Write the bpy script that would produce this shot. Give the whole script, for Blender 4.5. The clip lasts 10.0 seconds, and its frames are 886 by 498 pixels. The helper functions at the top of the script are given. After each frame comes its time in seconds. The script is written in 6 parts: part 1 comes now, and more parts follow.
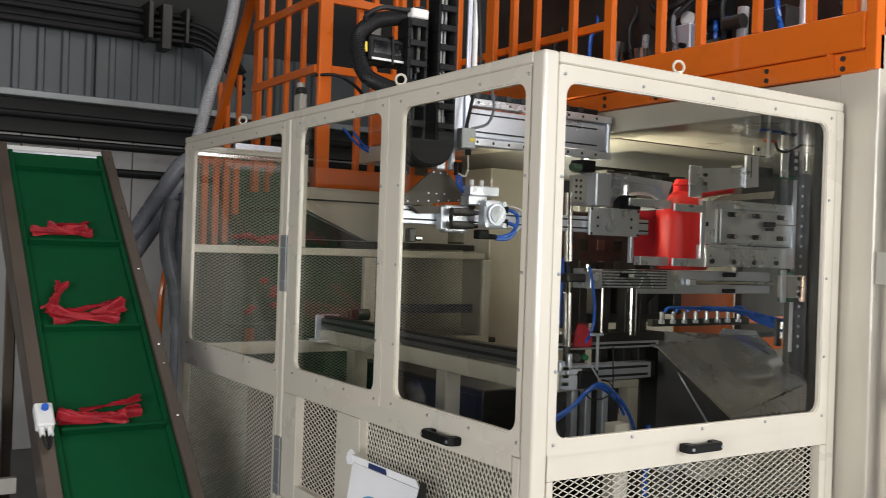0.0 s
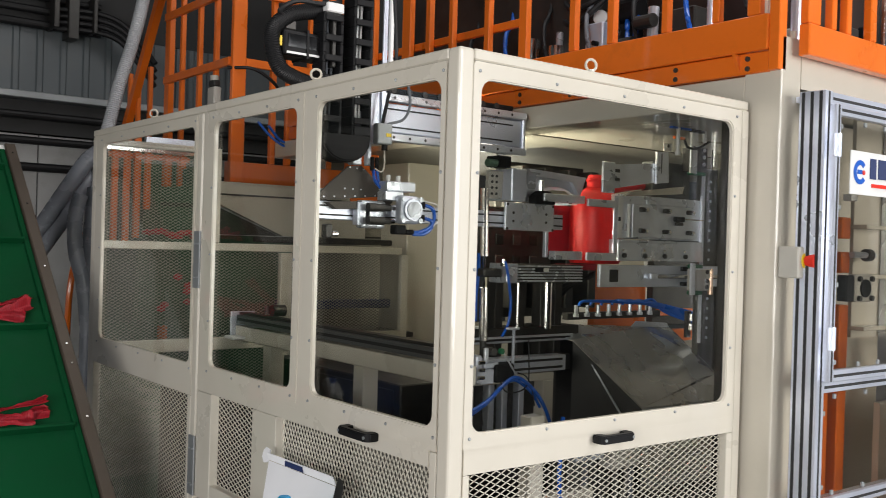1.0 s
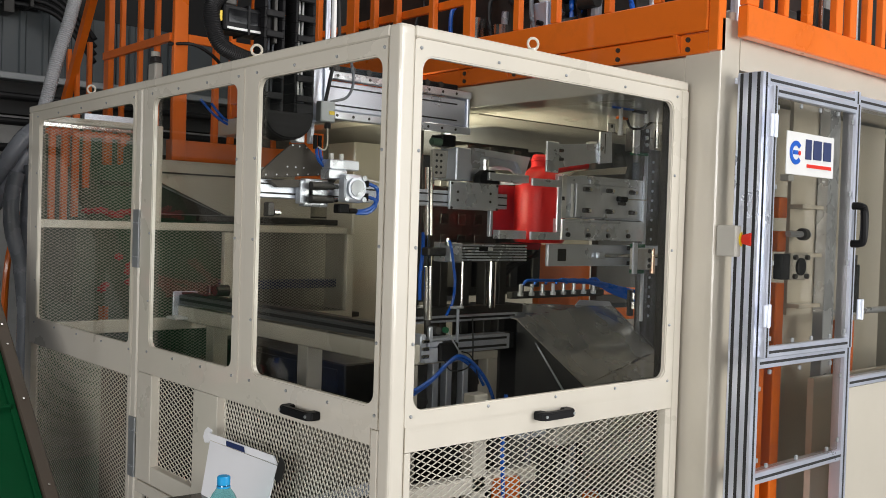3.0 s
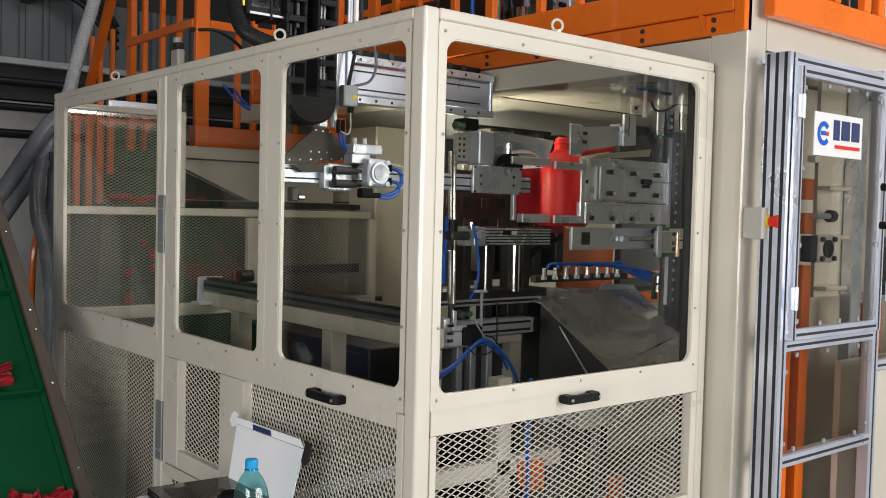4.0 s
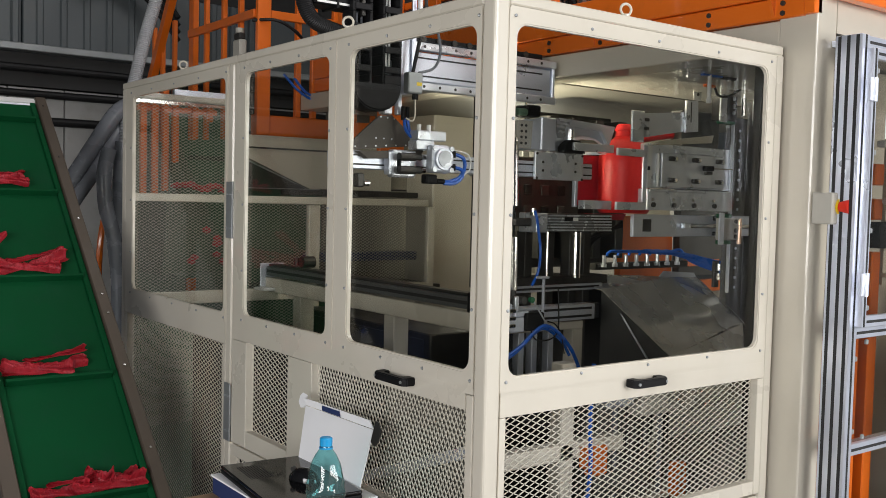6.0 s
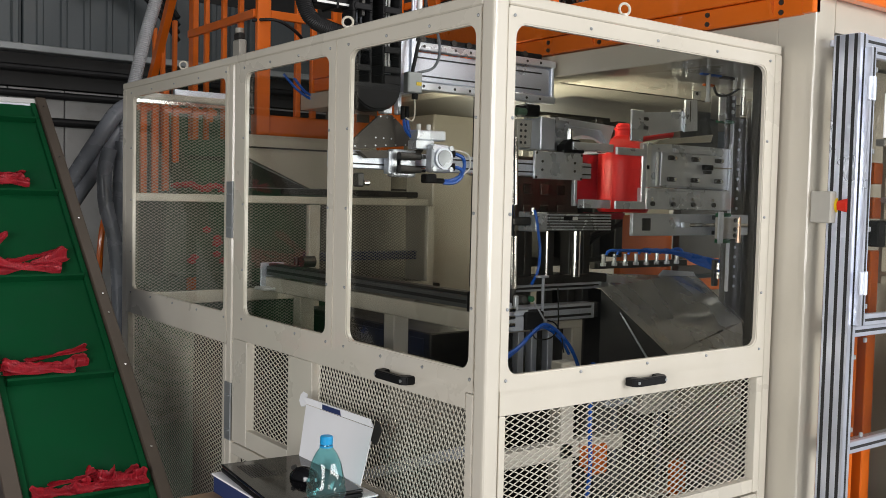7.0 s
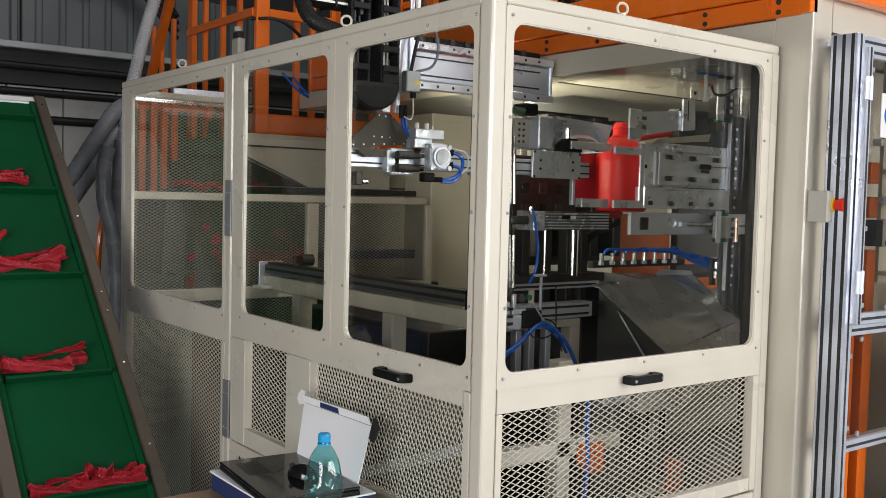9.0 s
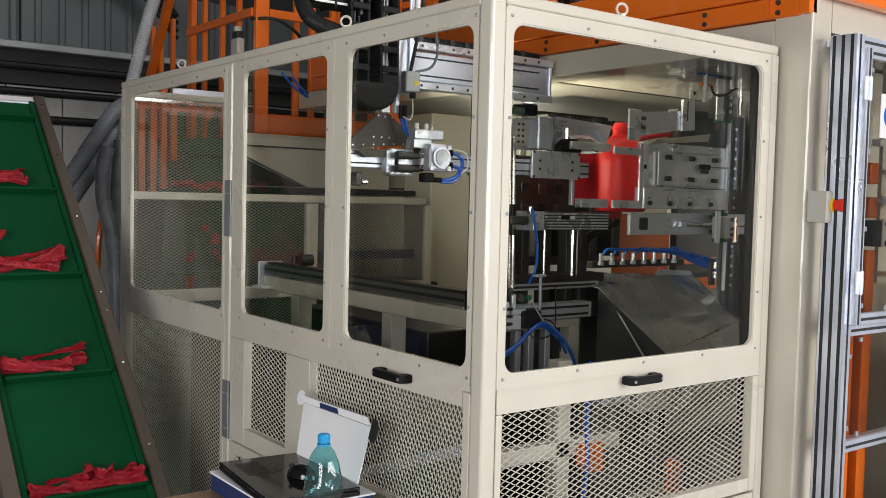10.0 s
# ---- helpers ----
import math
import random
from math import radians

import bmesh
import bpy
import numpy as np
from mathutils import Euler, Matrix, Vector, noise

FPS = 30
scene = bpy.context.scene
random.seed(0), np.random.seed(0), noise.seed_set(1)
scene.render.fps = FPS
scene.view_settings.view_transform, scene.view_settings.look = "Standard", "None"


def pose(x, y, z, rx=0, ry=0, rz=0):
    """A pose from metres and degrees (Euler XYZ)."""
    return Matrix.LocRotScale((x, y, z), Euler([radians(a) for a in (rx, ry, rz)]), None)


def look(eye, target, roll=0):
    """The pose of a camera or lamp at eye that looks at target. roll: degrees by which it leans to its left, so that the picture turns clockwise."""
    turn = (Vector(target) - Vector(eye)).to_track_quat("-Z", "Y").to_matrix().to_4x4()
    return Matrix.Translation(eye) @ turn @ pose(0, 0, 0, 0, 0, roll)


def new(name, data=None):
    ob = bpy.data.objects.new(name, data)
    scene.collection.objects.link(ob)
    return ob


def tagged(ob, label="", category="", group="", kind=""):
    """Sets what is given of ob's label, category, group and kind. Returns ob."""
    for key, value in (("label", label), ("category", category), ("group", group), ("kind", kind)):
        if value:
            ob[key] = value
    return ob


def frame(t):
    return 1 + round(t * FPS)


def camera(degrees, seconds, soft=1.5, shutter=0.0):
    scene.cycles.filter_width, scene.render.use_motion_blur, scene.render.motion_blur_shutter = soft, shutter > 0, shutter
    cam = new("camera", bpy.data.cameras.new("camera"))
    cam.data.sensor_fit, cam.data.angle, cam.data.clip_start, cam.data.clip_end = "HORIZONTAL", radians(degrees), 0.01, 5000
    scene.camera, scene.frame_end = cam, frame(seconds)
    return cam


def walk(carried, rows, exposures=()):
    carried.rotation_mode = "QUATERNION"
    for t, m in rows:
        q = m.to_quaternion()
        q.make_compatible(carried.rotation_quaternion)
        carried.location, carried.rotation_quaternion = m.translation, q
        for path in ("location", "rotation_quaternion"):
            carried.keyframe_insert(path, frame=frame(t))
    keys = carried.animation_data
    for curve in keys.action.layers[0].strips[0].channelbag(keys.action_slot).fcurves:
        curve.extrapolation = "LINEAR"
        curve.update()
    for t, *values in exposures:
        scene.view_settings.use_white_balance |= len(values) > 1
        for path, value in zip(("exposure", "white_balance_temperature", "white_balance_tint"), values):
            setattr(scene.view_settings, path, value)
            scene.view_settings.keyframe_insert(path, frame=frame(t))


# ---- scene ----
cam = camera(50.1, 10.0, soft=0.2, shutter=0.4)
PATH = [
    (0, (-1.509, -1.871, 1.507), (-0.416, -0.196, 1.505), 1.9),
    (0.5, (-1.508, -1.873, 1.512), (-0.339, -0.251, 1.506), 1.8),
    (1, (-1.507, -1.877, 1.512), (-0.274, -0.303, 1.503), 1.7),
    (1.5, (-1.5, -1.881, 1.509), (-0.222, -0.342, 1.496), 1.7),
    (2, (-1.492, -1.886, 1.507), (-0.187, -0.37, 1.486), 1.7),
    (2.5, (-1.488, -1.89, 1.506), (-0.169, -0.387, 1.473), 1.7),
    (4, (-1.494, -1.878, 1.503), (-0.212, -0.346, 1.423), 1.4),
    (4.5, (-1.5, -1.873, 1.495), (-0.257, -0.309, 1.404), 1.4),
    (5, (-1.528, -1.865, 1.488), (-0.31, -0.282, 1.389), 1.4),
    (5.5, (-1.546, -1.863, 1.484), (-0.342, -0.269, 1.383), 1.5),
    (7, (-1.558, -1.873, 1.483), (-0.356, -0.277, 1.38), 1.3),
    (7.5, (-1.561, -1.875, 1.482), (-0.358, -0.281, 1.379), 1.4),
    (8, (-1.561, -1.878, 1.482), (-0.357, -0.284, 1.379), 1.3),
    (8.5, (-1.561, -1.879, 1.485), (-0.357, -0.285, 1.379), 1.4),
    (9, (-1.561, -1.881, 1.482), (-0.357, -0.287, 1.377), 1.4),
    (9.5, (-1.563, -1.882, 1.482), (-0.358, -0.289, 1.377), 1.4),
    (10, (-1.562, -1.881, 1.485), (-0.357, -0.288, 1.379), 1.4),
]
walk(cam, [(t, look(eye, target, roll)) for t, eye, target, roll in PATH], [(0.0, 0.06), (1.5, 0.02), (2.0, -0.1), (2.7, -0.06), (4.0, -0.03), (10.0, -0.04)])

# ---- light ----
FLOOR = -0.15
world = bpy.data.worlds.new("world")
scene.world = world
world.use_nodes = True
wn, wl = world.node_tree.nodes, world.node_tree.links
sky = wn.new("ShaderNodeTexSky")
sky.sky_type, sky.sun_disc = "NISHITA", False
sky.sun_elevation, sky.sun_rotation = radians(40), radians(200)
wl.new(sky.outputs[0], wn["Background"].inputs[0])
wn["Background"].inputs[1].default_value = 0.1


def area(name, m, sx, sy, watts, colour):
    data = bpy.data.lights.new(name, "AREA")
    data.shape, data.size, data.size_y, data.energy, data.color = "RECTANGLE", sx, sy, watts, colour
    ob = new(name, data)
    ob.matrix_world = m
    return ob


# daylight through the open gate behind the camera, and unseen roof lights
area("gate_daylight", look((3.4, -7.9, 2.2), (2.0, 0, 1.4)), 5.0, 3.8, 575, (1.0, 0.985, 0.975))
area("unseen_roof_light", look((3.2, -1.6, 5.9), (3.2, -1.59, 0)), 4.5, 1.2, 160, (1.0, 0.98, 0.98))
# added above the guard to brighten the robot bay
area("unseen_roof_light", look((1.5, 1.5, 5.9), (1.5, 1.51, 0)), 2.0, 3.0, 40, (1.0, 0.98, 0.98))

area("west_window_daylight", look((-4.93, -2.6, 1.8), (0.0, 0.3, 1.1)), 3.6, 2.0, 232, (1.0, 0.98, 0.975))
# fill lamps added in unseen wall gaps, to brighten the inner ceiling
area("added_inner_fill", look((2.75, 3.38, 1.4), (1.9, 0.9, 2.03)), 1.0, 0.8, 10, (1.0, 0.96, 0.82))
area("added_inner_fill", look((4.18, 1.45, 1.4), (1.9, 0.9, 2.03)), 1.1, 0.9, 3, (1.0, 0.96, 0.85))
# unseen lamp, added behind the gripper arm to brighten the machine roof
area("added_roof_lamp", look((1.25, 1.6, 1.64), (2.05, 1.3, 2.14)), 0.25, 0.05, 42.0, (1.0, 0.95, 0.74))

# ---- materials ----


def material(name, colour, rough=0.5, metal=0.0, vary=0.12, scale=6.0, bump=0.02, grain=120.0, stretch=(1, 1, 1), spec=0.5, dirt=None, dirt_amount=0.3, coat=0.0, wave=0.0):
    """A painted, moulded or metal surface: base colour with cloudy variation, fine relief and uneven gloss."""
    mat = bpy.data.materials.new(name)
    mat.use_nodes = True
    n, l = mat.node_tree.nodes, mat.node_tree.links
    b = n["Principled BSDF"]
    b.inputs["Metallic"].default_value = metal
    b.inputs["Specular IOR Level"].default_value = spec
    b.inputs["Coat Weight"].default_value = coat
    tc = n.new("ShaderNodeTexCoord")
    mp = n.new("ShaderNodeMapping")
    mp.inputs["Scale"].default_value = stretch
    l.new(tc.outputs["Object"], mp.inputs[0])
    big = n.new("ShaderNodeTexNoise")
    big.inputs["Scale"].default_value, big.inputs["Detail"].default_value = scale, 5
    l.new(tc.outputs["Object"], big.inputs["Vector"])
    fine = n.new("ShaderNodeTexNoise")
    fine.inputs["Scale"].default_value, fine.inputs["Detail"].default_value = grain, 3
    l.new(mp.outputs[0], fine.inputs["Vector"])
    ramp = n.new("ShaderNodeMapRange")
    ramp.inputs[1].default_value, ramp.inputs[2].default_value = 0.3, 0.7
    ramp.inputs[3].default_value, ramp.inputs[4].default_value = 1 - vary, 1 + vary
    l.new(big.outputs[0], ramp.inputs[0])
    mul = n.new("ShaderNodeVectorMath")
    mul.operation = "SCALE"
    mul.inputs[0].default_value = colour
    l.new(ramp.outputs[0], mul.inputs["Scale"])
    out = mul.outputs[0]
    if dirt:
        spot = n.new("ShaderNodeTexNoise")
        spot.inputs["Scale"].default_value, spot.inputs["Detail"].default_value, spot.inputs["Roughness"].default_value = scale * 2.3, 8, 0.7
        l.new(tc.outputs["Object"], spot.inputs["Vector"])
        sr = n.new("ShaderNodeMapRange")
        sr.inputs[1].default_value, sr.inputs[2].default_value = 0.52, 0.75
        sr.inputs[4].default_value = dirt_amount
        l.new(spot.outputs[0], sr.inputs[0])
        mix = n.new("ShaderNodeMix")
        mix.data_type = "RGBA"
        l.new(sr.outputs[0], mix.inputs[0])
        l.new(out, mix.inputs[6])
        mix.inputs[7].default_value = (*dirt, 1)
        out = mix.outputs[2]
    l.new(out, b.inputs["Base Color"])
    rr = n.new("ShaderNodeMapRange")
    rr.inputs[1].default_value, rr.inputs[2].default_value = 0.3, 0.7
    rr.inputs[3].default_value, rr.inputs[4].default_value = max(0.02, rough - 0.07), min(1, rough + 0.09)
    l.new(big.outputs[0], rr.inputs[0])
    l.new(rr.outputs[0], b.inputs["Roughness"])
    if bump:
        bp = n.new("ShaderNodeBump")
        bp.inputs["Strength"].default_value, bp.inputs["Distance"].default_value = bump * 5, 0.002
        l.new(fine.outputs[0], bp.inputs["Height"])
        l.new(bp.outputs[0], b.inputs["Normal"])
        if wave:
            wv = n.new("ShaderNodeTexNoise")
            wv.inputs["Scale"].default_value, wv.inputs["Detail"].default_value = 5.0, 2
            l.new(tc.outputs["Object"], wv.inputs["Vector"])
            wb = n.new("ShaderNodeBump")
            wb.inputs["Strength"].default_value, wb.inputs["Distance"].default_value = 1.0, wave
            l.new(wv.outputs[0], wb.inputs["Height"])
            l.new(wb.outputs[0], bp.inputs["Normal"])
    return mat


def pane_material(name, tint, gloss_ior=1.45, haze=0.0):
    """A thin clear plastic or glass sheet: see-through, with Fresnel gloss."""
    mat = bpy.data.materials.new(name)
    mat.use_nodes = True
    n, l = mat.node_tree.nodes, mat.node_tree.links
    out = n["Material Output"]
    tr = n.new("ShaderNodeBsdfTransparent")
    tr.inputs[0].default_value = (*tint, 1)
    gl = n.new("ShaderNodeBsdfGlossy")
    gl.inputs["Roughness"].default_value = 0.02
    lw = n.new("ShaderNodeLayerWeight")
    lw.inputs[0].default_value = 0.5
    pw = n.new("ShaderNodeMath")
    pw.operation, pw.inputs[1].default_value = "POWER", 5
    l.new(lw.outputs["Facing"], pw.inputs[0])
    fr = n.new("ShaderNodeMapRange")
    fr.inputs[3].default_value, fr.inputs[4].default_value = ((gloss_ior - 1) / (gloss_ior + 1)) ** 2, 1
    l.new(pw.outputs[0], fr.inputs[0])
    mx = n.new("ShaderNodeMixShader")
    l.new(fr.outputs[0], mx.inputs[0])
    l.new(tr.outputs[0], mx.inputs[1])
    l.new(gl.outputs[0], mx.inputs[2])
    last = mx
    if haze:
        df = n.new("ShaderNodeBsdfDiffuse")
        df.inputs[0].default_value = (0.6, 0.6, 0.57, 1)
        tx = n.new("ShaderNodeTexNoise")
        tx.inputs["Scale"].default_value, tx.inputs["Detail"].default_value = 3, 6
        tc = n.new("ShaderNodeTexCoord")
        l.new(tc.outputs["Object"], tx.inputs["Vector"])
        mr = n.new("ShaderNodeMapRange")
        mr.inputs[1].default_value, mr.inputs[2].default_value, mr.inputs[4].default_value = 0.35, 0.75, haze
        l.new(tx.outputs[0], mr.inputs[0])
        last = n.new("ShaderNodeMixShader")
        l.new(mr.outputs[0], last.inputs[0])
        l.new(mx.outputs[0], last.inputs[1])
        l.new(df.outputs[0], last.inputs[2])
    l.new(last.outputs[0], out.inputs[0])
    return mat


CREAM = material("cream_paint", (0.66, 0.615, 0.525), 0.3, vary=0.05, scale=2.5, bump=0.01, grain=260, dirt=(0.4, 0.36, 0.27), dirt_amount=0.06, coat=0.6, wave=0.0012)
BEIGE = material("machine_beige_paint", (0.61, 0.565, 0.475), 0.36, vary=0.05, scale=2, bump=0.012, grain=220, dirt=(0.3, 0.26, 0.2), dirt_amount=0.09, coat=0.7, wave=0.003)
ORANGE = material("orange_paint", (0.84, 0.17, 0.012), 0.34, vary=0.07, scale=3, bump=0.012, grain=200, dirt=(0.3, 0.07, 0.01), dirt_amount=0.25, coat=0.35)
ALU = material("anodised_aluminium", (0.72, 0.76, 0.87), 0.33, 0.65, vary=0.03, scale=4, bump=0.003, grain=40, stretch=(8, 8, 1))
SLOT = material("profile_slot_black", (0.02, 0.02, 0.022), 0.6, vary=0.1, bump=0)
STEEL = material("brushed_steel", (0.72, 0.755, 0.82), 0.3, 0.62, wave=0.012, vary=0.12, scale=7, bump=0.012, grain=150, stretch=(1, 1, 12), dirt=(0.3, 0.29, 0.28), dirt_amount=0.05)
CHROME = material("polished_steel_rod", (0.75, 0.74, 0.72), 0.14, 1.0, vary=0.05, bump=0)
SHEET = material("scuffed_stainless_sheet", (0.56, 0.56, 0.57), 0.27, 0.8, wave=0.0015, vary=0.15, scale=4, bump=0.015, grain=30, dirt=(0.3, 0.29, 0.28), dirt_amount=0.12)
DARK = material("dark_oiled_steel", (0.06, 0.058, 0.055), 0.45, 0.6, vary=0.3, scale=5, bump=0.03, grain=60, dirt=(0.12, 0.1, 0.08), dirt_amount=0.4)
BLACK = material("black_plastic", (0.008, 0.008, 0.009), 0.5, spec=0.18, vary=0.15, scale=9, bump=0.03, grain=300)
RUBBER = material("black_cable_sheath", (0.011, 0.011, 0.012), 0.5, spec=0.35, vary=0.15, scale=9, bump=0.02, grain=100)
GREENBELT = material("green_conveyor_belt", (0.002, 0.066, 0.021), 0.7, spec=0.12, vary=0.12, scale=3, bump=0.03, grain=400, dirt=(0.01, 0.06, 0.03), dirt_amount=0.5)
BROWN = material("conveyor_frame_paint", (0.1, 0.078, 0.06), 0.42, 0.3, vary=0.12, scale=4, bump=0.015, grain=120, dirt=(0.09, 0.075, 0.06), dirt_amount=0.4)
RED = material("red_polyethylene", (0.7, 0.018, 0.018), 0.45, spec=0.35, vary=0.06, scale=5, bump=0.02, grain=90)
SCRAP = material("red_plastic_flash", (0.62, 0.03, 0.05), 0.4, vary=0.16, scale=14, bump=0.05, grain=160, dirt=(0.62, 0.25, 0.36), dirt_amount=0.22)
BLUE = material("blue_air_hose", (0.01, 0.11, 0.55), 0.3, vary=0.06, scale=8, bump=0)
WHITE = material("white_plastic", (0.78, 0.78, 0.77), 0.4, vary=0.03, bump=0.01)
CARD = material("white_cardboard", (0.93, 0.93, 0.95), 0.7, vary=0.02, scale=6, bump=0.03, grain=150)
NAVY = material("navy_print", (0.02, 0.035, 0.12), 0.6, vary=0.05, bump=0)
WALLPANEL = material("grey_wall_panel", (0.1, 0.117, 0.125), 0.4, vary=0.09, scale=1.5, bump=0.02, grain=40, stretch=(1, 1, 0.25), dirt=(0.14, 0.14, 0.13), dirt_amount=0.5)
BLOCK = material("whitewashed_wall", (0.45, 0.45, 0.44), 0.75, vary=0.1, scale=3, bump=0.08, grain=60, dirt=(0.3, 0.28, 0.25), dirt_amount=0.5)
CONCRETE = material("concrete_floor", (0.15, 0.145, 0.135), 0.55, vary=0.18, scale=1.2, bump=0.05, grain=60, dirt=(0.1, 0.09, 0.08), dirt_amount=0.5)
DARKROOF = material("dark_roof_sheet", (0.035, 0.035, 0.035), 0.8, vary=0.15, scale=1, bump=0.02)
GALV = material("galvanised_mesh", (0.6, 0.58, 0.52), 0.4, 0.4, vary=0.08, scale=9, bump=0.01)
CREAMMESH = material("cream_coated_mesh", (0.62, 0.59, 0.5), 0.4, 0.1, vary=0.05, scale=9, bump=0.01)
GREYHOSE = material("grey_corrugated_hose", (0.14, 0.15, 0.17), 0.34, vary=0.1, scale=8, bump=0.02)
YELLOW = material("yellow_plastic", (0.85, 0.6, 0.02), 0.4, vary=0.03, bump=0)
REDCAP = material("red_push_button", (0.75, 0.03, 0.015), 0.3, vary=0.03, bump=0)
GREYBOX = material("grey_switch_box", (0.5, 0.48, 0.43), 0.45, vary=0.03, bump=0.02, grain=200)
SUCTION = material("pale_grey_hose_plastic", (0.2, 0.215, 0.24), 0.25, vary=0.12, scale=8, bump=0.02)
PALEDUCT = material("pale_duct_plastic", (0.42, 0.43, 0.45), 0.35, vary=0.1, scale=8, bump=0.02)
GREENPAINT = material("dull_green_machine_paint", (0.07, 0.13, 0.085), 0.5, vary=0.12, scale=3, bump=0.02)
BRASS = material("brass_fitting", (0.62, 0.45, 0.2), 0.3, 1.0, vary=0.08, bump=0)
WOOD = material("desk_chipboard", (0.34, 0.22, 0.13), 0.5, vary=0.14, scale=5, bump=0.02, grain=30, stretch=(1, 12, 1))
PANE = pane_material("clear_guard_pane", (0.885, 0.89, 0.87), 1.25, haze=0.002)
# grey-brown tone; on the rear wall and cladding it stands for shade
DIMGREY = material("dim_grey_sheet", (0.15, 0.14, 0.12), 0.5, vary=0.15, scale=3, bump=0.02, dirt=(0.12, 0.11, 0.09), dirt_amount=0.5)
# near-black tone; also stands for the dark behind mesh holes
DULLBLACK = material("dull_black_steel", (0.022, 0.021, 0.02), 0.75, spec=0.2, vary=0.3, scale=5, bump=0.03)
ZINC = material("zinc_plated_steel", (0.36, 0.38, 0.39), 0.5, 0.6, vary=0.08, bump=0.01)
GLOSSBLACK = material("glossy_black_lid", (0.008, 0.008, 0.009), 0.09, spec=0.6, vary=0.1, bump=0)
DOORPANE = pane_material("clear_door_pane", (0.84, 0.83, 0.8), 1.28, haze=0.003)
CYAN = pane_material("cyan_bottle_plastic", (0.5, 0.83, 0.84), 1.75, haze=0.1)
CYANCAP = material("blue_bottle_cap", (0.01, 0.3, 0.62), 0.35, vary=0.04, bump=0.02)

# ---- mesh tools ----


def box(bm, x0, x1, y0, y1, z0, z1, bev=0.0, seg=1):
    made = bmesh.ops.create_cube(bm, size=1, matrix=Matrix.Translation(((x0 + x1) / 2, (y0 + y1) / 2, (z0 + z1) / 2)) @ Matrix.Diagonal((abs(x1 - x0), abs(y1 - y0), abs(z1 - z0), 1)))
    if bev:
        edges = list({e for v in made["verts"] for e in v.link_edges})
        bmesh.ops.bevel(bm, geom=edges, offset=bev, segments=seg, affect="EDGES", profile=0.5)
    return bm


def block(*a, **k):
    return box(bmesh.new(), *a, **k)


def cyl(bm, p0, p1, r, seg=16, r2=None):
    p0, p1 = Vector(p0), Vector(p1)
    d = p1 - p0
    m = Matrix.Translation((p0 + p1) / 2) @ d.to_track_quat("Z", "Y").to_matrix().to_4x4()
    bmesh.ops.create_cone(bm, cap_ends=True, segments=seg, radius1=r, radius2=r if r2 is None else r2, depth=d.length, matrix=m)
    return bm


def rod(*a, **k):
    return cyl(bmesh.new(), *a, **k)


def lathe(bm, rings, base=(0, 0, 0), seg=24, square=2.0, ax=1.0, ay=1.0):
    """A turned body; square above 2 flattens its sides, ax and ay stretch it."""
    loops = []
    for r, z in rings:
        loop = []
        for i in range(seg):
            a = 2 * math.pi * i / seg
            c, s = math.cos(a), math.sin(a)
            k = (abs(c) ** square + abs(s) ** square) ** (-1 / square)
            loop.append(bm.verts.new((base[0] + r * ax * k * c, base[1] + r * ay * k * s, base[2] + z)))
        loops.append(loop)
    for a, b in zip(loops, loops[1:]):
        for i in range(seg):
            j = (i + 1) % seg
            bm.faces.new((a[i], a[j], b[j], b[i]))
    bm.faces.new(list(reversed(loops[0])))
    bm.faces.new(loops[-1])
    return bm


def smooth_points(pts, steps=6):
    pts = [Vector(p) for p in pts]
    if len(pts) < 3:
        return pts
    ext = [2 * pts[0] - pts[1]] + pts + [2 * pts[-1] - pts[-2]]
    out = []
    for i in range(1, len(ext) - 2):
        a, b, c, d = ext[i - 1:i + 3]
        for k in range(steps):
            t = k / steps
            out.append(0.5 * (2 * b + (c - a) * t + (2 * a - 5 * b + 4 * c - d) * t * t + (3 * b - a - 3 * c + d) * t ** 3))
    return out + [pts[-1]]


def tube(bm, pts, r, seg=10, steps=6, ribs=0.0):
    pts = smooth_points(pts, steps)
    loops, up = [], Vector((0.13, 0.29, 0.95))
    for i, p in enumerate(pts):
        d = (pts[min(i + 1, len(pts) - 1)] - pts[max(i - 1, 0)]).normalized()
        s = d.cross(up)
        s = s.normalized() if s.length > 1e-4 else Vector((1, 0, 0))
        u = s.cross(d)
        q = r + (ribs if i % 2 else 0)
        loops.append([bm.verts.new(p + q * (math.cos(2 * math.pi * k / seg) * s + math.sin(2 * math.pi * k / seg) * u)) for k in range(seg)])
    for a, b in zip(loops, loops[1:]):
        for k in range(seg):
            j = (k + 1) % seg
            bm.faces.new((a[k], a[j], b[j], b[k]))
    bm.faces.new(loops[0])
    bm.faces.new(list(reversed(loops[-1])))
    return bm


def prism(bm, pts, axis, a0, a1):
    """A polygon of two coordinates (in order of the other two axes), drawn out along an axis from a0 to a1."""
    def place(u, v, w):
        return {"x": (w, u, v), "y": (u, w, v), "z": (u, v, w)}[axis]
    lo = [bm.verts.new(place(u, v, a0)) for u, v in pts]
    hi = [bm.verts.new(place(u, v, a1)) for u, v in pts]
    n = len(pts)
    bm.faces.new(lo)
    bm.faces.new(list(reversed(hi)))
    for i in range(n):
        j = (i + 1) % n
        bm.faces.new((lo[j], lo[i], hi[i], hi[j]))
    bmesh.ops.recalc_face_normals(bm, faces=bm.faces)
    return bm


def solid(pts, axis, a0, a1):
    return prism(bmesh.new(), pts, axis, a0, a1)


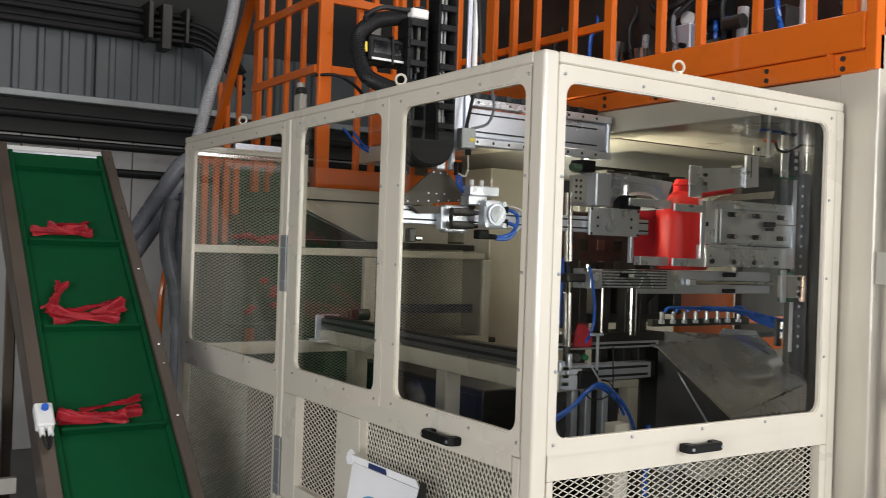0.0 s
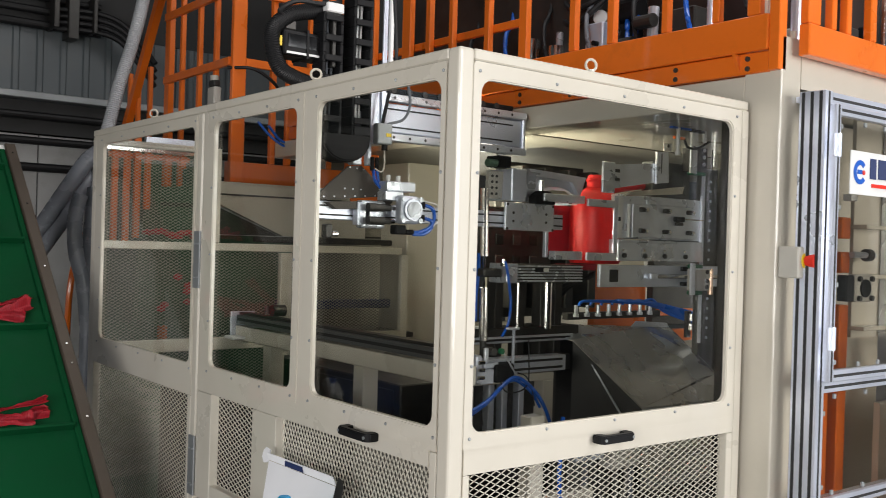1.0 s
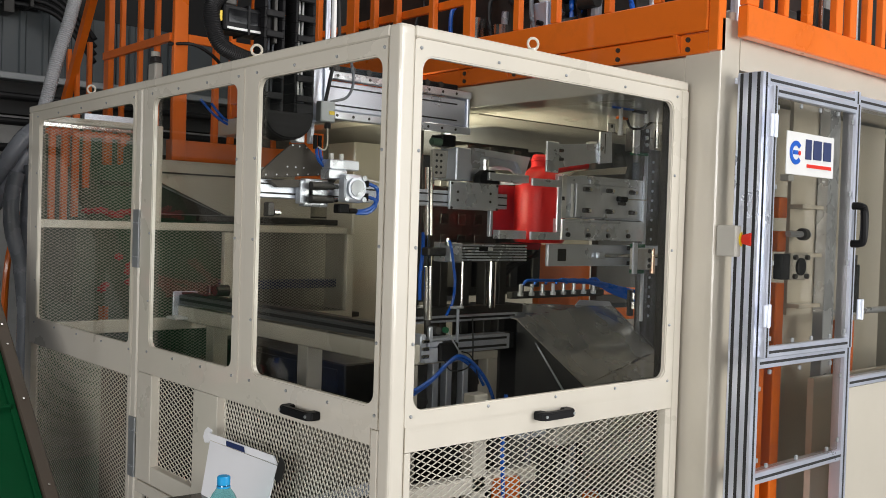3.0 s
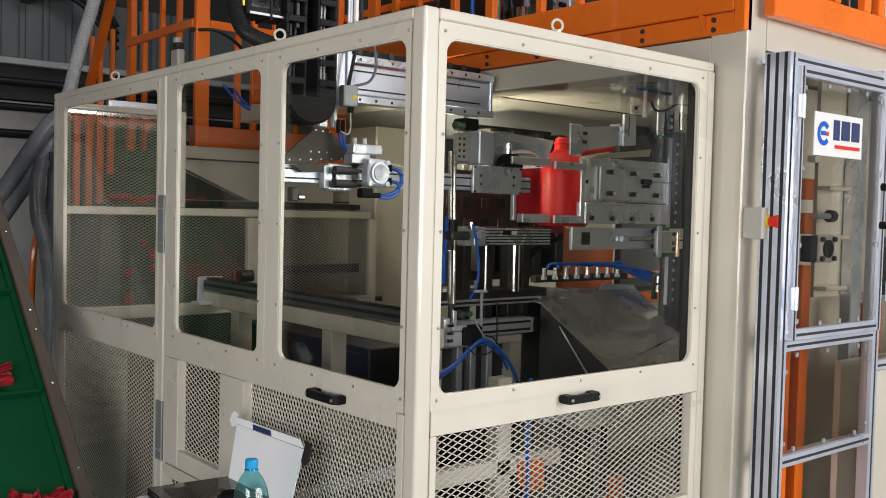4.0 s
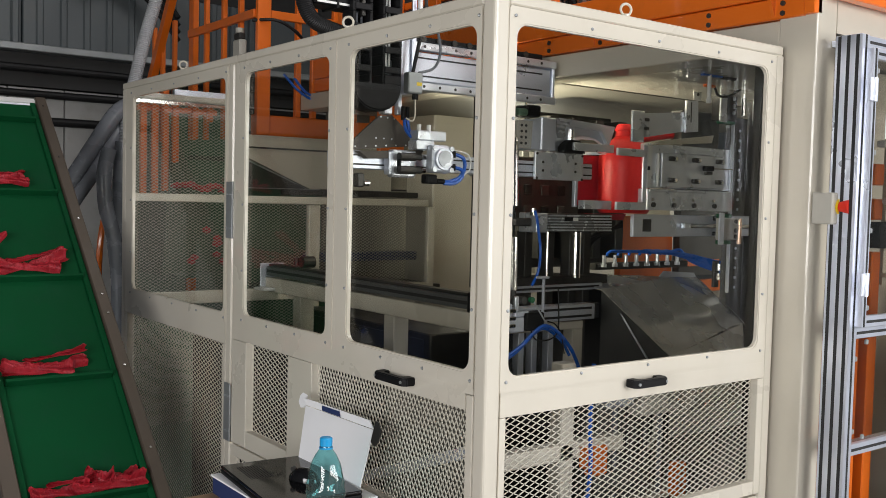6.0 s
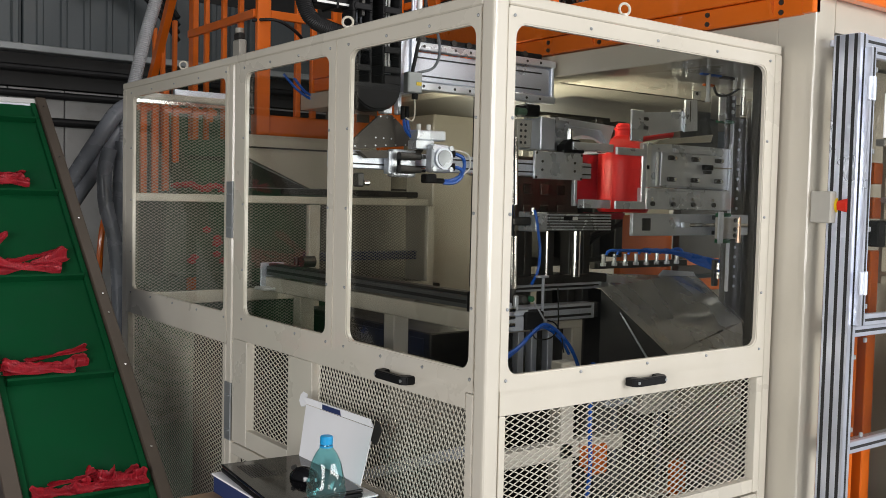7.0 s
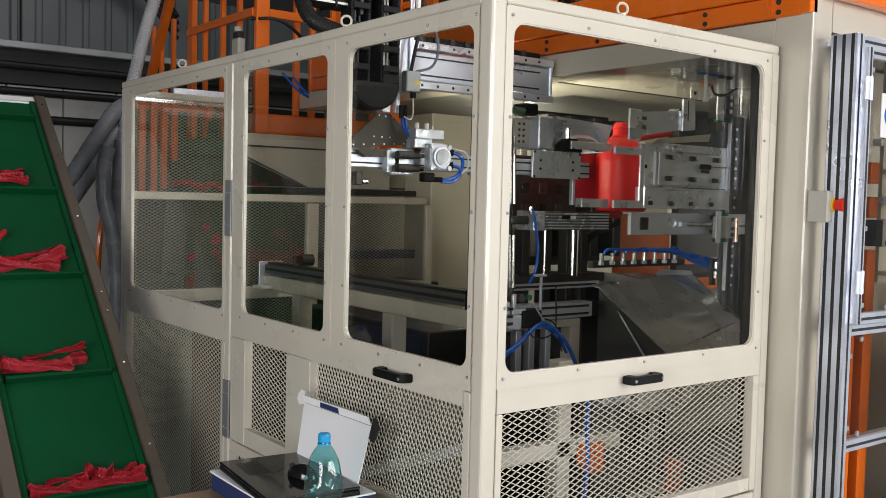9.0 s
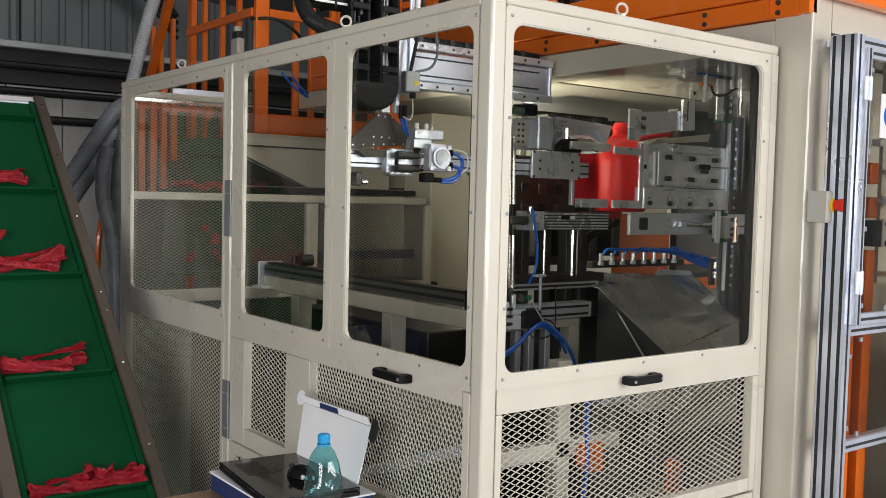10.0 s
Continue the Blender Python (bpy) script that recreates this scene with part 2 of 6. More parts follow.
def round_rect(u0, u1, v0, v1, r, n=6):
    out = []
    for cu, cv, a in ((u1 - r, v1 - r, 0), (u0 + r, v1 - r, 90), (u0 + r, v0 + r, 180), (u1 - r, v0 + r, 270)):
        out += [(cu + r * math.cos(radians(a + 90 * k / n)), cv + r * math.sin(radians(a + 90 * k / n))) for k in range(n + 1)]
    return out


def ring_plate(bm, outer, inner, r, place, d0, d1, lip=0.003):
    """A plate with a rounded rectangular opening. outer, inner: u0, u1, v0, v1; place maps (u, v, depth) to the world; d0 is the front."""
    hole = round_rect(*inner, r)
    u0, u1, v0, v1 = outer
    n = len(hole) // 4
    rim = []
    for i, (u, v) in enumerate(hole):
        q, k = divmod(i, n)
        cu, cv = ((u1, v1), (u0, v1), (u0, v0), (u1, v0))[q]
        mid = (n - 1) / 2
        if abs(k - mid) < 0.6:
            rim.append((cu, cv))
        elif (k < mid) == (q in (0, 2)):
            rim.append((cu, v))
        else:
            rim.append((u, cv))
    sets = []
    for loop, d in ((rim, d0), (hole, d0), (hole, d1), (rim, d1)):
        sets.append([bm.verts.new(place(u, v, d)) for u, v in loop])
    m = len(hole)
    for a, b in zip(sets, sets[1:] + sets[:1]):
        for i in range(m):
            j = (i + 1) % m
            bm.faces.new((a[i], a[j], b[j], b[i]))
    bmesh.ops.remove_doubles(bm, verts=bm.verts, dist=0.0002)
    bmesh.ops.recalc_face_normals(bm, faces=bm.faces)
    return bm


def part(name, bm, mat, parent=None, label="", soft=False):
    mesh = bpy.data.meshes.new(name)
    bm.to_mesh(mesh)
    bm.free()
    mesh.materials.append(mat)
    if soft:
        for p in mesh.polygons:
            p.use_smooth = True
        mesh.set_sharp_from_angle(angle=radians(40))
    ob = new(name, mesh)
    if parent:
        ob.parent = parent
        ob.matrix_parent_inverse = parent.matrix_basis.inverted()
    if label:
        ob["label"] = label
    return ob


def thing(name, at, label, category, group="", kind=""):
    ob = new(name)
    ob.empty_display_size = 0.05
    ob.matrix_basis = Matrix.Translation(at)
    return tagged(ob, label, category, group, kind)


def again(ob, offset, parent=None):
    """Another piece on the same mesh, moved by an offset."""
    c = ob.copy()
    scene.collection.objects.link(c)
    c.location = Vector(ob.location) + Vector(offset)
    if parent:
        c.parent = parent
        c.matrix_parent_inverse = parent.matrix_basis.inverted()
    return c


# ---- hall ----
tagged(part("floor", block(-5, 8, -8, 6.3, FLOOR - 0.2, FLOOR), CONCRETE), "worn grey concrete floor of the factory hall", "floor", kind="structure")
tagged(part("ceiling", block(-5.2, 8.2, -8.2, 6.4, 6.0, 6.15), DARKROOF), "dark sheet roof of the factory hall", "ceiling", kind="structure")
w = thing("wall_north", (1.5, 6.1, FLOOR), "grey panelled hall wall above whitewashed blocks", "wall", kind="structure")
WY = 6.0
part("block_wall", block(-5, 8, WY + 0.02, WY + 0.25, FLOOR, 2.28), DARKROOF, w)
for i in range(16):
    part("wall_plank", block(-3.2 + 0.42 * i, -2.79 + 0.42 * i, WY - 0.01 + 0.006 * (i % 2), WY + 0.019, FLOOR, 2.28, 0.004), BLOCK, w)
part("beam_band", block(-5, 8, WY - 0.04, WY + 0.25, 2.29, 2.54), DARKROOF, w)
part("ledge", block(-5, 8, WY - 0.16, WY + 0.2, 2.545, 2.6, 0.006), ZINC, w)
for i in range(7):
    x = -4.0 + 1.42 * i
    part("wall_panel", block(x, x + 1.41, WY - 0.02 - 0.012 * (i % 2), WY + 0.2, 2.605, 3.13, 0.006), WALLPANEL, w)
for i in range(30):
    x = -3.0 + 0.178 * i
    part("panel_rib", solid([(x - 0.03, WY - 0.033), (x - 0.018, WY - 0.046), (x + 0.018, WY - 0.046), (x + 0.03, WY - 0.033)], "z", 2.61, 3.125), WALLPANEL, w)
part("upper_band", block(-5, 8, WY + 0.02, WY + 0.25, 3.14, 6.0), DARKROOF, w)
ww = thing("wall_west", (-5.1, -1, FLOOR), "grey panelled hall wall with a wide window", "wall", kind="structure")
part("wall_below", block(-5.2, -5, -4.6, -0.6, FLOOR, 0.7), WALLPANEL, ww)
part("wall_above", block(-5.2, -5, -4.6, -0.6, 2.9, 6.0), WALLPANEL, ww)
part("wall_side", block(-5.2, -5, -8, -4.602, FLOOR, 6.0), WALLPANEL, ww)
part("wall_side", block(-5.2, -5, -0.598, 6.3, FLOOR, 6.0), WALLPANEL, ww)
tagged(part("wall_east", block(8, 8.2, -8, 6.3, FLOOR, 6.0), WALLPANEL), "grey panelled hall wall", "wall", kind="structure")
s = thing("wall_south", (1.5, -8.1, FLOOR), "hall wall with a wide open gate", "wall", kind="structure")
part("wall_left", block(-5, 0.4, -8.2, -8, FLOOR, 6), WALLPANEL, s)
part("wall_right", block(6.4, 8, -8.2, -8, FLOOR, 6), WALLPANEL, s)
part("wall_lintel", block(0.4, 6.4, -8.2, -8, 4.3, 6), WALLPANEL, s)

# ---- guard enclosure ----
TOP = 2.02


def left_face(u, v, d):
    return (d, u, v)


def right_face(u, v, d):
    return (u, d, v)


def far_face(u, v, d):
    return (u, 2.85 - d, v)


def expanded_mesh(u0, u1, v0, v1, place, depth, cell=(0.04, 0.0215), wire=0.0025):
    """One sheet of expanded metal: zigzag strands that meet in diamonds."""
    bm = bmesh.new()
    cw, ch = cell
    rows, cols = max(1, int(round((v1 - v0) / ch))), max(1, int(round((u1 - u0) / cw)))
    cw, ch = (u1 - u0) / cols, (v1 - v0) / rows
    for r in range(rows):
        for c in range(cols * 2):
            ua, ub = u0 + c * cw / 2, u0 + (c + 1) * cw / 2
            for flip in (0, 1):
                va, vb = v0 + r * ch + ch / 2, v0 + r * ch + (ch if flip else 0)
                if c % 2:
                    va, vb = vb, va
                du, dv = ub - ua, vb - va
                ln = math.hypot(du, dv)
                nu, nv = -dv / ln * wire / 2, du / ln * wire / 2
                q = [(ua + nu, va + nv), (ub + nu, vb + nv), (ub - nu, vb - nv), (ua - nu, va - nv)]
                f = [bm.verts.new(place(u, v, depth)) for u, v in q]
                k = [bm.verts.new(place(u, v, depth + 0.0025)) for u, v in q]
                bm.faces.new(f)
                bm.faces.new((f[0], f[1], k[1], k[0]))
                bm.faces.new((f[3], f[2], k[2], k[3]))
    return bm


SCREW = None


def screws(parent, spots, place, d=-0.004):
    """Small round-headed screws, all on one mesh."""
    global SCREW
    for u, v in spots:
        at = Vector(place(u, v, d))
        if SCREW is None:
            bm = bmesh.new()
            bmesh.ops.create_icosphere(bm, subdivisions=1, radius=0.0052)
            mesh = bpy.data.meshes.new("screw")
            bm.to_mesh(mesh)
            bm.free()
            mesh.materials.append(ZINC)
            SCREW = mesh
        ob = new("screw", SCREW)
        ob.parent = parent
        ob.matrix_parent_inverse = parent.matrix_basis.inverted()
        ob.location = at


def bridge_handle(parent, place, u0, u1, v):
    """A black moulded pull handle: two feet and a bowed grip."""
    h = part("handle", bmesh.new(), BLACK, parent, "black moulded plastic pull handle")
    bm = bmesh.new()
    prof = [(0, 0), (0, -0.03), (0.012, -0.044), (u1 - u0 - 0.012, -0.044), (u1 - u0, -0.03), (u1 - u0, 0), (u1 - u0 - 0.03, 0), (u1 - u0 - 0.036, -0.024), (0.036, -0.024), (0.03, 0)]
    lo = [bm.verts.new(place(u0 + a, v - 0.012, d)) for a, d in prof]
    hi = [bm.verts.new(place(u0 + a, v + 0.012, d)) for a, d in prof]
    n = len(prof)
    for i in range(n):
        j = (i + 1) % n
        bm.faces.new((lo[i], lo[j], hi[j], hi[i]))
    for loop in (lo, hi):
        bm.faces.new((loop[0], loop[1], loop[2], loop[8], loop[9]))
        bm.faces.new((loop[2], loop[3], loop[7], loop[8]))
        bm.faces.new((loop[3], loop[4], loop[5], loop[6], loop[7]))
    bmesh.ops.recalc_face_normals(bm, faces=bm.faces)
    bmesh.ops.bevel(bm, geom=list(bm.edges), offset=0.003, segments=2, affect="EDGES")
    bm.to_mesh(h.data)
    bm.free()
    for u in (u0 + 0.014, u1 - 0.014):
        part("handle_bolt", rod(place(u, v, -0.03), place(u, v, -0.045), 0.0045, 10), ZINC, h)


guard = thing("safety_enclosure", (0, 0, FLOOR), "cream painted steel frame of the machine guard", "enclosure")
part("corner_post", block(-0.002, 0.05, -0.002, 0.05, FLOOR, TOP, 0.01, 3), CREAM, guard)
part("top_rail", block(0.05, 1.245, 0.0, 0.05, 1.99, TOP, 0.004), CREAM, guard)
part("top_rail", block(0.0, 0.05, 0.05, 2.85, 1.99, TOP, 0.004), CREAM, guard)
part("end_post", block(1.21, 1.25, 0.0, 0.05, FLOOR, 1.99, 0.004), CREAM, guard)
part("middle_post", block(0.0, 0.05, 1.56, 1.605, FLOOR, 1.99, 0.005), CREAM, guard)
part("far_post", block(0.0, 0.05, 2.8, 2.85, FLOOR, 1.99, 0.005), CREAM, guard)
part("lower_rail", block(0.004, 0.05, 0.05, 1.56, 0.47, 0.515, 0.004), CREAM, guard)
part("lower_rail", block(0.05, 1.21, 0.004, 0.05, 0.47, 0.515, 0.004), CREAM, guard)
part("bottom_rail", block(0.004, 0.05, 0.05, 2.8, FLOOR, FLOOR + 0.08, 0.004), CREAM, guard)
part("bottom_rail", block(0.05, 1.21, 0.004, 0.05, FLOOR, FLOOR + 0.08, 0.004), CREAM, guard)
part("lower_mesh", expanded_mesh(0.05, 1.56, FLOOR + 0.08, 0.47, left_face, 0.03), CREAMMESH, guard)
part("lower_mesh", expanded_mesh(0.05, 1.21, FLOOR + 0.08, 0.47, right_face, 0.03), CREAMMESH, guard)
# lifting eyes on the top rail
for x, y, axis in ((0.5, 0.02, (-0.35, -0.94, 0)), (0.02, 0.752, (-0.62, -0.78, 0)), (0.02, 2.12, (-0.62, -0.78, 0))):
    bm = bmesh.new()
    n = Vector(axis).normalized()
    side = n.cross(Vector((0, 0, 1)))
    ring = [Vector((x, y, TOP + 0.021)) + 0.0165 * (math.cos(2 * math.pi * k / 20) * side + math.sin(2 * math.pi * k / 20) * Vector((0, 0, 1))) for k in range(20)]
    for k in range(20):
        cyl(bm, ring[k], ring[(k + 1) % 20], 0.004, 8)
    cyl(bm, (x, y, TOP), (x, y, TOP + 0.008), 0.011, 12)
    part("lifting_eye", bm, CREAM, guard)


def far_side():
    """The guard's far side: posts, rails and mesh sheets."""
    part("far_rail", block(0.05, 1.85, 2.81, 2.85, 1.445, 1.485, 0.003), CREAM, guard)
    part("far_rail", block(0.05, 1.85, 2.80, 2.85, 0.92, 0.985, 0.003), CREAM, guard)
    part("far_rail", block(0.05, 0.62, 2.81, 2.85, 1.955, 1.985, 0.003), CREAM, guard)
    part("far_post", block(1.03, 1.1, 2.81, 2.85, FLOOR, 1.44, 0.003), CREAM, guard)
    part("far_post", block(0.62, 0.66, 2.81, 2.85, 1.487, 1.985, 0.003), CREAM, guard)
    part("far_post", block(1.85, 1.9, 2.81, 2.85, FLOOR, 1.442, 0.003), CREAM, guard)
    part("far_mesh", expanded_mesh(0.05, 0.62, 1.485, 1.955, far_face, 0.012, (0.03, 0.0162), 0.0022), GALV, guard)
    part("far_mesh", expanded_mesh(0.05, 1.03, 0.985, 1.445, far_face, 0.012, (0.03, 0.0162), 0.0022), GALV, guard)
    part("far_mesh", expanded_mesh(1.1, 1.85, 0.985, 1.445, far_face, 0.012, (0.03, 0.0162), 0.0022), GALV, guard)
    part("mesh_edge", block(0.055, 0.615, 2.835, 2.84, 1.935, 1.956, 0.002), CHROME, guard, "bright crumpled edge of the mesh")
    part("far_panel", block(0.05, 1.85, 2.87, 2.885, FLOOR, 0.915), GREENPAINT, guard, "dull green sheet behind the mesh")
    part("far_mesh", expanded_mesh(0.05, 1.03, 0.3, 0.92, far_face, 0.012, (0.03, 0.0162), 0.0022), GALV, guard)


far_side()


def guard_door():
    """Hinged guard door: two panes over two mesh sheets."""
    d = thing("guard_door", (0.0, 0.8, 0.525), "closed cream steel guard door with two clear panes and mesh", "guard door")
    bm = bmesh.new()
    ring_plate(bm, (0.77, 1.545, 0.975, 1.988), (0.83, 1.445, 1.032, 1.943), 0.035, left_face, 0.0, 0.012)
    part("door_frame", bm, CREAM, d)
    bm = bmesh.new()
    ring_plate(bm, (0.052, 0.7698, 0.975, 1.988), (0.073, 0.693, 1.035, 1.943), 0.035, left_face, 0.0, 0.012)
    part("door_frame", bm, CREAM, d)
    # raised clamping frames round the panes
    for u0, u1, i0, i1 in ((0.05, 0.745, 0.073, 0.693), (0.785, 1.5, 0.83, 1.445)):
        bm = bmesh.new()
        ring_plate(bm, (u0, u1, 0.993, 1.982), (i0 - 0.004, i1 + 0.004, 1.03, 1.947), 0.035, left_face, -0.003, -0.0002)
        part("clamping_frame", bm, CREAM, d)
        part("pane", block(0.0125, 0.0155, i0 - 0.01, i1 + 0.01, 1.02, 1.955), PANE, d)
        us = [i0 - 0.012 + (i1 - i0 + 0.024) * k / 3 for k in range(4)]
        spots = [(u, v) for u in us for v in (1.012, 1.963)] + [(u, v) for u in (us[0], us[3]) for v in (1.2, 1.45, 1.7)]
        screws(d, spots, left_face)
    part("door_stile", block(0.0, 0.035, 0.052, 0.08, 0.525, 0.972, 0.002), CREAM, d)
    part("door_rail", block(0.0, 0.035, 0.083, 1.545, 0.93, 0.9749), CREAM, d)
    part("door_stile", block(0.0, 0.035, 0.915, 1.085, 0.525, 0.928, 0.002), CREAM, d)
    part("door_stile", block(0.0, 0.035, 1.42, 1.545, 0.525, 0.928, 0.002), CREAM, d)
    part("door_rail", block(0.0005, 0.035, 1.087, 1.418, 0.525, 0.59, 0.002), CREAM, d)
    part("door_rail", block(0.0005, 0.035, 0.083, 0.913, 0.525, 0.59, 0.002), CREAM, d)
    part("mesh_sheet", expanded_mesh(1.085, 1.42, 0.59, 0.93, left_face, 0.026, (0.038, 0.0188)), CREAMMESH, d)
    part("mesh_sheet", expanded_mesh(0.08, 0.915, 0.59, 0.93, left_face, 0.026, (0.0185, 0.031)), CREAMMESH, d)
    bridge_handle(d, left_face, 0.312, 0.472, 0.967)
    for z0, z1 in ((1.318, 1.537), (0.524, 0.751)):
        h = part("hinge", block(-0.008, -0.0005, 1.545, 1.6, z0, z1, 0.0015), ZINC, d, "plain steel hinge leaf")
        screws(d, [(y, z) for y in (1.558, 1.588) for z in (z0 + 0.04, z1 - 0.05)], left_face, -0.009)


def far_left_panel():
    p = thing("guard_door", (0.0, 2.2, FLOOR), "fixed cream guard panel with a clear pane above mesh", "guard door")
    bm = bmesh.new()
    ring_plate(bm, (1.607, 2.798, 0.97, 1.988), (1.632, 2.69, 1.022, 1.944), 0.035, left_face, 0.0, 0.012)
    part("panel_frame", bm, CREAM, p)
    bm = bmesh.new()
    ring_plate(bm, (1.612, 2.76, 0.985, 1.98), (1.628, 2.694, 1.018, 1.948), 0.035, left_face, -0.003, -0.0002)
    part("clamping_frame", bm, CREAM, p)
    part("pane", block(0.0125, 0.0155, 1.622, 2.7, 1.01, 1.955), PANE, p)
    us = [1.62 + (2.71 - 1.62) * k / 4 for k in range(5)]
    screws(p, [(u, v) for u in us for v in (1.003, 1.963)] + [(2.71, v) for v in (1.2, 1.45, 1.7)], left_face)
    part("panel_rail", block(0.0, 0.035, 1.607, 2.798, 0.9, 0.9699), CREAM, p)
    part("panel_stile", block(0.0, 0.035, 1.607, 1.635, FLOOR + 0.08, 0.898, 0.002), CREAM, p)
    part("panel_stile", block(0.0, 0.035, 2.76, 2.798, FLOOR + 0.08, 0.898, 0.002), CREAM, p)
    part("mesh_sheet", expanded_mesh(1.635, 2.76, FLOOR + 0.08, 0.9, left_face, 0.026, (0.038, 0.0188)), CREAMMESH, p)


def front_panel():
    p = thing("guard_door", (0.62, 0.0, 0.525), "removable cream guard panel with a large clear pane", "guard door")
    bm = bmesh.new()
    ring_plate(bm, (0.052, 1.208, 0.97, 1.988), (0.075, 1.16, 1.025, 1.943), 0.035, right_face, 0.0, 0.012)
    part("panel_frame", bm, CREAM, p)
    bm = bmesh.new()
    ring_plate(bm, (0.046, 1.195, 0.985, 1.982), (0.071, 1.164, 1.021, 1.947), 0.035, right_face, -0.003, -0.0002)
    part("clamping_frame", bm, CREAM, p)
    part("pane", block(0.065, 1.17, 0.0125, 0.0155, 1.015, 1.955), PANE, p)
    us = [0.065 + (1.176 - 0.065) * k / 4 for k in range(5)]
    screws(p, [(u, v) for u in us for v in (1.012, 1.963)] + [(u, v) for u in (us[0], us[4]) for v in (1.2, 1.45, 1.7)], right_face)
    part("panel_rail", block(0.052, 1.208, 0.0, 0.035, 0.918, 0.9699), CREAM, p)
    part("panel_stile", block(0.052, 0.073, 0.0, 0.035, 0.525, 0.916, 0.002), CREAM, p)
    part("panel_stile", block(1.178, 1.208, 0.0, 0.035, 0.525, 0.916, 0.002), CREAM, p)
    part("panel_rail", block(0.075, 1.176, 0.0005, 0.035, 0.525, 0.57, 0.002), CREAM, p)
    part("mesh_sheet", expanded_mesh(0.073, 1.178, 0.57, 0.918, right_face, 0.026, (0.038, 0.0188)), CREAMMESH, p)
    bridge_handle(p, right_face, 0.53, 0.675, 0.965)


guard_door()
far_left_panel()
front_panel()

# ---- moulding machine body ----
MX, MY = 1.275, -0.1
machine = thing("moulding_machine", (2.4, 1.6, FLOOR), "beige steel body of a blow moulding machine", "machine")
part("front_column", block(MX, 1.39, MY, 0.04, FLOOR, 2.235, 0.005, 2), BEIGE, machine)
part("front_wall", block(2.0, 4.2, MY + 0.005, MY + 0.03, FLOOR, 0.965), BEIGE, machine)
part("front_wall", block(1.392, 1.998, MY + 0.005, MY + 0.03, FLOOR, 0.35), BEIGE, machine)
part("front_header", block(1.392, 4.2, MY, 0.3, 2.07, 2.19), BEIGE, machine)
part("side_beam", block(1.28, 1.44, 0.042, 3.4, 2.02, 2.115, 0.004), BEIGE, machine)
part("rear_column", block(2.02, 2.36, 3.0, 3.3, FLOOR, 2.1, 0.008), BEIGE, machine)
# same wall as the beige stretches; its shade is put into the grey
part("rear_wall", block(1.5, 2.2, 3.42, 3.47, 1.55, 2.1), DIMGREY, machine)
part("rear_wall", block(3.3, 4.2, 3.42, 3.47, FLOOR, 2.1), BEIGE, machine)
part("rear_wall", block(2.202, 3.298, 3.42, 3.47, FLOOR, 0.95), BEIGE, machine)
part("inner_ceiling", block(1.442, 4.2, 0.302, 1.29, 2.03, 2.05), CREAM, machine)
# darker grey-brown underside behind the cream ceiling
part("dark_soffit", block(1.442, 4.2, 1.292, 3.4, 2.025, 2.1), DIMGREY, machine)
# unseen side wall, left open for an added fill lamp
part("right_wall", block(4.2, 4.25, MY, 0.8, FLOOR, 2.1), BEIGE, machine)
part("right_wall", block(4.2, 4.25, 2.9, 3.47, FLOOR, 2.1), BEIGE, machine)
part("right_wall", block(4.2, 4.25, 0.802, 2.898, FLOOR, 0.9), BEIGE, machine)
part("base", block(1.3, 4.2, 0.302, 3.4, FLOOR, 0.3), DARK, machine)


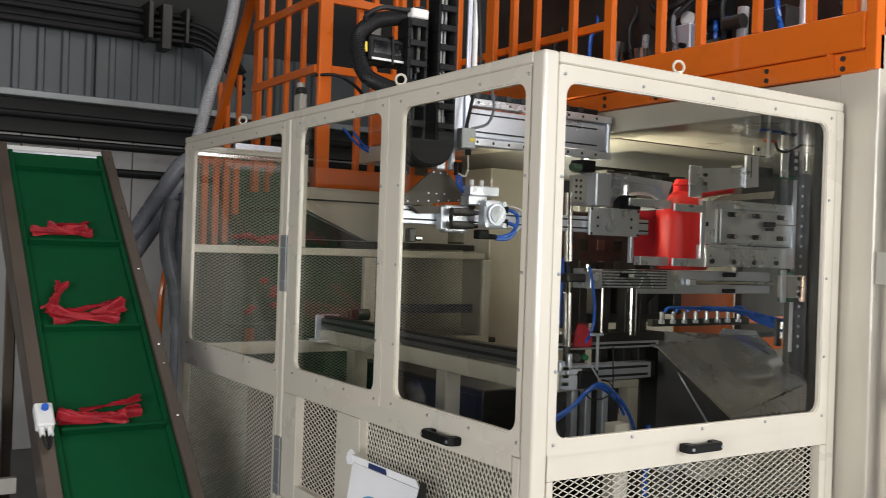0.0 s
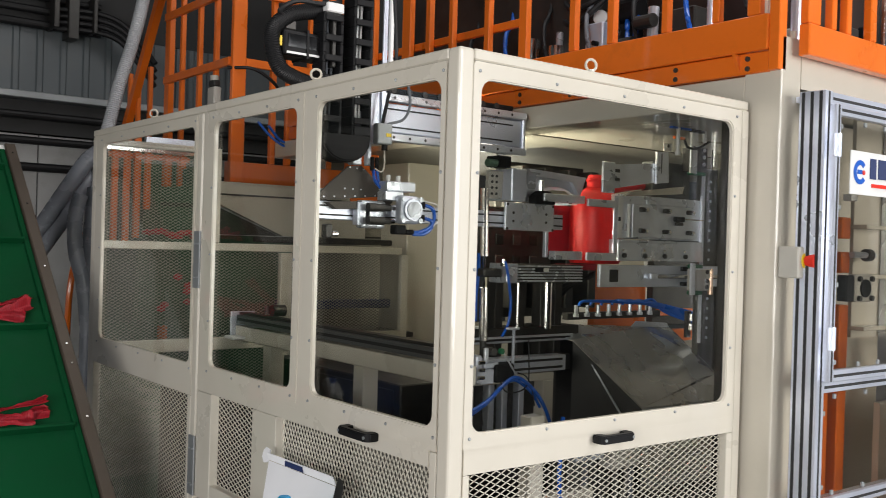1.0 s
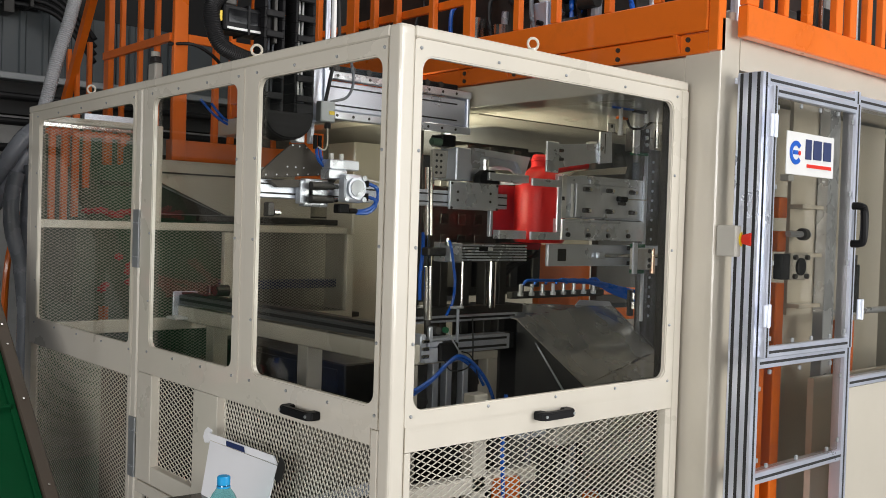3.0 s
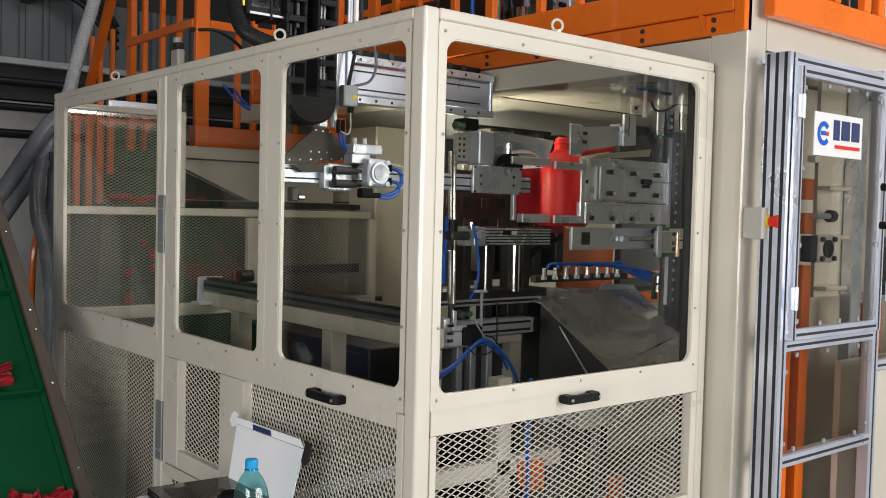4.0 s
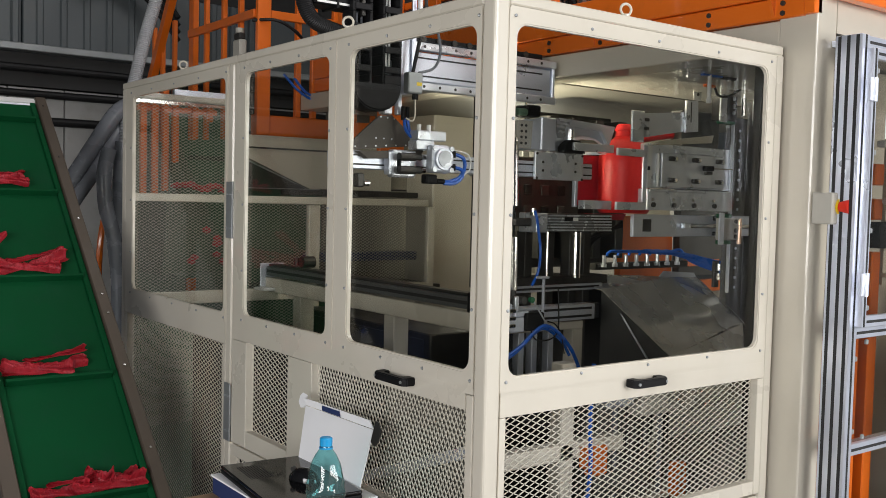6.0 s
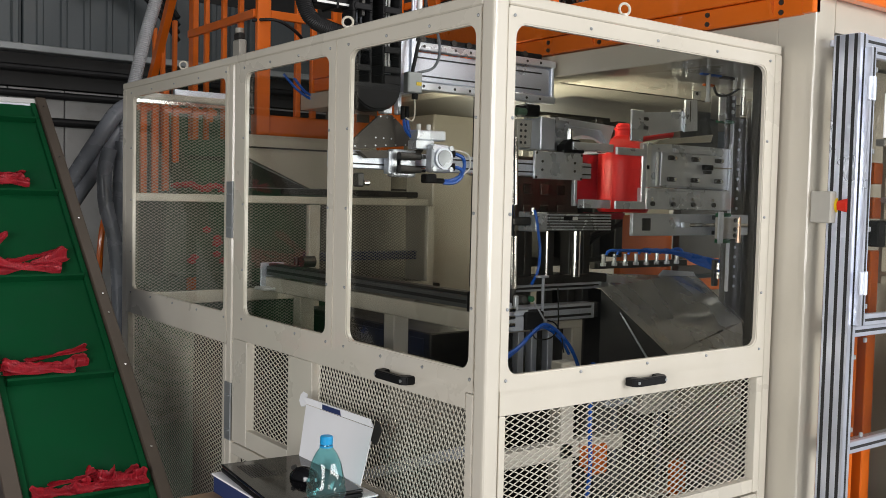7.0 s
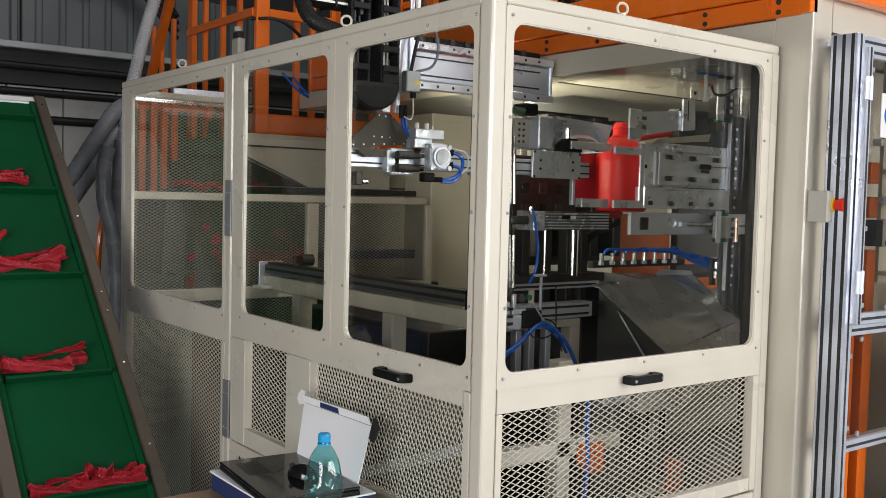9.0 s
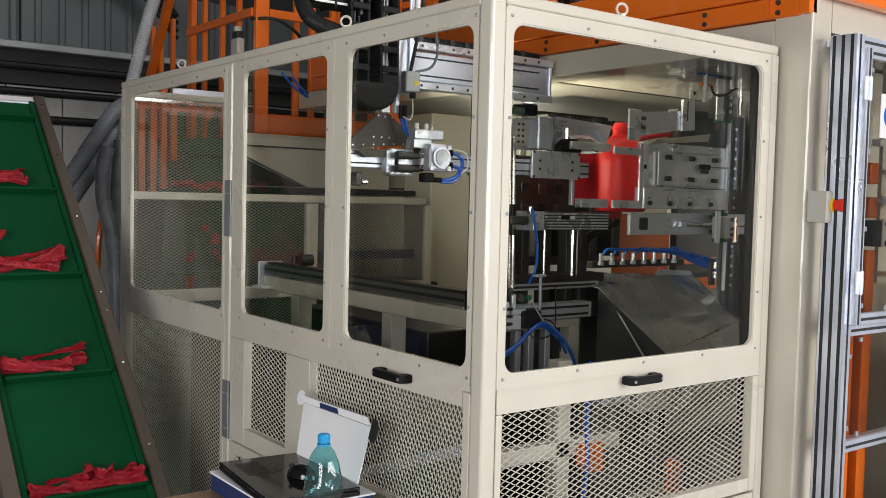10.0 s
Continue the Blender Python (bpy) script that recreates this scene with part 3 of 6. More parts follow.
def platform():
    """Orange walkway on top of the machine, with side beams and barred rails."""
    p = thing("walkway_platform", (2.4, 1.6, 2.1), "orange painted steel walkway with barred railings", "walkway")
    px = 1.25
    part("side_beam", block(px, px + 0.04, -0.06, 3.2, 2.19, 2.31, 0.004), ORANGE, p)
    part("beam_lip", block(px + 0.012, px + 0.1, -0.06, 3.2, 2.118, 2.188, 0.004), ORANGE, p)
    for y in (0.05, 0.88, 1.7, 2.5):
        part("gusset", solid([(px - 0.02, 2.185), (px + 0.012, 2.185), (px + 0.012, 2.125)], "y", y, y + 0.012), ORANGE, p)
        for z in (2.135, 2.168):
            for dy in (-0.03, 0.27):
                part("bolt", rod((px + 0.013, y + dy, z), (px + 0.006, y + dy, z), 0.009, 8), DARK, p)
    part("corner_plate", block(px + 0.006, 1.3, -0.1, -0.0602, 2.12, 2.42, 0.003), ORANGE, p)
    part("front_beam", block(1.335, 4.2, -0.16, -0.12, 2.17, 2.275, 0.004), ORANGE, p)
    part("deck", block(1.36, 4.2, 0.0, 3.3, 2.2, 2.24), DARK, p)
    for y, wd in ((0.0, 0.05), (0.152, 0.03), (0.374, 0.03), (0.638, 0.035), (0.844, 0.035), (1.14, 0.05), (1.38, 0.035), (1.64, 0.03), (1.82, 0.035), (2.0, 0.07), (2.3, 0.03), (2.6, 0.03), (2.9, 0.05)):
        part("rail_bar", block(px + 0.004, px + 0.034, y - wd / 2, y + wd / 2, 2.312, 3.2, 0.003), ORANGE, p)
    part("handrail", block(px + 0.006, px + 0.032, -0.02, 3.0, 3.205, 3.245, 0.003), ORANGE, p)
    part("middle_rail", block(px + 0.036, px + 0.06, 1.15, 3.0, 2.475, 2.51, 0.003), ORANGE, p)
    for x, wd in ((1.335, 0.075), (1.48, 0.03), (1.575, 0.03), (1.735, 0.04), (1.95, 0.05), (2.06, 0.05), (2.2, 0.04), (2.33, 0.03), (2.5, 0.04), (2.75, 0.05)):
        part("rail_bar", block(x, x + wd, -0.155, -0.125, 2.277, 3.2, 0.003), ORANGE, p)
    part("handrail", block(1.335, 4.2, -0.153, -0.127, 3.205, 3.245, 0.003), ORANGE, p)
    # lower cage behind
    part("cage_beam", block(0.97, 1.9, 3.4, 3.45, 1.85, 1.975, 0.004), ORANGE, p)
    part("cage_post", block(0.967, 1.054, 3.36, 3.398, 1.85, 3.3, 0.004), ORANGE, p)
    part("cage_post", block(0.98, 1.02, 4.38, 4.46, FLOOR, 3.3, 0.004), ORANGE, p)
    for x in (1.25, 1.36, 1.51, 1.66, 1.8):
        part("cage_bar", block(x, x + 0.035, 3.405, 3.44, 1.977, 3.3, 0.003), ORANGE, p)
    for y in (3.65, 3.9, 4.18, 4.75, 4.98, 5.15):
        part("cage_bar", block(0.985, 1.015, y, y + 0.035, 1.2, 3.3 if y < 4.5 else 2.72, 0.003), ORANGE, p)
    for z in (2.55, 2.98):
        part("cage_rail", block(1.056, 1.9, 3.37, 3.4, z, z + 0.05, 0.003), ORANGE, p)
        part("cage_rail", block(0.955, 0.983, 3.4, 4.42, z, z + 0.05, 0.003), ORANGE, p)
    for x, z0, z1 in ((0.249, 1.48, 2.02), (0.314, 1.48, 2.08), (0.373, 1.5, 2.14), (0.431, 1.66, 2.02), (0.545, 1.8, 2.02), (0.634, 1.9, 2.02)):
        part("cage_bar", block(x, x + 0.034, 3.3, 3.325, z0, z1, 0.003), ORANGE, p)
    part("cage_rail", block(0.24, 0.7, 3.326, 3.35, 1.94, 1.97, 0.003), ORANGE, p)
    part("ladder_stringer", solid([(4.42, 3.3), (4.5, 3.3), (5.5, 1.9), (5.42, 1.9)], "x", 0.95, 1.0), ORANGE, p)


platform()

# ---- conveyor ----
SLOPE = 0.889
ANG = math.atan(SLOPE)


def belt_z(y, off=0.0):
    return 1.06 + SLOPE * (y - 2.22) - 0.03 + off


def on_belt(x, y, h):
    """A point h above the belt."""
    return (x, y - h * math.sin(ANG), belt_z(y) + h * math.cos(ANG))


def slab(x0, x1, y0, y1, h0, h1, bev=0.0):
    """A box that lies along the slope, from y0 to y1, between heights h0 and h1 over the belt."""
    bm = bmesh.new()
    ln = (y1 - y0) / math.cos(ANG)
    box(bm, x0, x1, 0, ln, h0, h1, bev)
    bmesh.ops.transform(bm, matrix=Matrix.Translation((0, y0, belt_z(y0))) @ Matrix.Rotation(ANG, 4, "X"), verts=bm.verts)
    return bm


def conveyor():
    c = thing("inclined_conveyor", (-0.54, 1.6, FLOOR), "inclined green cleated belt conveyor carrying red plastic scrap", "conveyor")
    part("belt", slab(-0.775, -0.305, 0.95, 3.23, -0.012, 0.0), GREENBELT, c, "green ribbed conveyor belt")
    for x0, x1 in ((-0.32, -0.27), (-0.83, -0.772)):
        part("side_frame", slab(x0, x1, 0.9, 3.24, -0.1, 0.028, 0.004), BROWN, c)
    for x0, x1 in ((-0.345, -0.321), (-0.771, -0.745)):
        part("belt_edge", slab(x0, x1, 0.95, 3.22, 0.001, 0.012, 0.003), GREENBELT, c)
    for k in range(6):
        y = 3.11 - 0.4 * k
        part("cleat", slab(-0.742, -0.347, y - 0.006, y + 0.004, 0.0, 0.034, 0.002), GREENBELT, c, "green belt cleat")
    part("head_roller", rod((-0.76, 3.25, belt_z(3.25) - 0.045), (-0.33, 3.25, belt_z(3.25) - 0.045), 0.042, 20), STEEL, c)
    part("head_cover", slab(-0.77, -0.32, 3.215, 3.24, 0.0, 0.012), WHITE, c)
    part("underside", slab(-0.76, -0.33, 0.95, 3.2, -0.09, -0.03), DARK, c)
    for x in (-0.8, -0.3):
        for y in (1.4, 2.75):
            part("leg", block(x - 0.02, x + 0.02, y, y + 0.04, FLOOR, belt_z(y) - 0.09, 0.003), BROWN, c)
        part("foot", block(x - 0.05, x + 0.05, 1.36, 1.48, FLOOR, FLOOR + 0.012), BROWN, c)
    for y in (3.18, 2.89, 2.57, 2.22, 2.14, 1.93, 1.63, 1.4):
        at = on_belt(-0.295, y, 0.028)
        bm = bmesh.new()
        n = Vector(on_belt(0, 0, 1)) - Vector(on_belt(0, 0, 0))
        cyl(bm, at, Vector(at) + 0.005 * n, 0.0045, 8)
        part("bolt", bm, CHROME, c)
    bx = thing("control_box", on_belt(-0.8, 1.94, 0.03), "small white switch box with a blue knob", "switch box")
    part("case", slab(-0.835, -0.77, 1.905, 1.985, 0.029, 0.075, 0.006), WHITE, bx)
    p0, p1 = Vector(on_belt(-0.8, 1.962, 0.075)), Vector(on_belt(-0.8, 1.962, 0.09))
    part("knob", rod(p0, p1, 0.013, 14), BLUE, bx, "blue rotary knob")
    bm = bmesh.new()
    tube(bm, [on_belt(-0.815, 1.91, 0.05), on_belt(-0.815, 1.87, 0.05), on_belt(-0.805, 1.84, 0.045), on_belt(-0.79, 1.86, 0.045), on_belt(-0.787, 1.91, 0.05)], 0.006, 8)
    part("cable", bm, RUBBER, bx)
    for x in (-0.817, -0.787):
        part("cable_gland", rod(on_belt(x, 1.912, 0.052), on_belt(x, 1.88, 0.052), 0.0105, 10), WHITE, bx)


conveyor()


def scrap(cx, y, length, turn, seed, lift=0.02, thick=0.05, tilt=14.0):
    """A strip of ribbed red flash, pinched in the middle, with rounded flared ends and a pale torn edge."""
    rnd = random.Random(seed)
    bm = bmesh.new()
    ribs = max(3, int(length / 0.0085))
    nu, nv = ribs * 4, 10
    ph, one = rnd.uniform(0, 6), rnd.uniform(0.55, 1.0)
    two = rnd.uniform(0.75, 1.1)
    grid = []
    for i in range(nu + 1):
        s = i / nu * 2 - 1
        a = abs(s)
        flare = (0.3 + 0.75 * a ** 2.4 + 0.09 * math.sin(9 * s + ph) + 0.05 * math.sin(23 * s + 2 * ph)) * (one if s < 0 else two)
        cap = math.sqrt(max(0.3, 1 - max(0, (a - 0.86) / 0.14) ** 2))
        row = []
        for j in range(nv + 1):
            q = j / nv
            top = thick * flare * cap
            low = -thick * (0.5 + 0.12 * math.sin(4 * s + ph)) * (0.6 + 0.4 * cap)
            v = low + (top - low) * q
            rib = 0.0008 * math.sin(2 * math.pi * ribs * i / nu)
            curl = 0.009 * math.sin(2.6 * s + ph) + 0.012 * q * q * math.sin(3.4 * s + 2 * ph) + 0.009 * (0.4 + a) * math.cos(6.5 * q + ph + 1.5 * s)
            row.append(bm.verts.new((s * length / 2 + 0.006 * (q - 0.5) * math.sin(ph), v, rib + curl)))
        grid.append(row)
    for i in range(nu):
        for j in range(nv):
            bm.faces.new((grid[i][j], grid[i + 1][j], grid[i + 1][j + 1], grid[i][j + 1]))
    bmesh.ops.solidify(bm, geom=list(bm.faces), thickness=0.004)
    at = on_belt(cx, y, lift)
    m = Matrix.Translation(at) @ Matrix.Rotation(ANG, 4, "X") @ Matrix.Rotation(radians(turn), 4, "Z") @ Matrix.Rotation(radians(tilt), 4, "X")
    bmesh.ops.transform(bm, matrix=m, verts=bm.verts)
    return bm


def scrap_pile(label, bits):
    t = None
    for k, (cx, y, ln, turn, lift, th, tilt) in enumerate(bits):
        if t is None:
            t = thing("plastic_scrap", on_belt(cx, y, 0.0), label, "plastic scrap", "scraps on the belt")
        part("flash_strip", scrap(cx, y, ln, turn, 40 + k + int(100 * y), lift, th, tilt), SCRAP, t, soft=True)


scrap_pile("flattened strip of red plastic flash against a cleat", [(-0.6, 2.765, 0.25, 4, 0.02, 0.055, 12), (-0.56, 2.76, 0.2, -10, 0.032, 0.04, 16), (-0.545, 2.79, 0.16, 12, 0.03, 0.022, 30)])
scrap_pile("crossed strips of red plastic flash against a cleat", [(-0.55, 2.37, 0.32, 12, 0.02, 0.055, 12), (-0.58, 2.355, 0.3, -10, 0.034, 0.05, 16), (-0.68, 2.43, 0.2, 62, 0.045, 0.045, 10), (-0.52, 2.39, 0.26, 17, 0.04, 0.022, 30)])
scrap_pile("flattened red plastic flash strip with lilac streaks on a cleat", [(-0.59, 1.957, 0.33, 5, 0.02, 0.06, 12), (-0.62, 1.95, 0.26, -9, 0.032, 0.048, 18), (-0.55, 1.985, 0.24, 10, 0.036, 0.02, 34)])
scrap_pile("heap of ribbed red plastic flash strips on a cleat", [(-0.645, 1.542, 0.2, -3, 0.018, 0.05, 22), (-0.475, 1.535, 0.26, 2, 0.03, 0.052, 30), (-0.505, 1.562, 0.1, -14, 0.03, 0.055, 30), (-0.44, 1.563, 0.17, 3, 0.016, 0.045, 14), (-0.6, 1.56, 0.17, 6, 0.034, 0.022, 34)])

# ---- aluminium door cabinet on the machine front ----
DY = -0.24


def profile(name, parent, x0, x1, y0, y1, z0, z1, along="z", faces="-y", slots=1):
    """An extruded aluminium profile with dark slots along its visible faces."""
    p = part(name, block(x0, x1, y0, y1, z0, z1, 0.002), ALU, parent)
    e = 0.0012
    for f in faces.split():
        for k in range(slots if f == "-x" else 1):
            if along == "z" and f == "-y":
                c = (x0 + x1) / 2
                part("profile_slot", block(c - 0.0045, c + 0.0045, y0 - e, y0 + 0.002, z0 + 0.002, z1 - 0.002), SLOT, p)
            elif along == "z" and f == "-x":
                c = y0 + (y1 - y0) * (k + 0.5) / slots
                part("profile_slot", block(x0 - e, x0 + 0.002, c - 0.0055, c + 0.0055, z0 + 0.002, z1 - 0.002), SLOT, p)
            elif along == "x":
                c = (z0 + z1) / 2
                part("profile_slot", block(x0 + 0.002, x1 - 0.002, y0 - e, y0 + 0.002, c - 0.0045, c + 0.0045), SLOT, p)
    return p


def door_cabinet():
    c = thing("profile_cabinet", (1.67, -0.17, FLOOR), "aluminium profile cabinet frame on the machine front", "cabinet frame")
    profile("corner_profile", c, 1.315, 1.36, DY + 0.005, DY + 0.098, FLOOR, 2.045, faces="-y -x", slots=3)
    profile("middle_profile", c, 1.955, 2.0, DY + 0.005, DY + 0.05, FLOOR, 2.055)
    profile("end_profile", c, 3.2, 3.245, DY + 0.005, DY + 0.05, FLOOR, 2.055)
    profile("top_profile", c, 1.36, 1.955, DY + 0.006, DY + 0.05, 2.0, 2.042, along="x")
    profile("top_profile", c, 2.0, 3.2, DY + 0.006, DY + 0.05, 2.0, 2.042, along="x")
    profile("mid_profile", c, 1.36, 1.955, DY + 0.006, DY + 0.05, 1.068, 1.105, along="x")
    profile("low_profile", c, 1.36, 1.955, DY + 0.006, DY + 0.05, 0.682, 0.72, along="x")
    profile("sill_profile", c, 2.0, 3.2, DY + 0.006, DY + 0.05, 0.95, 0.985, along="x")
    part("lower_pane", block(1.362, 1.953, DY + 0.02, DY + 0.024, 0.722, 1.066), DOORPANE, c)
    part("side_pane", block(2.002, 3.198, DY + 0.02, DY + 0.024, 0.987, 1.998), DOORPANE, c)
    part("top_cover", block(1.362, 3.24, DY + 0.052, MY - 0.002, 2.02, 2.04), ALU, c)
    part("lower_panel", block(2.002, 3.3, DY + 0.01, DY + 0.04, FLOOR, 0.948), BEIGE, c)

    d = thing("cabinet_door", (1.66, DY, 1.11), "closed aluminium framed door with a clear pane", "door")
    y0, y1 = DY - 0.022, DY + 0.004
    profile("door_stile", d, 1.338, 1.366, y0, y1, 1.108, 2.0)
    profile("door_stile", d, 1.915, 1.95, y0, y1, 1.108, 2.0)
    profile("door_rail", d, 1.366, 1.915, y0, y1, 1.965, 2.0, along="x")
    profile("door_rail", d, 1.366, 1.915, y0, y1, 1.108, 1.145, along="x")
    part("pane", block(1.367, 1.914, y0 + 0.012, y0 + 0.016, 1.146, 1.964), DOORPANE, d)
    for z in (1.83, 1.21):
        for x in (1.315, 1.972):
            if x > 1.9 and z > 1.8:
                continue
            h = part("hinge", block(x, x + 0.05, y0 - 0.006, y0 - 0.0005, z, z + 0.075, 0.002), ALU, d, "cast aluminium hinge")
            part("hinge_pin", rod((x + 0.025, y0 - 0.008, z), (x + 0.025, y0 - 0.008, z + 0.075), 0.007, 10), STEEL, h)
    for x, z in [(1.38, z) for z in (1.17, 1.42, 1.67, 1.93)] + [(1.9, z) for z in (1.17, 1.42, 1.67, 1.93)] + [(x, z) for x in (1.53, 1.66, 1.79) for z in (1.157, 1.95)]:
        part("pane_clip", block(x - 0.007, x + 0.007, y0 + 0.004, y0 + 0.0115, z - 0.008, z + 0.008, 0.002), ZINC, d)
    for x, z in [(1.375, z) for z in (0.76, 1.0)] + [(1.94, z) for z in (0.76, 1.0)] + [(x, z) for x in (1.44, 1.64, 1.86) for z in (0.735, 1.052)]:
        part("pane_clip", block(x - 0.007, x + 0.007, DY + 0.01, DY + 0.019, z - 0.008, z + 0.008, 0.002), ZINC, c)
    bm = bmesh.new()
    tube(bm, [(1.915, y0, 1.628), (1.916, y0 - 0.03, 1.626), (1.917, y0 - 0.042, 1.606), (1.917, y0 - 0.042, 1.51), (1.916, y0 - 0.03, 1.492), (1.915, y0, 1.49)], 0.014, 10, 5)
    part("handle", bm, BLACK, d, "black plastic bow handle")

    # sign on the pane
    s = thing("company_sign", (1.63, y0, 1.72), "white plastic sign with a blue round emblem", "sign")
    part("plate", block(1.444, 1.768, y0 + 0.007, y0 + 0.011, 1.718, 1.862, 0.0015), WHITE, s)
    bm = bmesh.new()
    for k in range(28):
        a, b = radians(40 + 280 * k / 28), radians(40 + 280 * (k + 1) / 28)
        q = [(1.502 + r * math.cos(t), 1.792 + r * math.sin(t)) for r, t in ((0.04, a), (0.04, b), (0.024, b), (0.024, a))]
        prism(bm, q, "y", y0 + 0.0045, y0 + 0.0065)
    box(bm, 1.485, 1.515, y0 + 0.0045, y0 + 0.0065, 1.786, 1.8)
    part("emblem", bm, BLUE, s, "blue open ring emblem")
    part("emblem_dot", rod((1.526, y0 + 0.0065, 1.792), (1.526, y0 + 0.0045, 1.792), 0.008, 12), REDCAP, s)
    # brand letters stand as plain bars in their colours
    bm = bmesh.new()
    for x0, x1, z0, z1 in ((1.566, 1.606, 1.774, 1.842), (1.62, 1.676, 1.776, 1.842), (1.69, 1.744, 1.776, 1.842)):
        box(bm, x0, x1, y0 + 0.0045, y0 + 0.0065, z0, z1)
    part("name_bar", bm, NAVY, s, "dark blue bars")
    part("name_bar", block(1.578, 1.748, y0 + 0.0045, y0 + 0.0065, 1.746, 1.758), REDCAP, s, "red bar")

    # parts behind the door
    v = thing("pneumatic_station", (2.0, 0.05, 0.3), "beige plate with cylinders and brackets behind the door", "pneumatic unit")
    part("back_plate", block(2.0, 2.26, 0.03, 0.045, 1.2, 2.06), BEIGE, v)
    part("back_wall", block(1.8, 3.3, 0.25, 0.28, FLOOR, 2.06), BEIGE, v)
    # sheet added to make the left side behind the door dark
    part("dark_backing", block(1.42, 1.995, 0.2, 0.23, FLOOR, 2.06), DULLBLACK, v)
    for z0, z1 in ((FLOOR, 1.33), (1.45, 1.53), (1.58, 1.66)):
        part("orange_post", block(1.865, 1.925, 0.0, 0.05, z0, z1, 0.004), ORANGE, v, "orange painted steel post")
    part("post_core", block(1.87, 1.9, 0.052, 0.08, FLOOR, 1.8, 0.003), DARK, v)
    part("pale_fitting", block(1.85, 1.895, -0.04, -0.005, 1.72, 1.745, 0.003), WHITE, v)
    part("grey_clamp", block(2.0, 2.14, -0.02, 0.028, 1.85, 1.9, 0.008, 2), GREYBOX, v)
    part("orange_foot", block(1.62, 1.8, 0.0, 0.06, FLOOR, 1.02, 0.004), ORANGE, v, "orange painted foot plate")
    part("dark_post", block(1.76, 1.82, 0.065, 0.12, FLOOR, 2.05, 0.003), DARK, v)
    part("grey_post", block(2.203, 2.288, -0.02, 0.028, FLOOR, 2.05, 0.003), STEEL, v)
    for z in (1.62, 1.43, 1.2 + 0.03):
        part("bracket", block(1.985, 2.155, -0.03, 0.029, z, z + 0.016, 0.002), CREAM, v)
    for z in (1.52, 1.05):
        part("pin", rod((1.9, -0.02, z), (2.06, -0.02, z), 0.012, 12), STEEL, v)
        part("pin_collar", rod((2.0, -0.02, z), (2.03, -0.02, z), 0.024, 14), DARK, v)
    part("orange_post", block(2.42, 2.52, 0.0, 0.06, FLOOR, 1.16, 0.004), ORANGE, v, "orange painted steel post")
    part("cross_bar", rod((2.3, 0.05, 1.19), (3.1, 0.05, 1.19), 0.014, 12), STEEL, v)
    part("black_damper", rod((2.44, -0.02, 1.2), (2.44, -0.02, 1.4), 0.028, 14), BLACK, v)
    part("damper_cap", rod((2.44, -0.02, 1.4), (2.44, -0.02, 1.44), 0.018, 12), DARK, v)
    cy = part("air_cylinder", block(1.79, 1.909, -0.1, -0.06, 1.347, 1.449, 0.006), GREYBOX, v, "square grey air cylinder")
    part("bore", rod((1.85, -0.1, 1.398), (1.85, -0.108, 1.398), 0.033, 20), BLACK, cy)
    for x in (1.806, 1.893):
        for z in (1.362, 1.433):
            part("tie_rod", rod((x, -0.1, z), (x, -0.112, z), 0.01, 8), DARK, cy)
    part("cylinder_back", block(1.735, 1.788, -0.095, -0.055, 1.35, 1.445, 0.004), BLACK, cy)


door_cabinet()


def emergency_stop():
    e = thing("emergency_stop", (1.32, MY, 1.44), "grey box with a red emergency stop button", "emergency stop")
    part("case", block(1.285, 1.345, MY - 0.075, MY - 0.001, 1.437, 1.54, 0.004), GREYBOX, e)
    part("yellow_ring", rod((1.33, MY - 0.075, 1.495), (1.33, MY - 0.081, 1.495), 0.028, 20), YELLOW, e)
    part("button", rod((1.33, MY - 0.081, 1.495), (1.33, MY - 0.115, 1.495), 0.022, 20, 0.027), REDCAP, e)


emergency_stop()

# ---- inside the guard: handling robot, mould, clamp ----
COPPER = material("copper_pin", (0.8, 0.55, 0.42), 0.3, 0.9, vary=0.06, bump=0)
GREENPAD = material("green_rubber_pad", (0.01, 0.12, 0.05), 0.5, vary=0.1, bump=0.01)
IRON = material("dark_grey_iron", (0.1, 0.1, 0.095), 0.42, 0.8, vary=0.25, scale=6, bump=0.02, wave=0.015)
RAILGREY = material("dark_grey_rail", (0.13, 0.135, 0.14), 0.4, 0.5, vary=0.1, bump=0.01)
FANPLATE = material("grey_brown_plate", (0.11, 0.1, 0.09), 0.55, 0.0, spec=0.15, vary=0.15, scale=6, bump=0.02)


def bolt_set(parent, spots, d, r=0.008, mat=None):
    """Separate bolt heads that face -y, on one mesh."""
    first = None
    for x, y, z in spots:
        if first is None:
            first = part("bolt", rod((0, 0, 0), (0, -d, 0), r, 8), mat or DARK, parent)
            first.location = (x, y, z)
            base = Vector((x, y, z))
        else:
            again(first, Vector((x, y, z)) - base)


def fitting(parent, p, way, r=0.009, ln=0.03, mat=None):
    p, way = Vector(p), Vector(way).normalized()
    bm = bmesh.new()
    cyl(bm, p, p + way * ln * 0.5, r * 1.25, 8)
    cyl(bm, p + way * ln * 0.5, p + way * ln, r * 0.8, 10)
    return part("fitting", bm, mat or BRASS, parent)


def hose(name, pts, r, mat, label, category="hose", seg=8, ribs=0.0, steps=6):
    bm = bmesh.new()
    tube(bm, pts, r, seg, steps, ribs)
    t = tagged(part(name, bm, mat, soft=True), label, category)
    return t


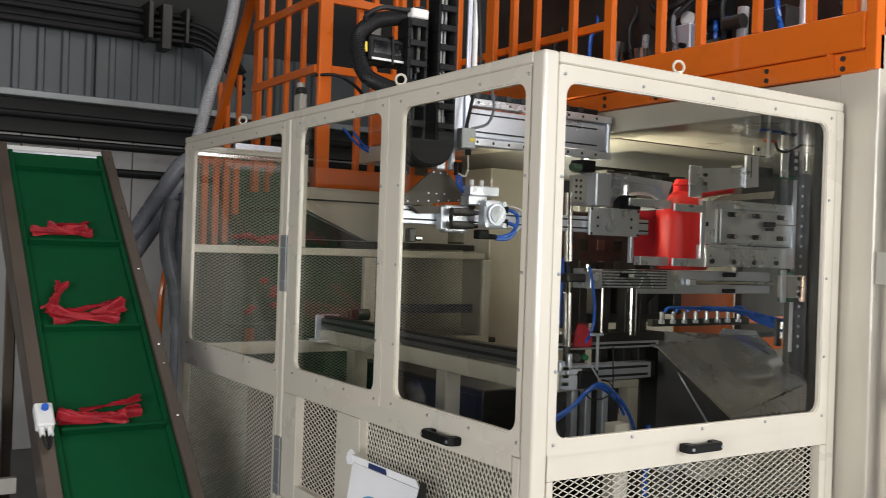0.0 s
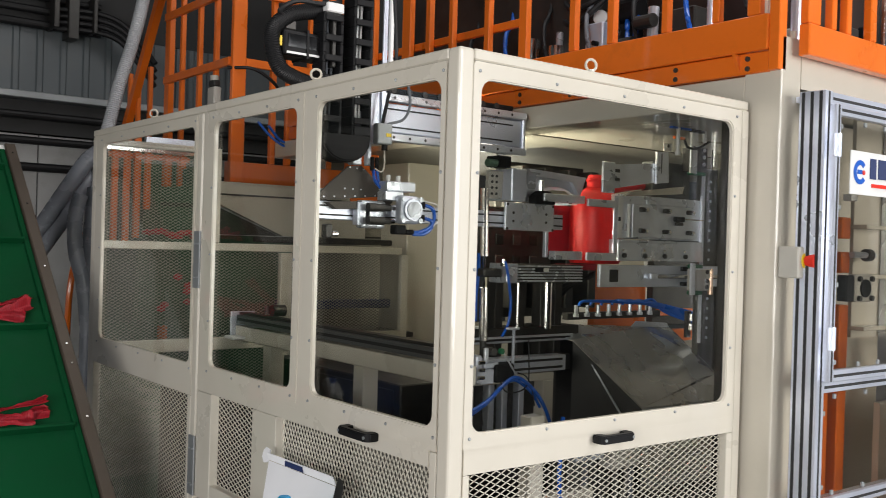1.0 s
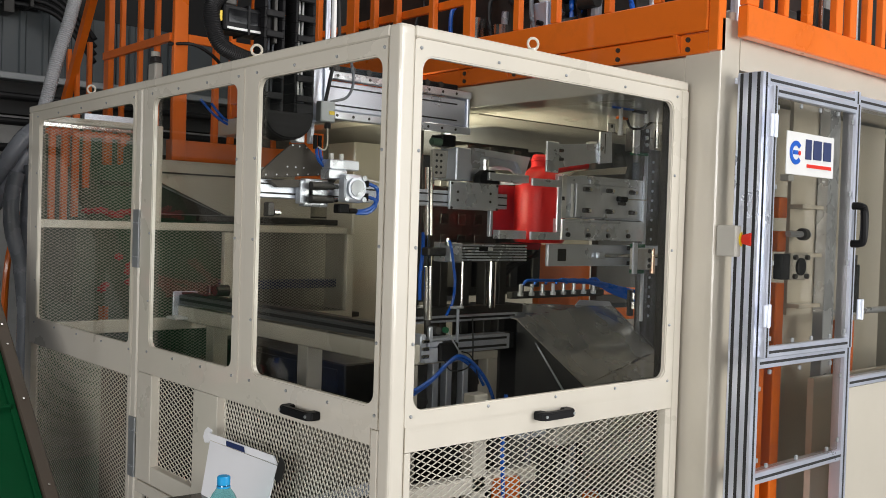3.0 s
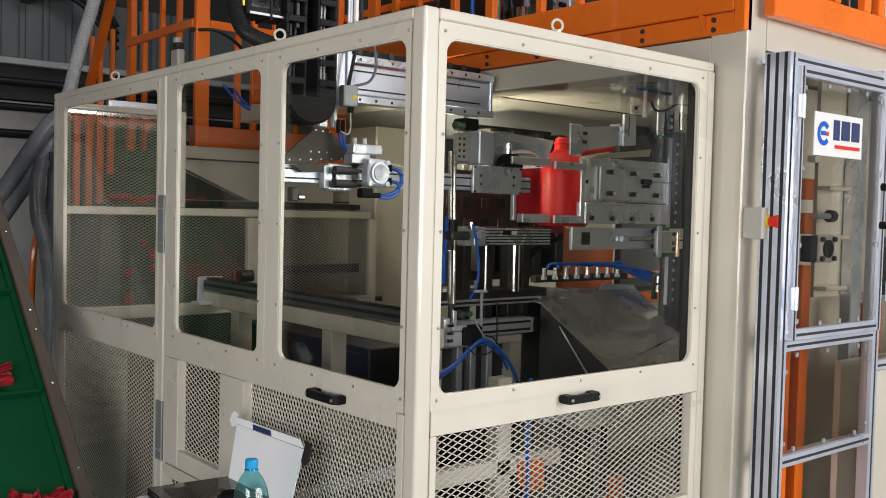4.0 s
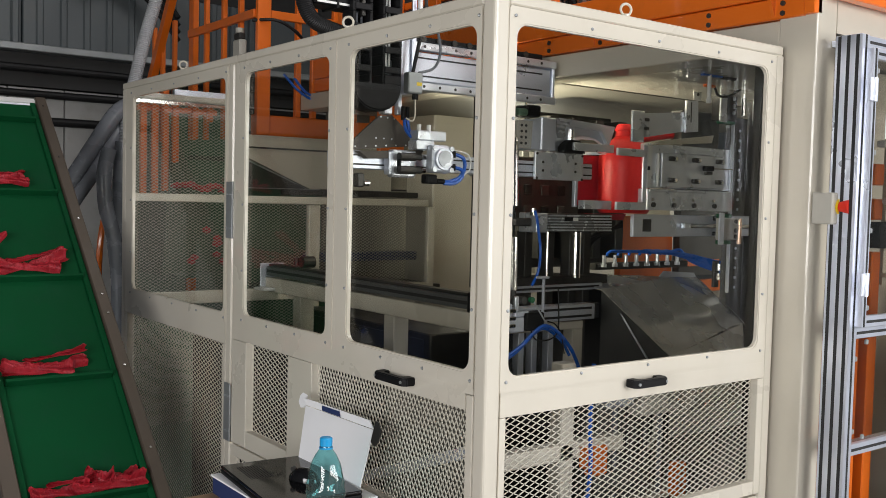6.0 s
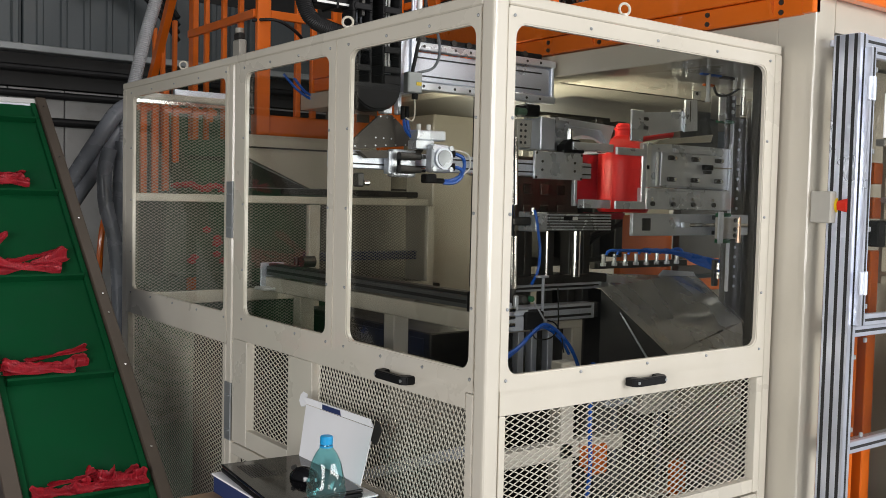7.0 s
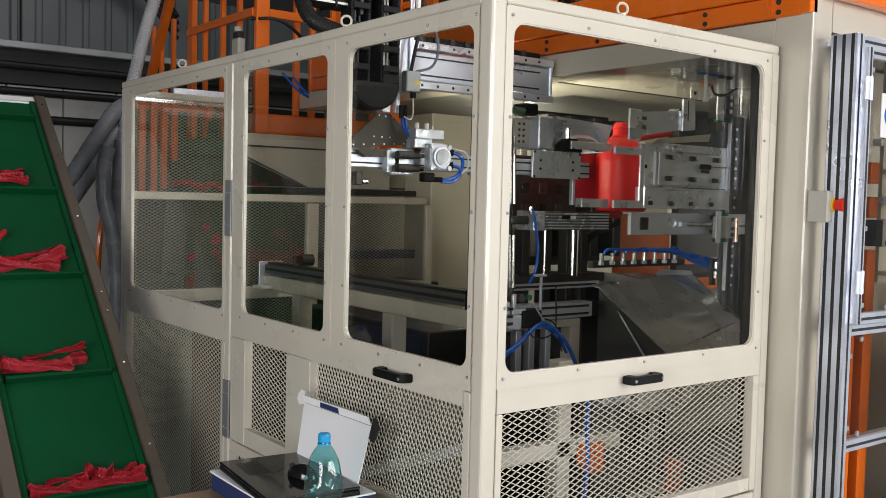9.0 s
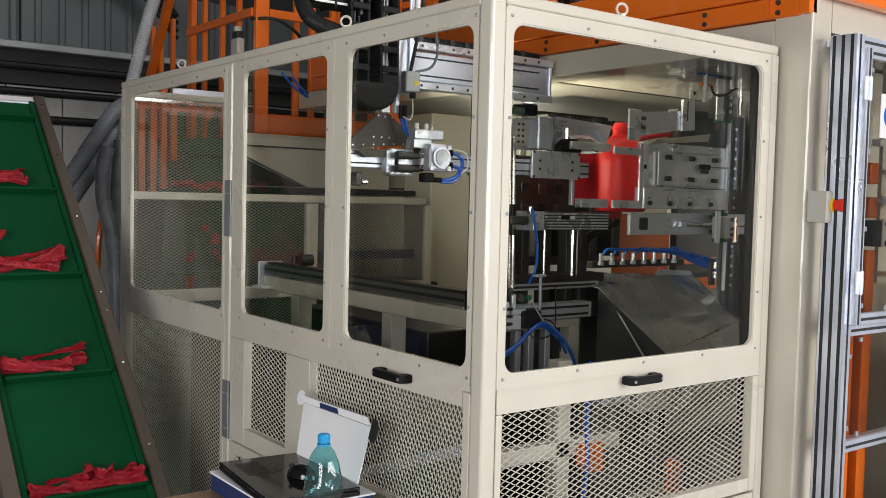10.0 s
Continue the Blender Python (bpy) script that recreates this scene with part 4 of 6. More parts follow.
def gantry():
    g = thing("linear_gantry", (0.9, 1.2, 1.9), "aluminium linear gantry axis hung under the machine beam", "linear axis")
    x0, x1 = 0.5, 1.228
    part("axis_body", block(x0, x1, 1.1, 1.24, 1.935, 2.045, 0.004), ALU, g)
    part("body_groove", block(x0 + 0.01, x1 - 0.05, 1.0975, 1.1, 1.952, 1.958), SLOT, g)
    part("body_groove", block(x0 + 0.01, x1 - 0.05, 1.0975, 1.1, 2.02, 2.026), SLOT, g)
    part("end_cap", block(x1 + 0.001, x1 + 0.018, 1.09, 1.25, 1.91, 2.08, 0.004), ALU, g)
    for z in (2.05, 1.9):
        rl = part("guide_rail", block(x0, x1 + 0.02, 1.085, 1.12, z, z + 0.03, 0.003), STEEL, g, "bright ground guide rail")
        bolt_set(rl, [(0.56 + 0.075 * k, 1.0855, z + 0.015) for k in range(9)], 0.002, 0.006)
    part("belt_track", block(x0, x1 - 0.02, 1.13, 1.2, 2.085, 2.11, 0.003), BLACK, g)
    for k in range(8):
        part("track_nut", rod((0.58 + 0.075 * k, 1.12, 2.1), (0.58 + 0.075 * k, 1.13, 2.1), 0.013, 8), DARK, g)
    part("carriage", block(0.44, 0.5, 1.08, 1.2, 1.88, 2.12, 0.004), ALU, g)
    part("vertical_axis", block(0.49, 0.508, 1.066, 1.079, 1.96, 3.1, 0.003), ALU, g, "upright aluminium axis")
    part("vertical_rail", block(0.516, 0.53, 1.06, 1.078, 2.14, 3.1, 0.002), WHITE, g)
    part("lower_strut", block(0.39, 0.43, 1.1, 1.14, 1.8, 2.0, 0.004), STEEL, g)
    part("lower_strut", block(0.445, 0.465, 1.09, 1.115, 1.8, 1.99, 0.003), ALU, g)
    part("hanger", block(1.15, 1.21, 1.26, 1.4, 1.95, 2.1, 0.004), BEIGE, g)
    sb = part("sensor_box", block(0.443, 0.509, 1.02, 1.055, 1.876, 1.954, 0.006, 2), ZINC, g, "grey die-cast sensor box")
    part("sensor_label", block(0.48, 0.503, 1.0185, 1.0198, 1.905, 1.918), YELLOW, sb)
    part("gland", rod((0.485, 1.036, 1.877), (0.485, 1.036, 1.855), 0.012, 10), BLACK, sb)
    for x in (0.455, 0.475):
        part("air_fitting", rod((x, 1.07, 1.83), (x, 1.07, 1.78), 0.008, 8), BLACK, g)
    part("fan_bracket", solid([(0.262, 1.662), (0.56, 1.69), (0.572, 1.722), (0.495, 1.757), (0.44, 1.8), (0.386, 1.794), (0.322, 1.741), (0.264, 1.688)], "y", 1.12, 1.132), FANPLATE, g, "dark fan-shaped mounting plate")
    part("fan_bracket_wing", solid([(0.26, 1.655), (0.55, 1.672), (0.52, 1.64), (0.3, 1.63)], "y", 1.06, 1.119), FANPLATE, g)
    bolt_set(g, [(0.39 + 0.03 * k, 1.12, 1.79 - 0.002 * k) for k in range(3)] + [(0.37 + 0.035 * k, 1.12, 1.71) for k in range(3)] + [(0.28 + 0.045 * k, 1.12, 1.675 + 0.003 * k) for k in range(6)], 0.002, 0.0032, STEEL)

    # energy chains that hang in a loop
    ch = thing("energy_chain", (0.4, 1.15, 1.83), "black plastic energy chain hanging in a loop", "cable chain")
    path = []
    for k in range(14):
        path.append((0.262, 2.33 - 0.036 * k, 0))
    for k in range(1, 10):
        a = math.pi + math.pi * k / 10
        path.append((0.326 + 0.064 * math.cos(a), 1.893 + 0.05 * math.sin(a), 0))
    for k in range(34):
        path.append((0.39, 1.9 + 0.036 * k, 0))
    for i in range(len(path) - 1):
        (xa, za, _), (xb, zb, _) = path[i], path[i + 1]
        a, b = Vector((xa, 1.1, za)), Vector((xb, 1.1, zb))
        d = (b - a).normalized()
        nrm = Vector((d.z, 0, -d.x))
        bm = bmesh.new()
        m = Matrix.Translation((a + b) / 2) @ Matrix(((d.x, 0, nrm.x, 0), (0, 1, 0, 0), (d.z, 0, nrm.z, 0), (0, 0, 0, 1)))
        for off in (-0.036, 0.036):
            box(bm, -0.019, 0.019, -0.05, 0.03, off - 0.006, off + 0.006, 0.003)
        if i % 2 == 0 or 12 < i < 24:
            half = 0.017 if 12 < i < 24 else 0.012
            box(bm, -half, half, -0.056, -0.046, -0.036, 0.036, 0.003)
        box(bm, -0.019, 0.019, 0.02, 0.03, -0.03, 0.03)
        if 12 < i < 24:
            box(bm, -0.021, 0.021, -0.05, 0.03, -0.03, 0.04, 0.004)
        bmesh.ops.transform(bm, matrix=m, verts=bm.verts)
        part("chain_link", bm, BLACK, ch)
    part("loop_cover", solid([(0.326 + 0.1 * math.cos(radians(a)), 1.9 + 0.082 * math.sin(radians(a))) for a in range(180, 361, 12)], "y", 1.043, 1.135), BLACK, ch)
    for k, x in enumerate((0.375, 0.39, 0.405)):
        bm = bmesh.new()
        tube(bm, [(x, 1.1, 3.05), (x + 0.004 * (k - 1), 1.095, 2.6), (x, 1.1, 2.2), (x - 0.003, 1.09, 1.95)], 0.005, 6)
        part("chain_cable", bm, WHITE, ch)
    for k, x in enumerate((0.248, 0.262, 0.278)):
        bm = bmesh.new()
        tube(bm, [(x, 1.1, 2.36), (x + 0.004 * (k - 1), 1.095, 2.2), (x, 1.1, 1.95)], 0.005, 6)
        part("chain_cable", bm, GREYHOSE, ch)
    part("chain_clamp", block(0.24, 0.31, 1.06, 1.13, 2.335, 2.37, 0.004), WHITE, ch)

    sv = thing("servo_motor", (0.16, 1.15, 2.17), "black servo motor with a thin white line", "motor")
    part("motor_body", block(0.075, 0.27, 1.08, 1.18, 2.16, 2.25, 0.01, 2), BLACK, sv)
    part("motor_flange", block(0.271, 0.285, 1.07, 1.19, 2.14, 2.32, 0.003), DARK, sv)
    part("motor_label", block(0.095, 0.225, 1.0765, 1.0795, 2.19, 2.235), GLOSSBLACK, sv, "glossy black type label")
    part("label_edge", block(0.09, 0.25, 1.0768, 1.0795, 2.166, 2.174), WHITE, sv)
    part("warning_label", block(0.058, 0.074, 1.085, 1.11, 2.19, 2.225), YELLOW, sv)
    part("cable_strap", block(0.168, 0.176, 1.074, 1.184, 2.155, 2.256), BLACK, sv)
    part("plug", block(0.09, 0.14, 1.1, 1.14, 2.252, 2.29, 0.006), DARK, sv)
    hose("corrugated_conduit", [(0.3, 1.12, 2.36), (0.22, 1.12, 2.34), (0.12, 1.11, 2.31), (0.05, 1.1, 2.25), (0.045, 1.1, 2.18), (0.08, 1.1, 2.11), (0.16, 1.1, 2.08), (0.25, 1.11, 2.07)], 0.027, RUBBER, "black corrugated cable conduit looped round the motor", "conduit", 14, 0.002, 26)
    hose("motor_cable", [(0.1, 1.1, 2.29), (0.06, 1.08, 2.31), (0.12, 1.07, 2.35), (0.22, 1.08, 2.36), (0.3, 1.09, 2.38)], 0.009, RUBBER, "thin black motor cable", "cable")
    hose("axis_cable", [(0.5, 1.03, 2.5), (0.515, 1.02, 2.2), (0.49, 1.03, 2.05), (0.475, 1.04, 1.955)], 0.007, RUBBER, "black sensor cable along the upright axis", "cable")
    hose("sensor_cable", [(0.57, 1.02, 2.12), (0.585, 1.02, 2.04), (0.565, 1.03, 1.98), (0.5, 1.04, 1.955)], 0.0055, GREYHOSE, "thin grey sensor cable", "cable")
    hose("air_hose", [(0.46, 1.07, 1.785), (0.465, 1.06, 1.74), (0.5, 1.04, 1.7), (0.54, 1.02, 1.675)], 0.006, BLUE, "blue air hose on the robot", "hose")
    hose("air_hose", [(0.475, 1.07, 1.785), (0.485, 1.06, 1.73), (0.52, 1.04, 1.69), (0.56, 1.02, 1.67)], 0.006, BLUE, "blue air hose on the robot", "hose")
    hose("thin_lead", [(0.485, 1.036, 1.856), (0.482, 1.03, 1.8), (0.47, 1.03, 1.775), (0.448, 1.04, 1.785)], 0.003, CREAM, "thin pale lead in a loop", "cable")


gantry()


def gripper():
    g = thing("gripper_arm", (0.734, 1.1, 1.6), "horizontal aluminium gripper arm with a round air cylinder", "gripper")
    x0, x1 = 0.18, 1.485
    part("arm_profile", block(x0, x1, 1.09, 1.15, 1.592, 1.658, 0.003), ALU, g)
    for z in (1.606, 1.639):
        part("arm_slot", block(x0 + 0.001, x1 - 0.001, 1.0885, 1.0902, z, z + 0.006), SLOT, g)
    pl = part("mount_plate", block(1.128, 1.409, 1.07, 1.084, 1.582, 1.698, 0.002), STEEL, g, "flat grey steel mounting plate")
    bolt_set(pl, [(x, 1.07, z) for x in (1.17, 1.36) for z in (1.62, 1.655)] + [(1.136, 1.07, 1.69), (1.136, 1.07, 1.588), (1.4, 1.07, 1.588), (1.4, 1.07, 1.69)], 0.003, 0.006)
    part("thin_post", block(1.392, 1.41, 1.1, 1.12, 1.47, 1.73, 0.002), ALU, g)
    for x in (0.386, 0.416):
        part("clamp_plate", block(x, x + 0.024, 1.05, 1.088, 1.575, 1.66, 0.003), ALU, g)
    part("clamp_block", block(0.399, 0.509, 1.05, 1.088, 1.565, 1.668, 0.008, 2), STEEL, g)
    for z in (1.593, 1.642):
        cy = part("guide_cylinder", rod((0.409, 1.02, z), (0.479, 1.02, z), 0.015, 16), DARK, g)
        part("piston_tip", rod((0.480, 1.02, z), (0.506, 1.02, z), 0.012, 12), DARK, cy)
        part("tip_nut", rod((0.506, 1.02, z), (0.526, 1.02, z), 0.008, 8), CHROME, cy)
    body = part("air_cylinder", block(0.519, 0.609, 0.97, 1.01, 1.585, 1.69, 0.012, 2), ALU, g, "square aluminium air cylinder with a round cap")
    part("round_cap", rod((0.572, 0.97, 1.638), (0.572, 0.958, 1.638), 0.04, 28), ALU, body)
    part("cap_ring", rod((0.572, 0.9585, 1.638), (0.572, 0.954, 1.638), 0.031, 28), STEEL, body)
    bolt_set(body, [(x, 0.97, z) for x in (0.532, 0.611) for z in (1.598, 1.677)], 0.005, 0.01, STEEL)
    part("top_block", block(0.479, 0.609, 1.0, 1.06, 1.705, 1.742, 0.004), STEEL, g)
    part("top_riser", block(0.474, 0.554, 1.0, 1.06, 1.67, 1.7045, 0.003), STEEL, g)
    for x in (0.494, 0.539):
        part("peg", rod((x, 1.02, 1.742), (x, 1.02, 1.764), 0.009, 10), WHITE, g)
    for z in (1.61, 1.66):
        part("hose_fitting", rod((0.624, 1.02, z), (0.654, 1.0, z), 0.014, 10), BLACK, g)
    part("lower_fitting", block(0.514, 0.564, 0.99, 1.03, 1.545, 1.58, 0.005), BLACK, g)
    part("lower_fitting", rod((0.564, 1.0, 1.555), (0.599, 1.0, 1.555), 0.01, 10), BLACK, g)
    hose("air_hose", [(0.654, 1.0, 1.66), (0.684, 0.99, 1.645), (0.691, 0.99, 1.61), (0.669, 0.99, 1.575), (0.634, 1.0, 1.558), (0.599, 1.0, 1.555)], 0.007, BLUE, "blue air hose looped at the gripper cylinder", "hose")
    hose("air_hose", [(0.654, 1.0, 1.61), (0.674, 0.985, 1.6), (0.676, 0.985, 1.575), (0.644, 0.99, 1.55), (0.599, 1.0, 1.548)], 0.007, BLUE, "blue air hose looped at the gripper cylinder", "hose")
    hose("thin_lead", [(0.644, 1.0, 1.675), (0.699, 0.98, 1.66), (0.711, 0.98, 1.61), (0.679, 0.98, 1.58)], 0.003, WHITE, "thin pale lead beside the gripper", "cable")
    v = part("speed_valve", block(0.255, 0.28, 1.05, 1.09, 1.525, 1.575, 0.004), DARK, g)
    part("valve_knob", rod((0.282, 1.06, 1.54), (0.305, 1.06, 1.54), 0.01, 10), CHROME, v)


gripper()


def mould_and_clamp():
    m = thing("left_mould", (1.4, 1.2, 1.7), "machined aluminium mould half with an arched recess", "mould")
    arch = [(1.3, 1.708), (1.3, 1.74)] + [(1.46 + 0.13 * math.cos(radians(a)), 1.72 + 0.062 * math.sin(radians(a))) for a in range(170, 5, -15)] + [(1.6, 1.708), (1.62, 1.75), (1.655, 1.835), (1.31, 1.852), (1.19, 1.842), (1.182, 1.71)]
    part("mould_body", solid(arch, "y", 1.12, 1.26), ALU, m)
    part("mould_cheek", block(1.176, 1.262, 1.09, 1.119, 1.705, 1.845, 0.005), ALU, m)
    part("mould_lip", solid([(1.27, 1.838), (1.56, 1.824), (1.6, 1.76), (1.585, 1.755), (1.545, 1.808), (1.27, 1.822)], "y", 1.1, 1.119), ALU, m)
    part("arched_insert", solid([(1.36, 1.71), (1.37, 1.745), (1.42, 1.765), (1.5, 1.765), (1.56, 1.735), (1.58, 1.71), (1.55, 1.71), (1.53, 1.728), (1.49, 1.743), (1.43, 1.743), (1.4, 1.73), (1.39, 1.71)], "y", 1.1, 1.12), CHROME, m)
    part("hold_bar", block(1.33, 1.578, 1.05, 1.088, 1.712, 1.746, 0.002), STEEL, m)
    part("hold_bar", block(1.4, 1.572, 1.05, 1.088, 1.462, 1.5, 0.002), STEEL, m)
    part("black_pad", solid([(1.285, 1.7), (1.29, 1.735), (1.32, 1.755), (1.37, 1.755), (1.4, 1.735), (1.405, 1.7)], "y", 1.06, 1.1), BLACK, m)
    part("knurled_screw", rod((1.325, 1.07, 1.755), (1.325, 1.07, 1.8), 0.014, 12), CHROME, m)
    part("side_plate", block(1.105, 1.232, 1.16, 1.18, 1.715, 1.832, 0.002), GREYBOX, m)
    bolt_set(m, [(x, 1.16, z) for x in (1.125, 1.15) for z in (1.735, 1.76, 1.785, 1.81)], 0.003, 0.006)
    part("teal_connector", rod((1.06, 1.12, 1.86), (1.11, 1.12, 1.86), 0.016, 10), GREENPAINT, m)
    part("black_valve", block(1.12, 1.2, 1.12, 1.2, 1.845, 1.895, 0.006), BLACK, m)
    part("tie_rod", rod((1.37, 1.4, 1.84), (1.37, 1.4, 2.0), 0.012, 10), CHROME, m)

    can = thing("red_jerrycan", (1.8, 1.2, 1.45), "freshly moulded red plastic canister held in the clamp", "canister")
    bm = bmesh.new()
    lathe(bm, [(0.9, 0.0), (0.97, 0.01), (1.0, 0.03), (0.99, 0.13), (1.0, 0.225), (0.98, 0.265), (0.9, 0.3), (0.68, 0.332), (0.42, 0.35), (0.33, 0.355)], (1.812, 1.2, 1.445), 48, 2.25, 0.122, 0.115)
    part("body", bm, RED, can, soft=True)
    bm = bmesh.new()
    lathe(bm, [(0.05, 0.0), (0.04, 0.008), (0.039, 0.034), (0.044, 0.037), (0.044, 0.044), (0.037, 0.048), (0.036, 0.058), (0.028, 0.066)], (1.802, 1.2, 1.795), 24)
    part("neck", bm, RED, can, soft=True)
    bm = bmesh.new()
    tube(bm, [(1.85, 1.19, 1.785), (1.94, 1.19, 1.802), (2.06, 1.19, 1.822), (2.14, 1.19, 1.828), (2.19, 1.19, 1.79)], 0.018, 10)
    part("carry_handle", bm, RED, can, soft=True)
    part("waste_tab", solid([(1.578, 1.48), (1.8, 1.48), (1.8, 1.71), (1.6, 1.712), (1.585, 1.69)], "y", 1.29, 1.3), SCRAP, can)
    part("lower_tab", solid([(1.62, 1.44), (1.9, 1.44), (1.88, 1.41), (1.66, 1.41)], "y", 1.26, 1.268), SCRAP, can)

    c = thing("mould_clamp", (2.05, 1.1, 1.46), "bright steel clamp plates of the moulding station", "clamp")
    part("edge_strip", block(1.738, 1.766, 1.02, 1.027, 1.463, 1.755, 0.002), ALU, c)
    part("pale_strip", block(1.768, 1.8, 1.022, 1.03, 1.565, 1.757, 0.002), WHITE, c)
    part("strip_gap", block(1.768, 1.785, 1.0205, 1.0215, 1.644, 1.662), BLACK, c)
    up = part("upper_plate", block(1.802, 2.405, 1.045, 1.1, 1.565, 1.768, 0.003), STEEL, c, "bright machined steel plate")
    part("raised_plate", block(1.876, 2.33, 1.03, 1.044, 1.572, 1.727, 0.003), STEEL, up)
    part("raised_step", block(1.98, 2.3, 1.036, 1.044, 1.729, 1.752, 0.003), STEEL, up)
    part("slot_strip", block(1.852, 1.864, 1.03, 1.0445, 1.572, 1.725, 0.002), WHITE, up)
    part("pale_edge", block(2.392, 2.404, 1.03, 1.0445, 1.49, 1.79, 0.002), ALU, up)
    for z in (1.604, 1.703):
        for x in (1.915, 2.085, 2.262):
            lz = part("clamp_screw", block(x, x + 0.062, 1.02, 1.029, z - 0.011, z + 0.011, 0.004), DARK, up)
            part("screw_head", rod((x + 0.012, 1.02, z), (x + 0.012, 1.01, z), 0.011, 10), DARK, lz)
            part("screw_head", rod((x + 0.045, 1.02, z), (x + 0.045, 1.012, z), 0.009, 10), CHROME, lz)
    part("latch", block(2.165, 2.235, 1.008, 1.029, 1.655, 1.68, 0.004), BLACK, up)
    part("latch_block", block(2.178, 2.228, 1.012, 1.029, 1.637, 1.653, 0.003), DARK, up)
    part("latch_rod", rod((2.235, 1.02, 1.668), (2.39, 1.02, 1.67), 0.0035, 8), CHROME, up)
    lo = part("lower_plate", block(1.785, 2.405, 1.03, 1.095, 1.463, 1.561, 0.003), STEEL, c)
    part("step_edge", block(1.79, 2.2, 1.022, 1.0295, 1.548, 1.561, 0.003), STEEL, lo)
    for x in (1.8, 1.945, 2.09, 2.245):
        part("lower_bolt", rod((x + 0.02, 1.03, 1.488), (x + 0.02, 1.018, 1.488), 0.011, 10), DARK, lo)
        part("bolt_cap", rod((x + 0.012, 1.03, 1.512), (x + 0.012, 1.022, 1.512), 0.007, 8), CHROME, lo)
    part("finger_bar", block(1.547, 1.736, 1.0, 1.012, 1.7, 1.733, 0.002), STEEL, c)
    part("finger_bar", block(1.548, 1.736, 1.0, 1.012, 1.462, 1.497, 0.002), STEEL, c)
    br = part("upper_bracket", block(1.668, 1.75, 1.03, 1.042, 1.768, 1.908, 0.003), STEEL, c)
    part("bracket_arm", solid([(1.751, 1.79), (2.036, 1.835), (2.036, 1.925), (1.751, 1.9)], "y", 1.043, 1.055), STEEL, c)
    part("bracket_upright", solid([(2.038, 1.83), (2.128, 1.84), (2.12, 1.985), (2.038, 1.98)], "y", 1.03, 1.042), STEEL, c)
    part("upright_slot", block(2.068, 2.074, 1.0285, 1.0302, 1.88, 1.975), DARK, c)
    part("round_tab", block(2.112, 2.17, 1.05, 1.058, 1.99, 2.04, 0.006, 2), WHITE, c, "white plastic tab with a hole")
    part("tab_hole", rod((2.141, 1.05, 2.018), (2.141, 1.048, 2.018), 0.009, 10), DARK, c)
    for z in (1.825, 1.865):
        part("slot_bolt", block(1.762, 1.795, 1.04, 1.0495, z, z + 0.016, 0.003), DARK, c)
    part("bright_tray", solid([(1.807, 1.758), (2.22, 1.79), (2.235, 1.828), (1.86, 1.782)], "y", 1.02, 1.04), CHROME, c, "bright folded steel tray")
    bm = bmesh.new()
    prism(bm, [(2.2, 1.79), (2.225, 1.86), (2.25, 1.9), (2.29, 1.905), (2.32, 1.87), (2.345, 1.79)], "y", 1.1, 1.11)
    part("plastic_guard", bm, PANE, c, "clear curved plastic guard")
    part("backing", block(2.13, 2.42, 1.13, 1.2, 1.765, 1.95, 0.003), IRON, c)

    t = thing("guide_tower", (2.6, 1.1, 0.3), "dark upright guide plate with rows of bolts", "guide plate")
    part("tower_plate", block(2.51, 2.64, 1.12, 1.16, 0.3, 1.94, 0.003), IRON, t)
    part("edge_rail", block(2.5, 2.508, 1.1, 1.12, 1.05, 1.93, 0.002), ALU, t)
    bolt_set(t, [(2.575, 1.12, 1.075 + 0.05 * k) for k in range(17)], 0.004, 0.0075, ALU)
    part("side_column", block(2.68, 2.8, 1.1, 1.2, 0.3, 2.2, 0.012), DARK, t)
    part("column_slot", block(2.652, 2.7, 1.085, 1.099, 1.9, 2.13, 0.02, 3), STEEL, t, "rounded steel cover on the column")
    part("column_slot", block(2.66, 2.69, 1.09, 1.099, 1.04, 1.3, 0.01, 2), STEEL, t)
    part("column_gap", block(2.655, 2.67, 1.094, 1.1, 1.5, 1.76, 0.002), BLACK, t)
    ub = part("upper_carriage", block(2.335, 2.45, 1.05, 1.119, 1.91, 2.055, 0.004), DARK, t)
    part("carriage_face", block(2.28, 2.33, 1.02, 1.03, 1.897, 2.045, 0.002), STEEL, ub)
    part("carriage_pin", rod((2.49, 1.04, 1.94), (2.49, 1.04, 2.05), 0.014, 10), CHROME, ub)
    for z in (1.895, 2.056):
        part("green_pad", block(2.34, 2.44, 1.05, 1.09, z, z + 0.014, 0.002), GREENPAD, ub)
    bolt_set(ub, [(2.42, 1.05, z) for z in (1.95, 1.985, 2.02)], 0.006, 0.01, STEEL)
    lc = part("lower_carriage", block(2.338, 2.474, 1.03, 1.07, 1.322, 1.43, 0.004), GREYBOX, t, "pale carriage block with a chrome pin")
    part("carriage_face", block(2.294, 2.33, 1.01, 1.02, 1.302, 1.457, 0.002), STEEL, lc)
    part("carriage_pin", rod((2.49, 1.04, 1.302), (2.49, 1.04, 1.43), 0.012, 10), COPPER, lc)
    bolt_set(lc, [(2.445, 1.03, z) for z in (1.34, 1.37, 1.415)], 0.006, 0.011, DARK)
    for z in (1.302, 1.4325):
        part("green_pad", block(2.34, 2.42, 1.035, 1.07, z, z + 0.018, 0.002), GREENPAD, lc)
    part("carriage_trim", block(2.337, 2.474, 1.0275, 1.0299, 1.425, 1.431), WHITE, lc)
    hr = thing("hook_rail", (1.69, 0.6, 2.03), "pale hanging rods under the machine roof", "rod")
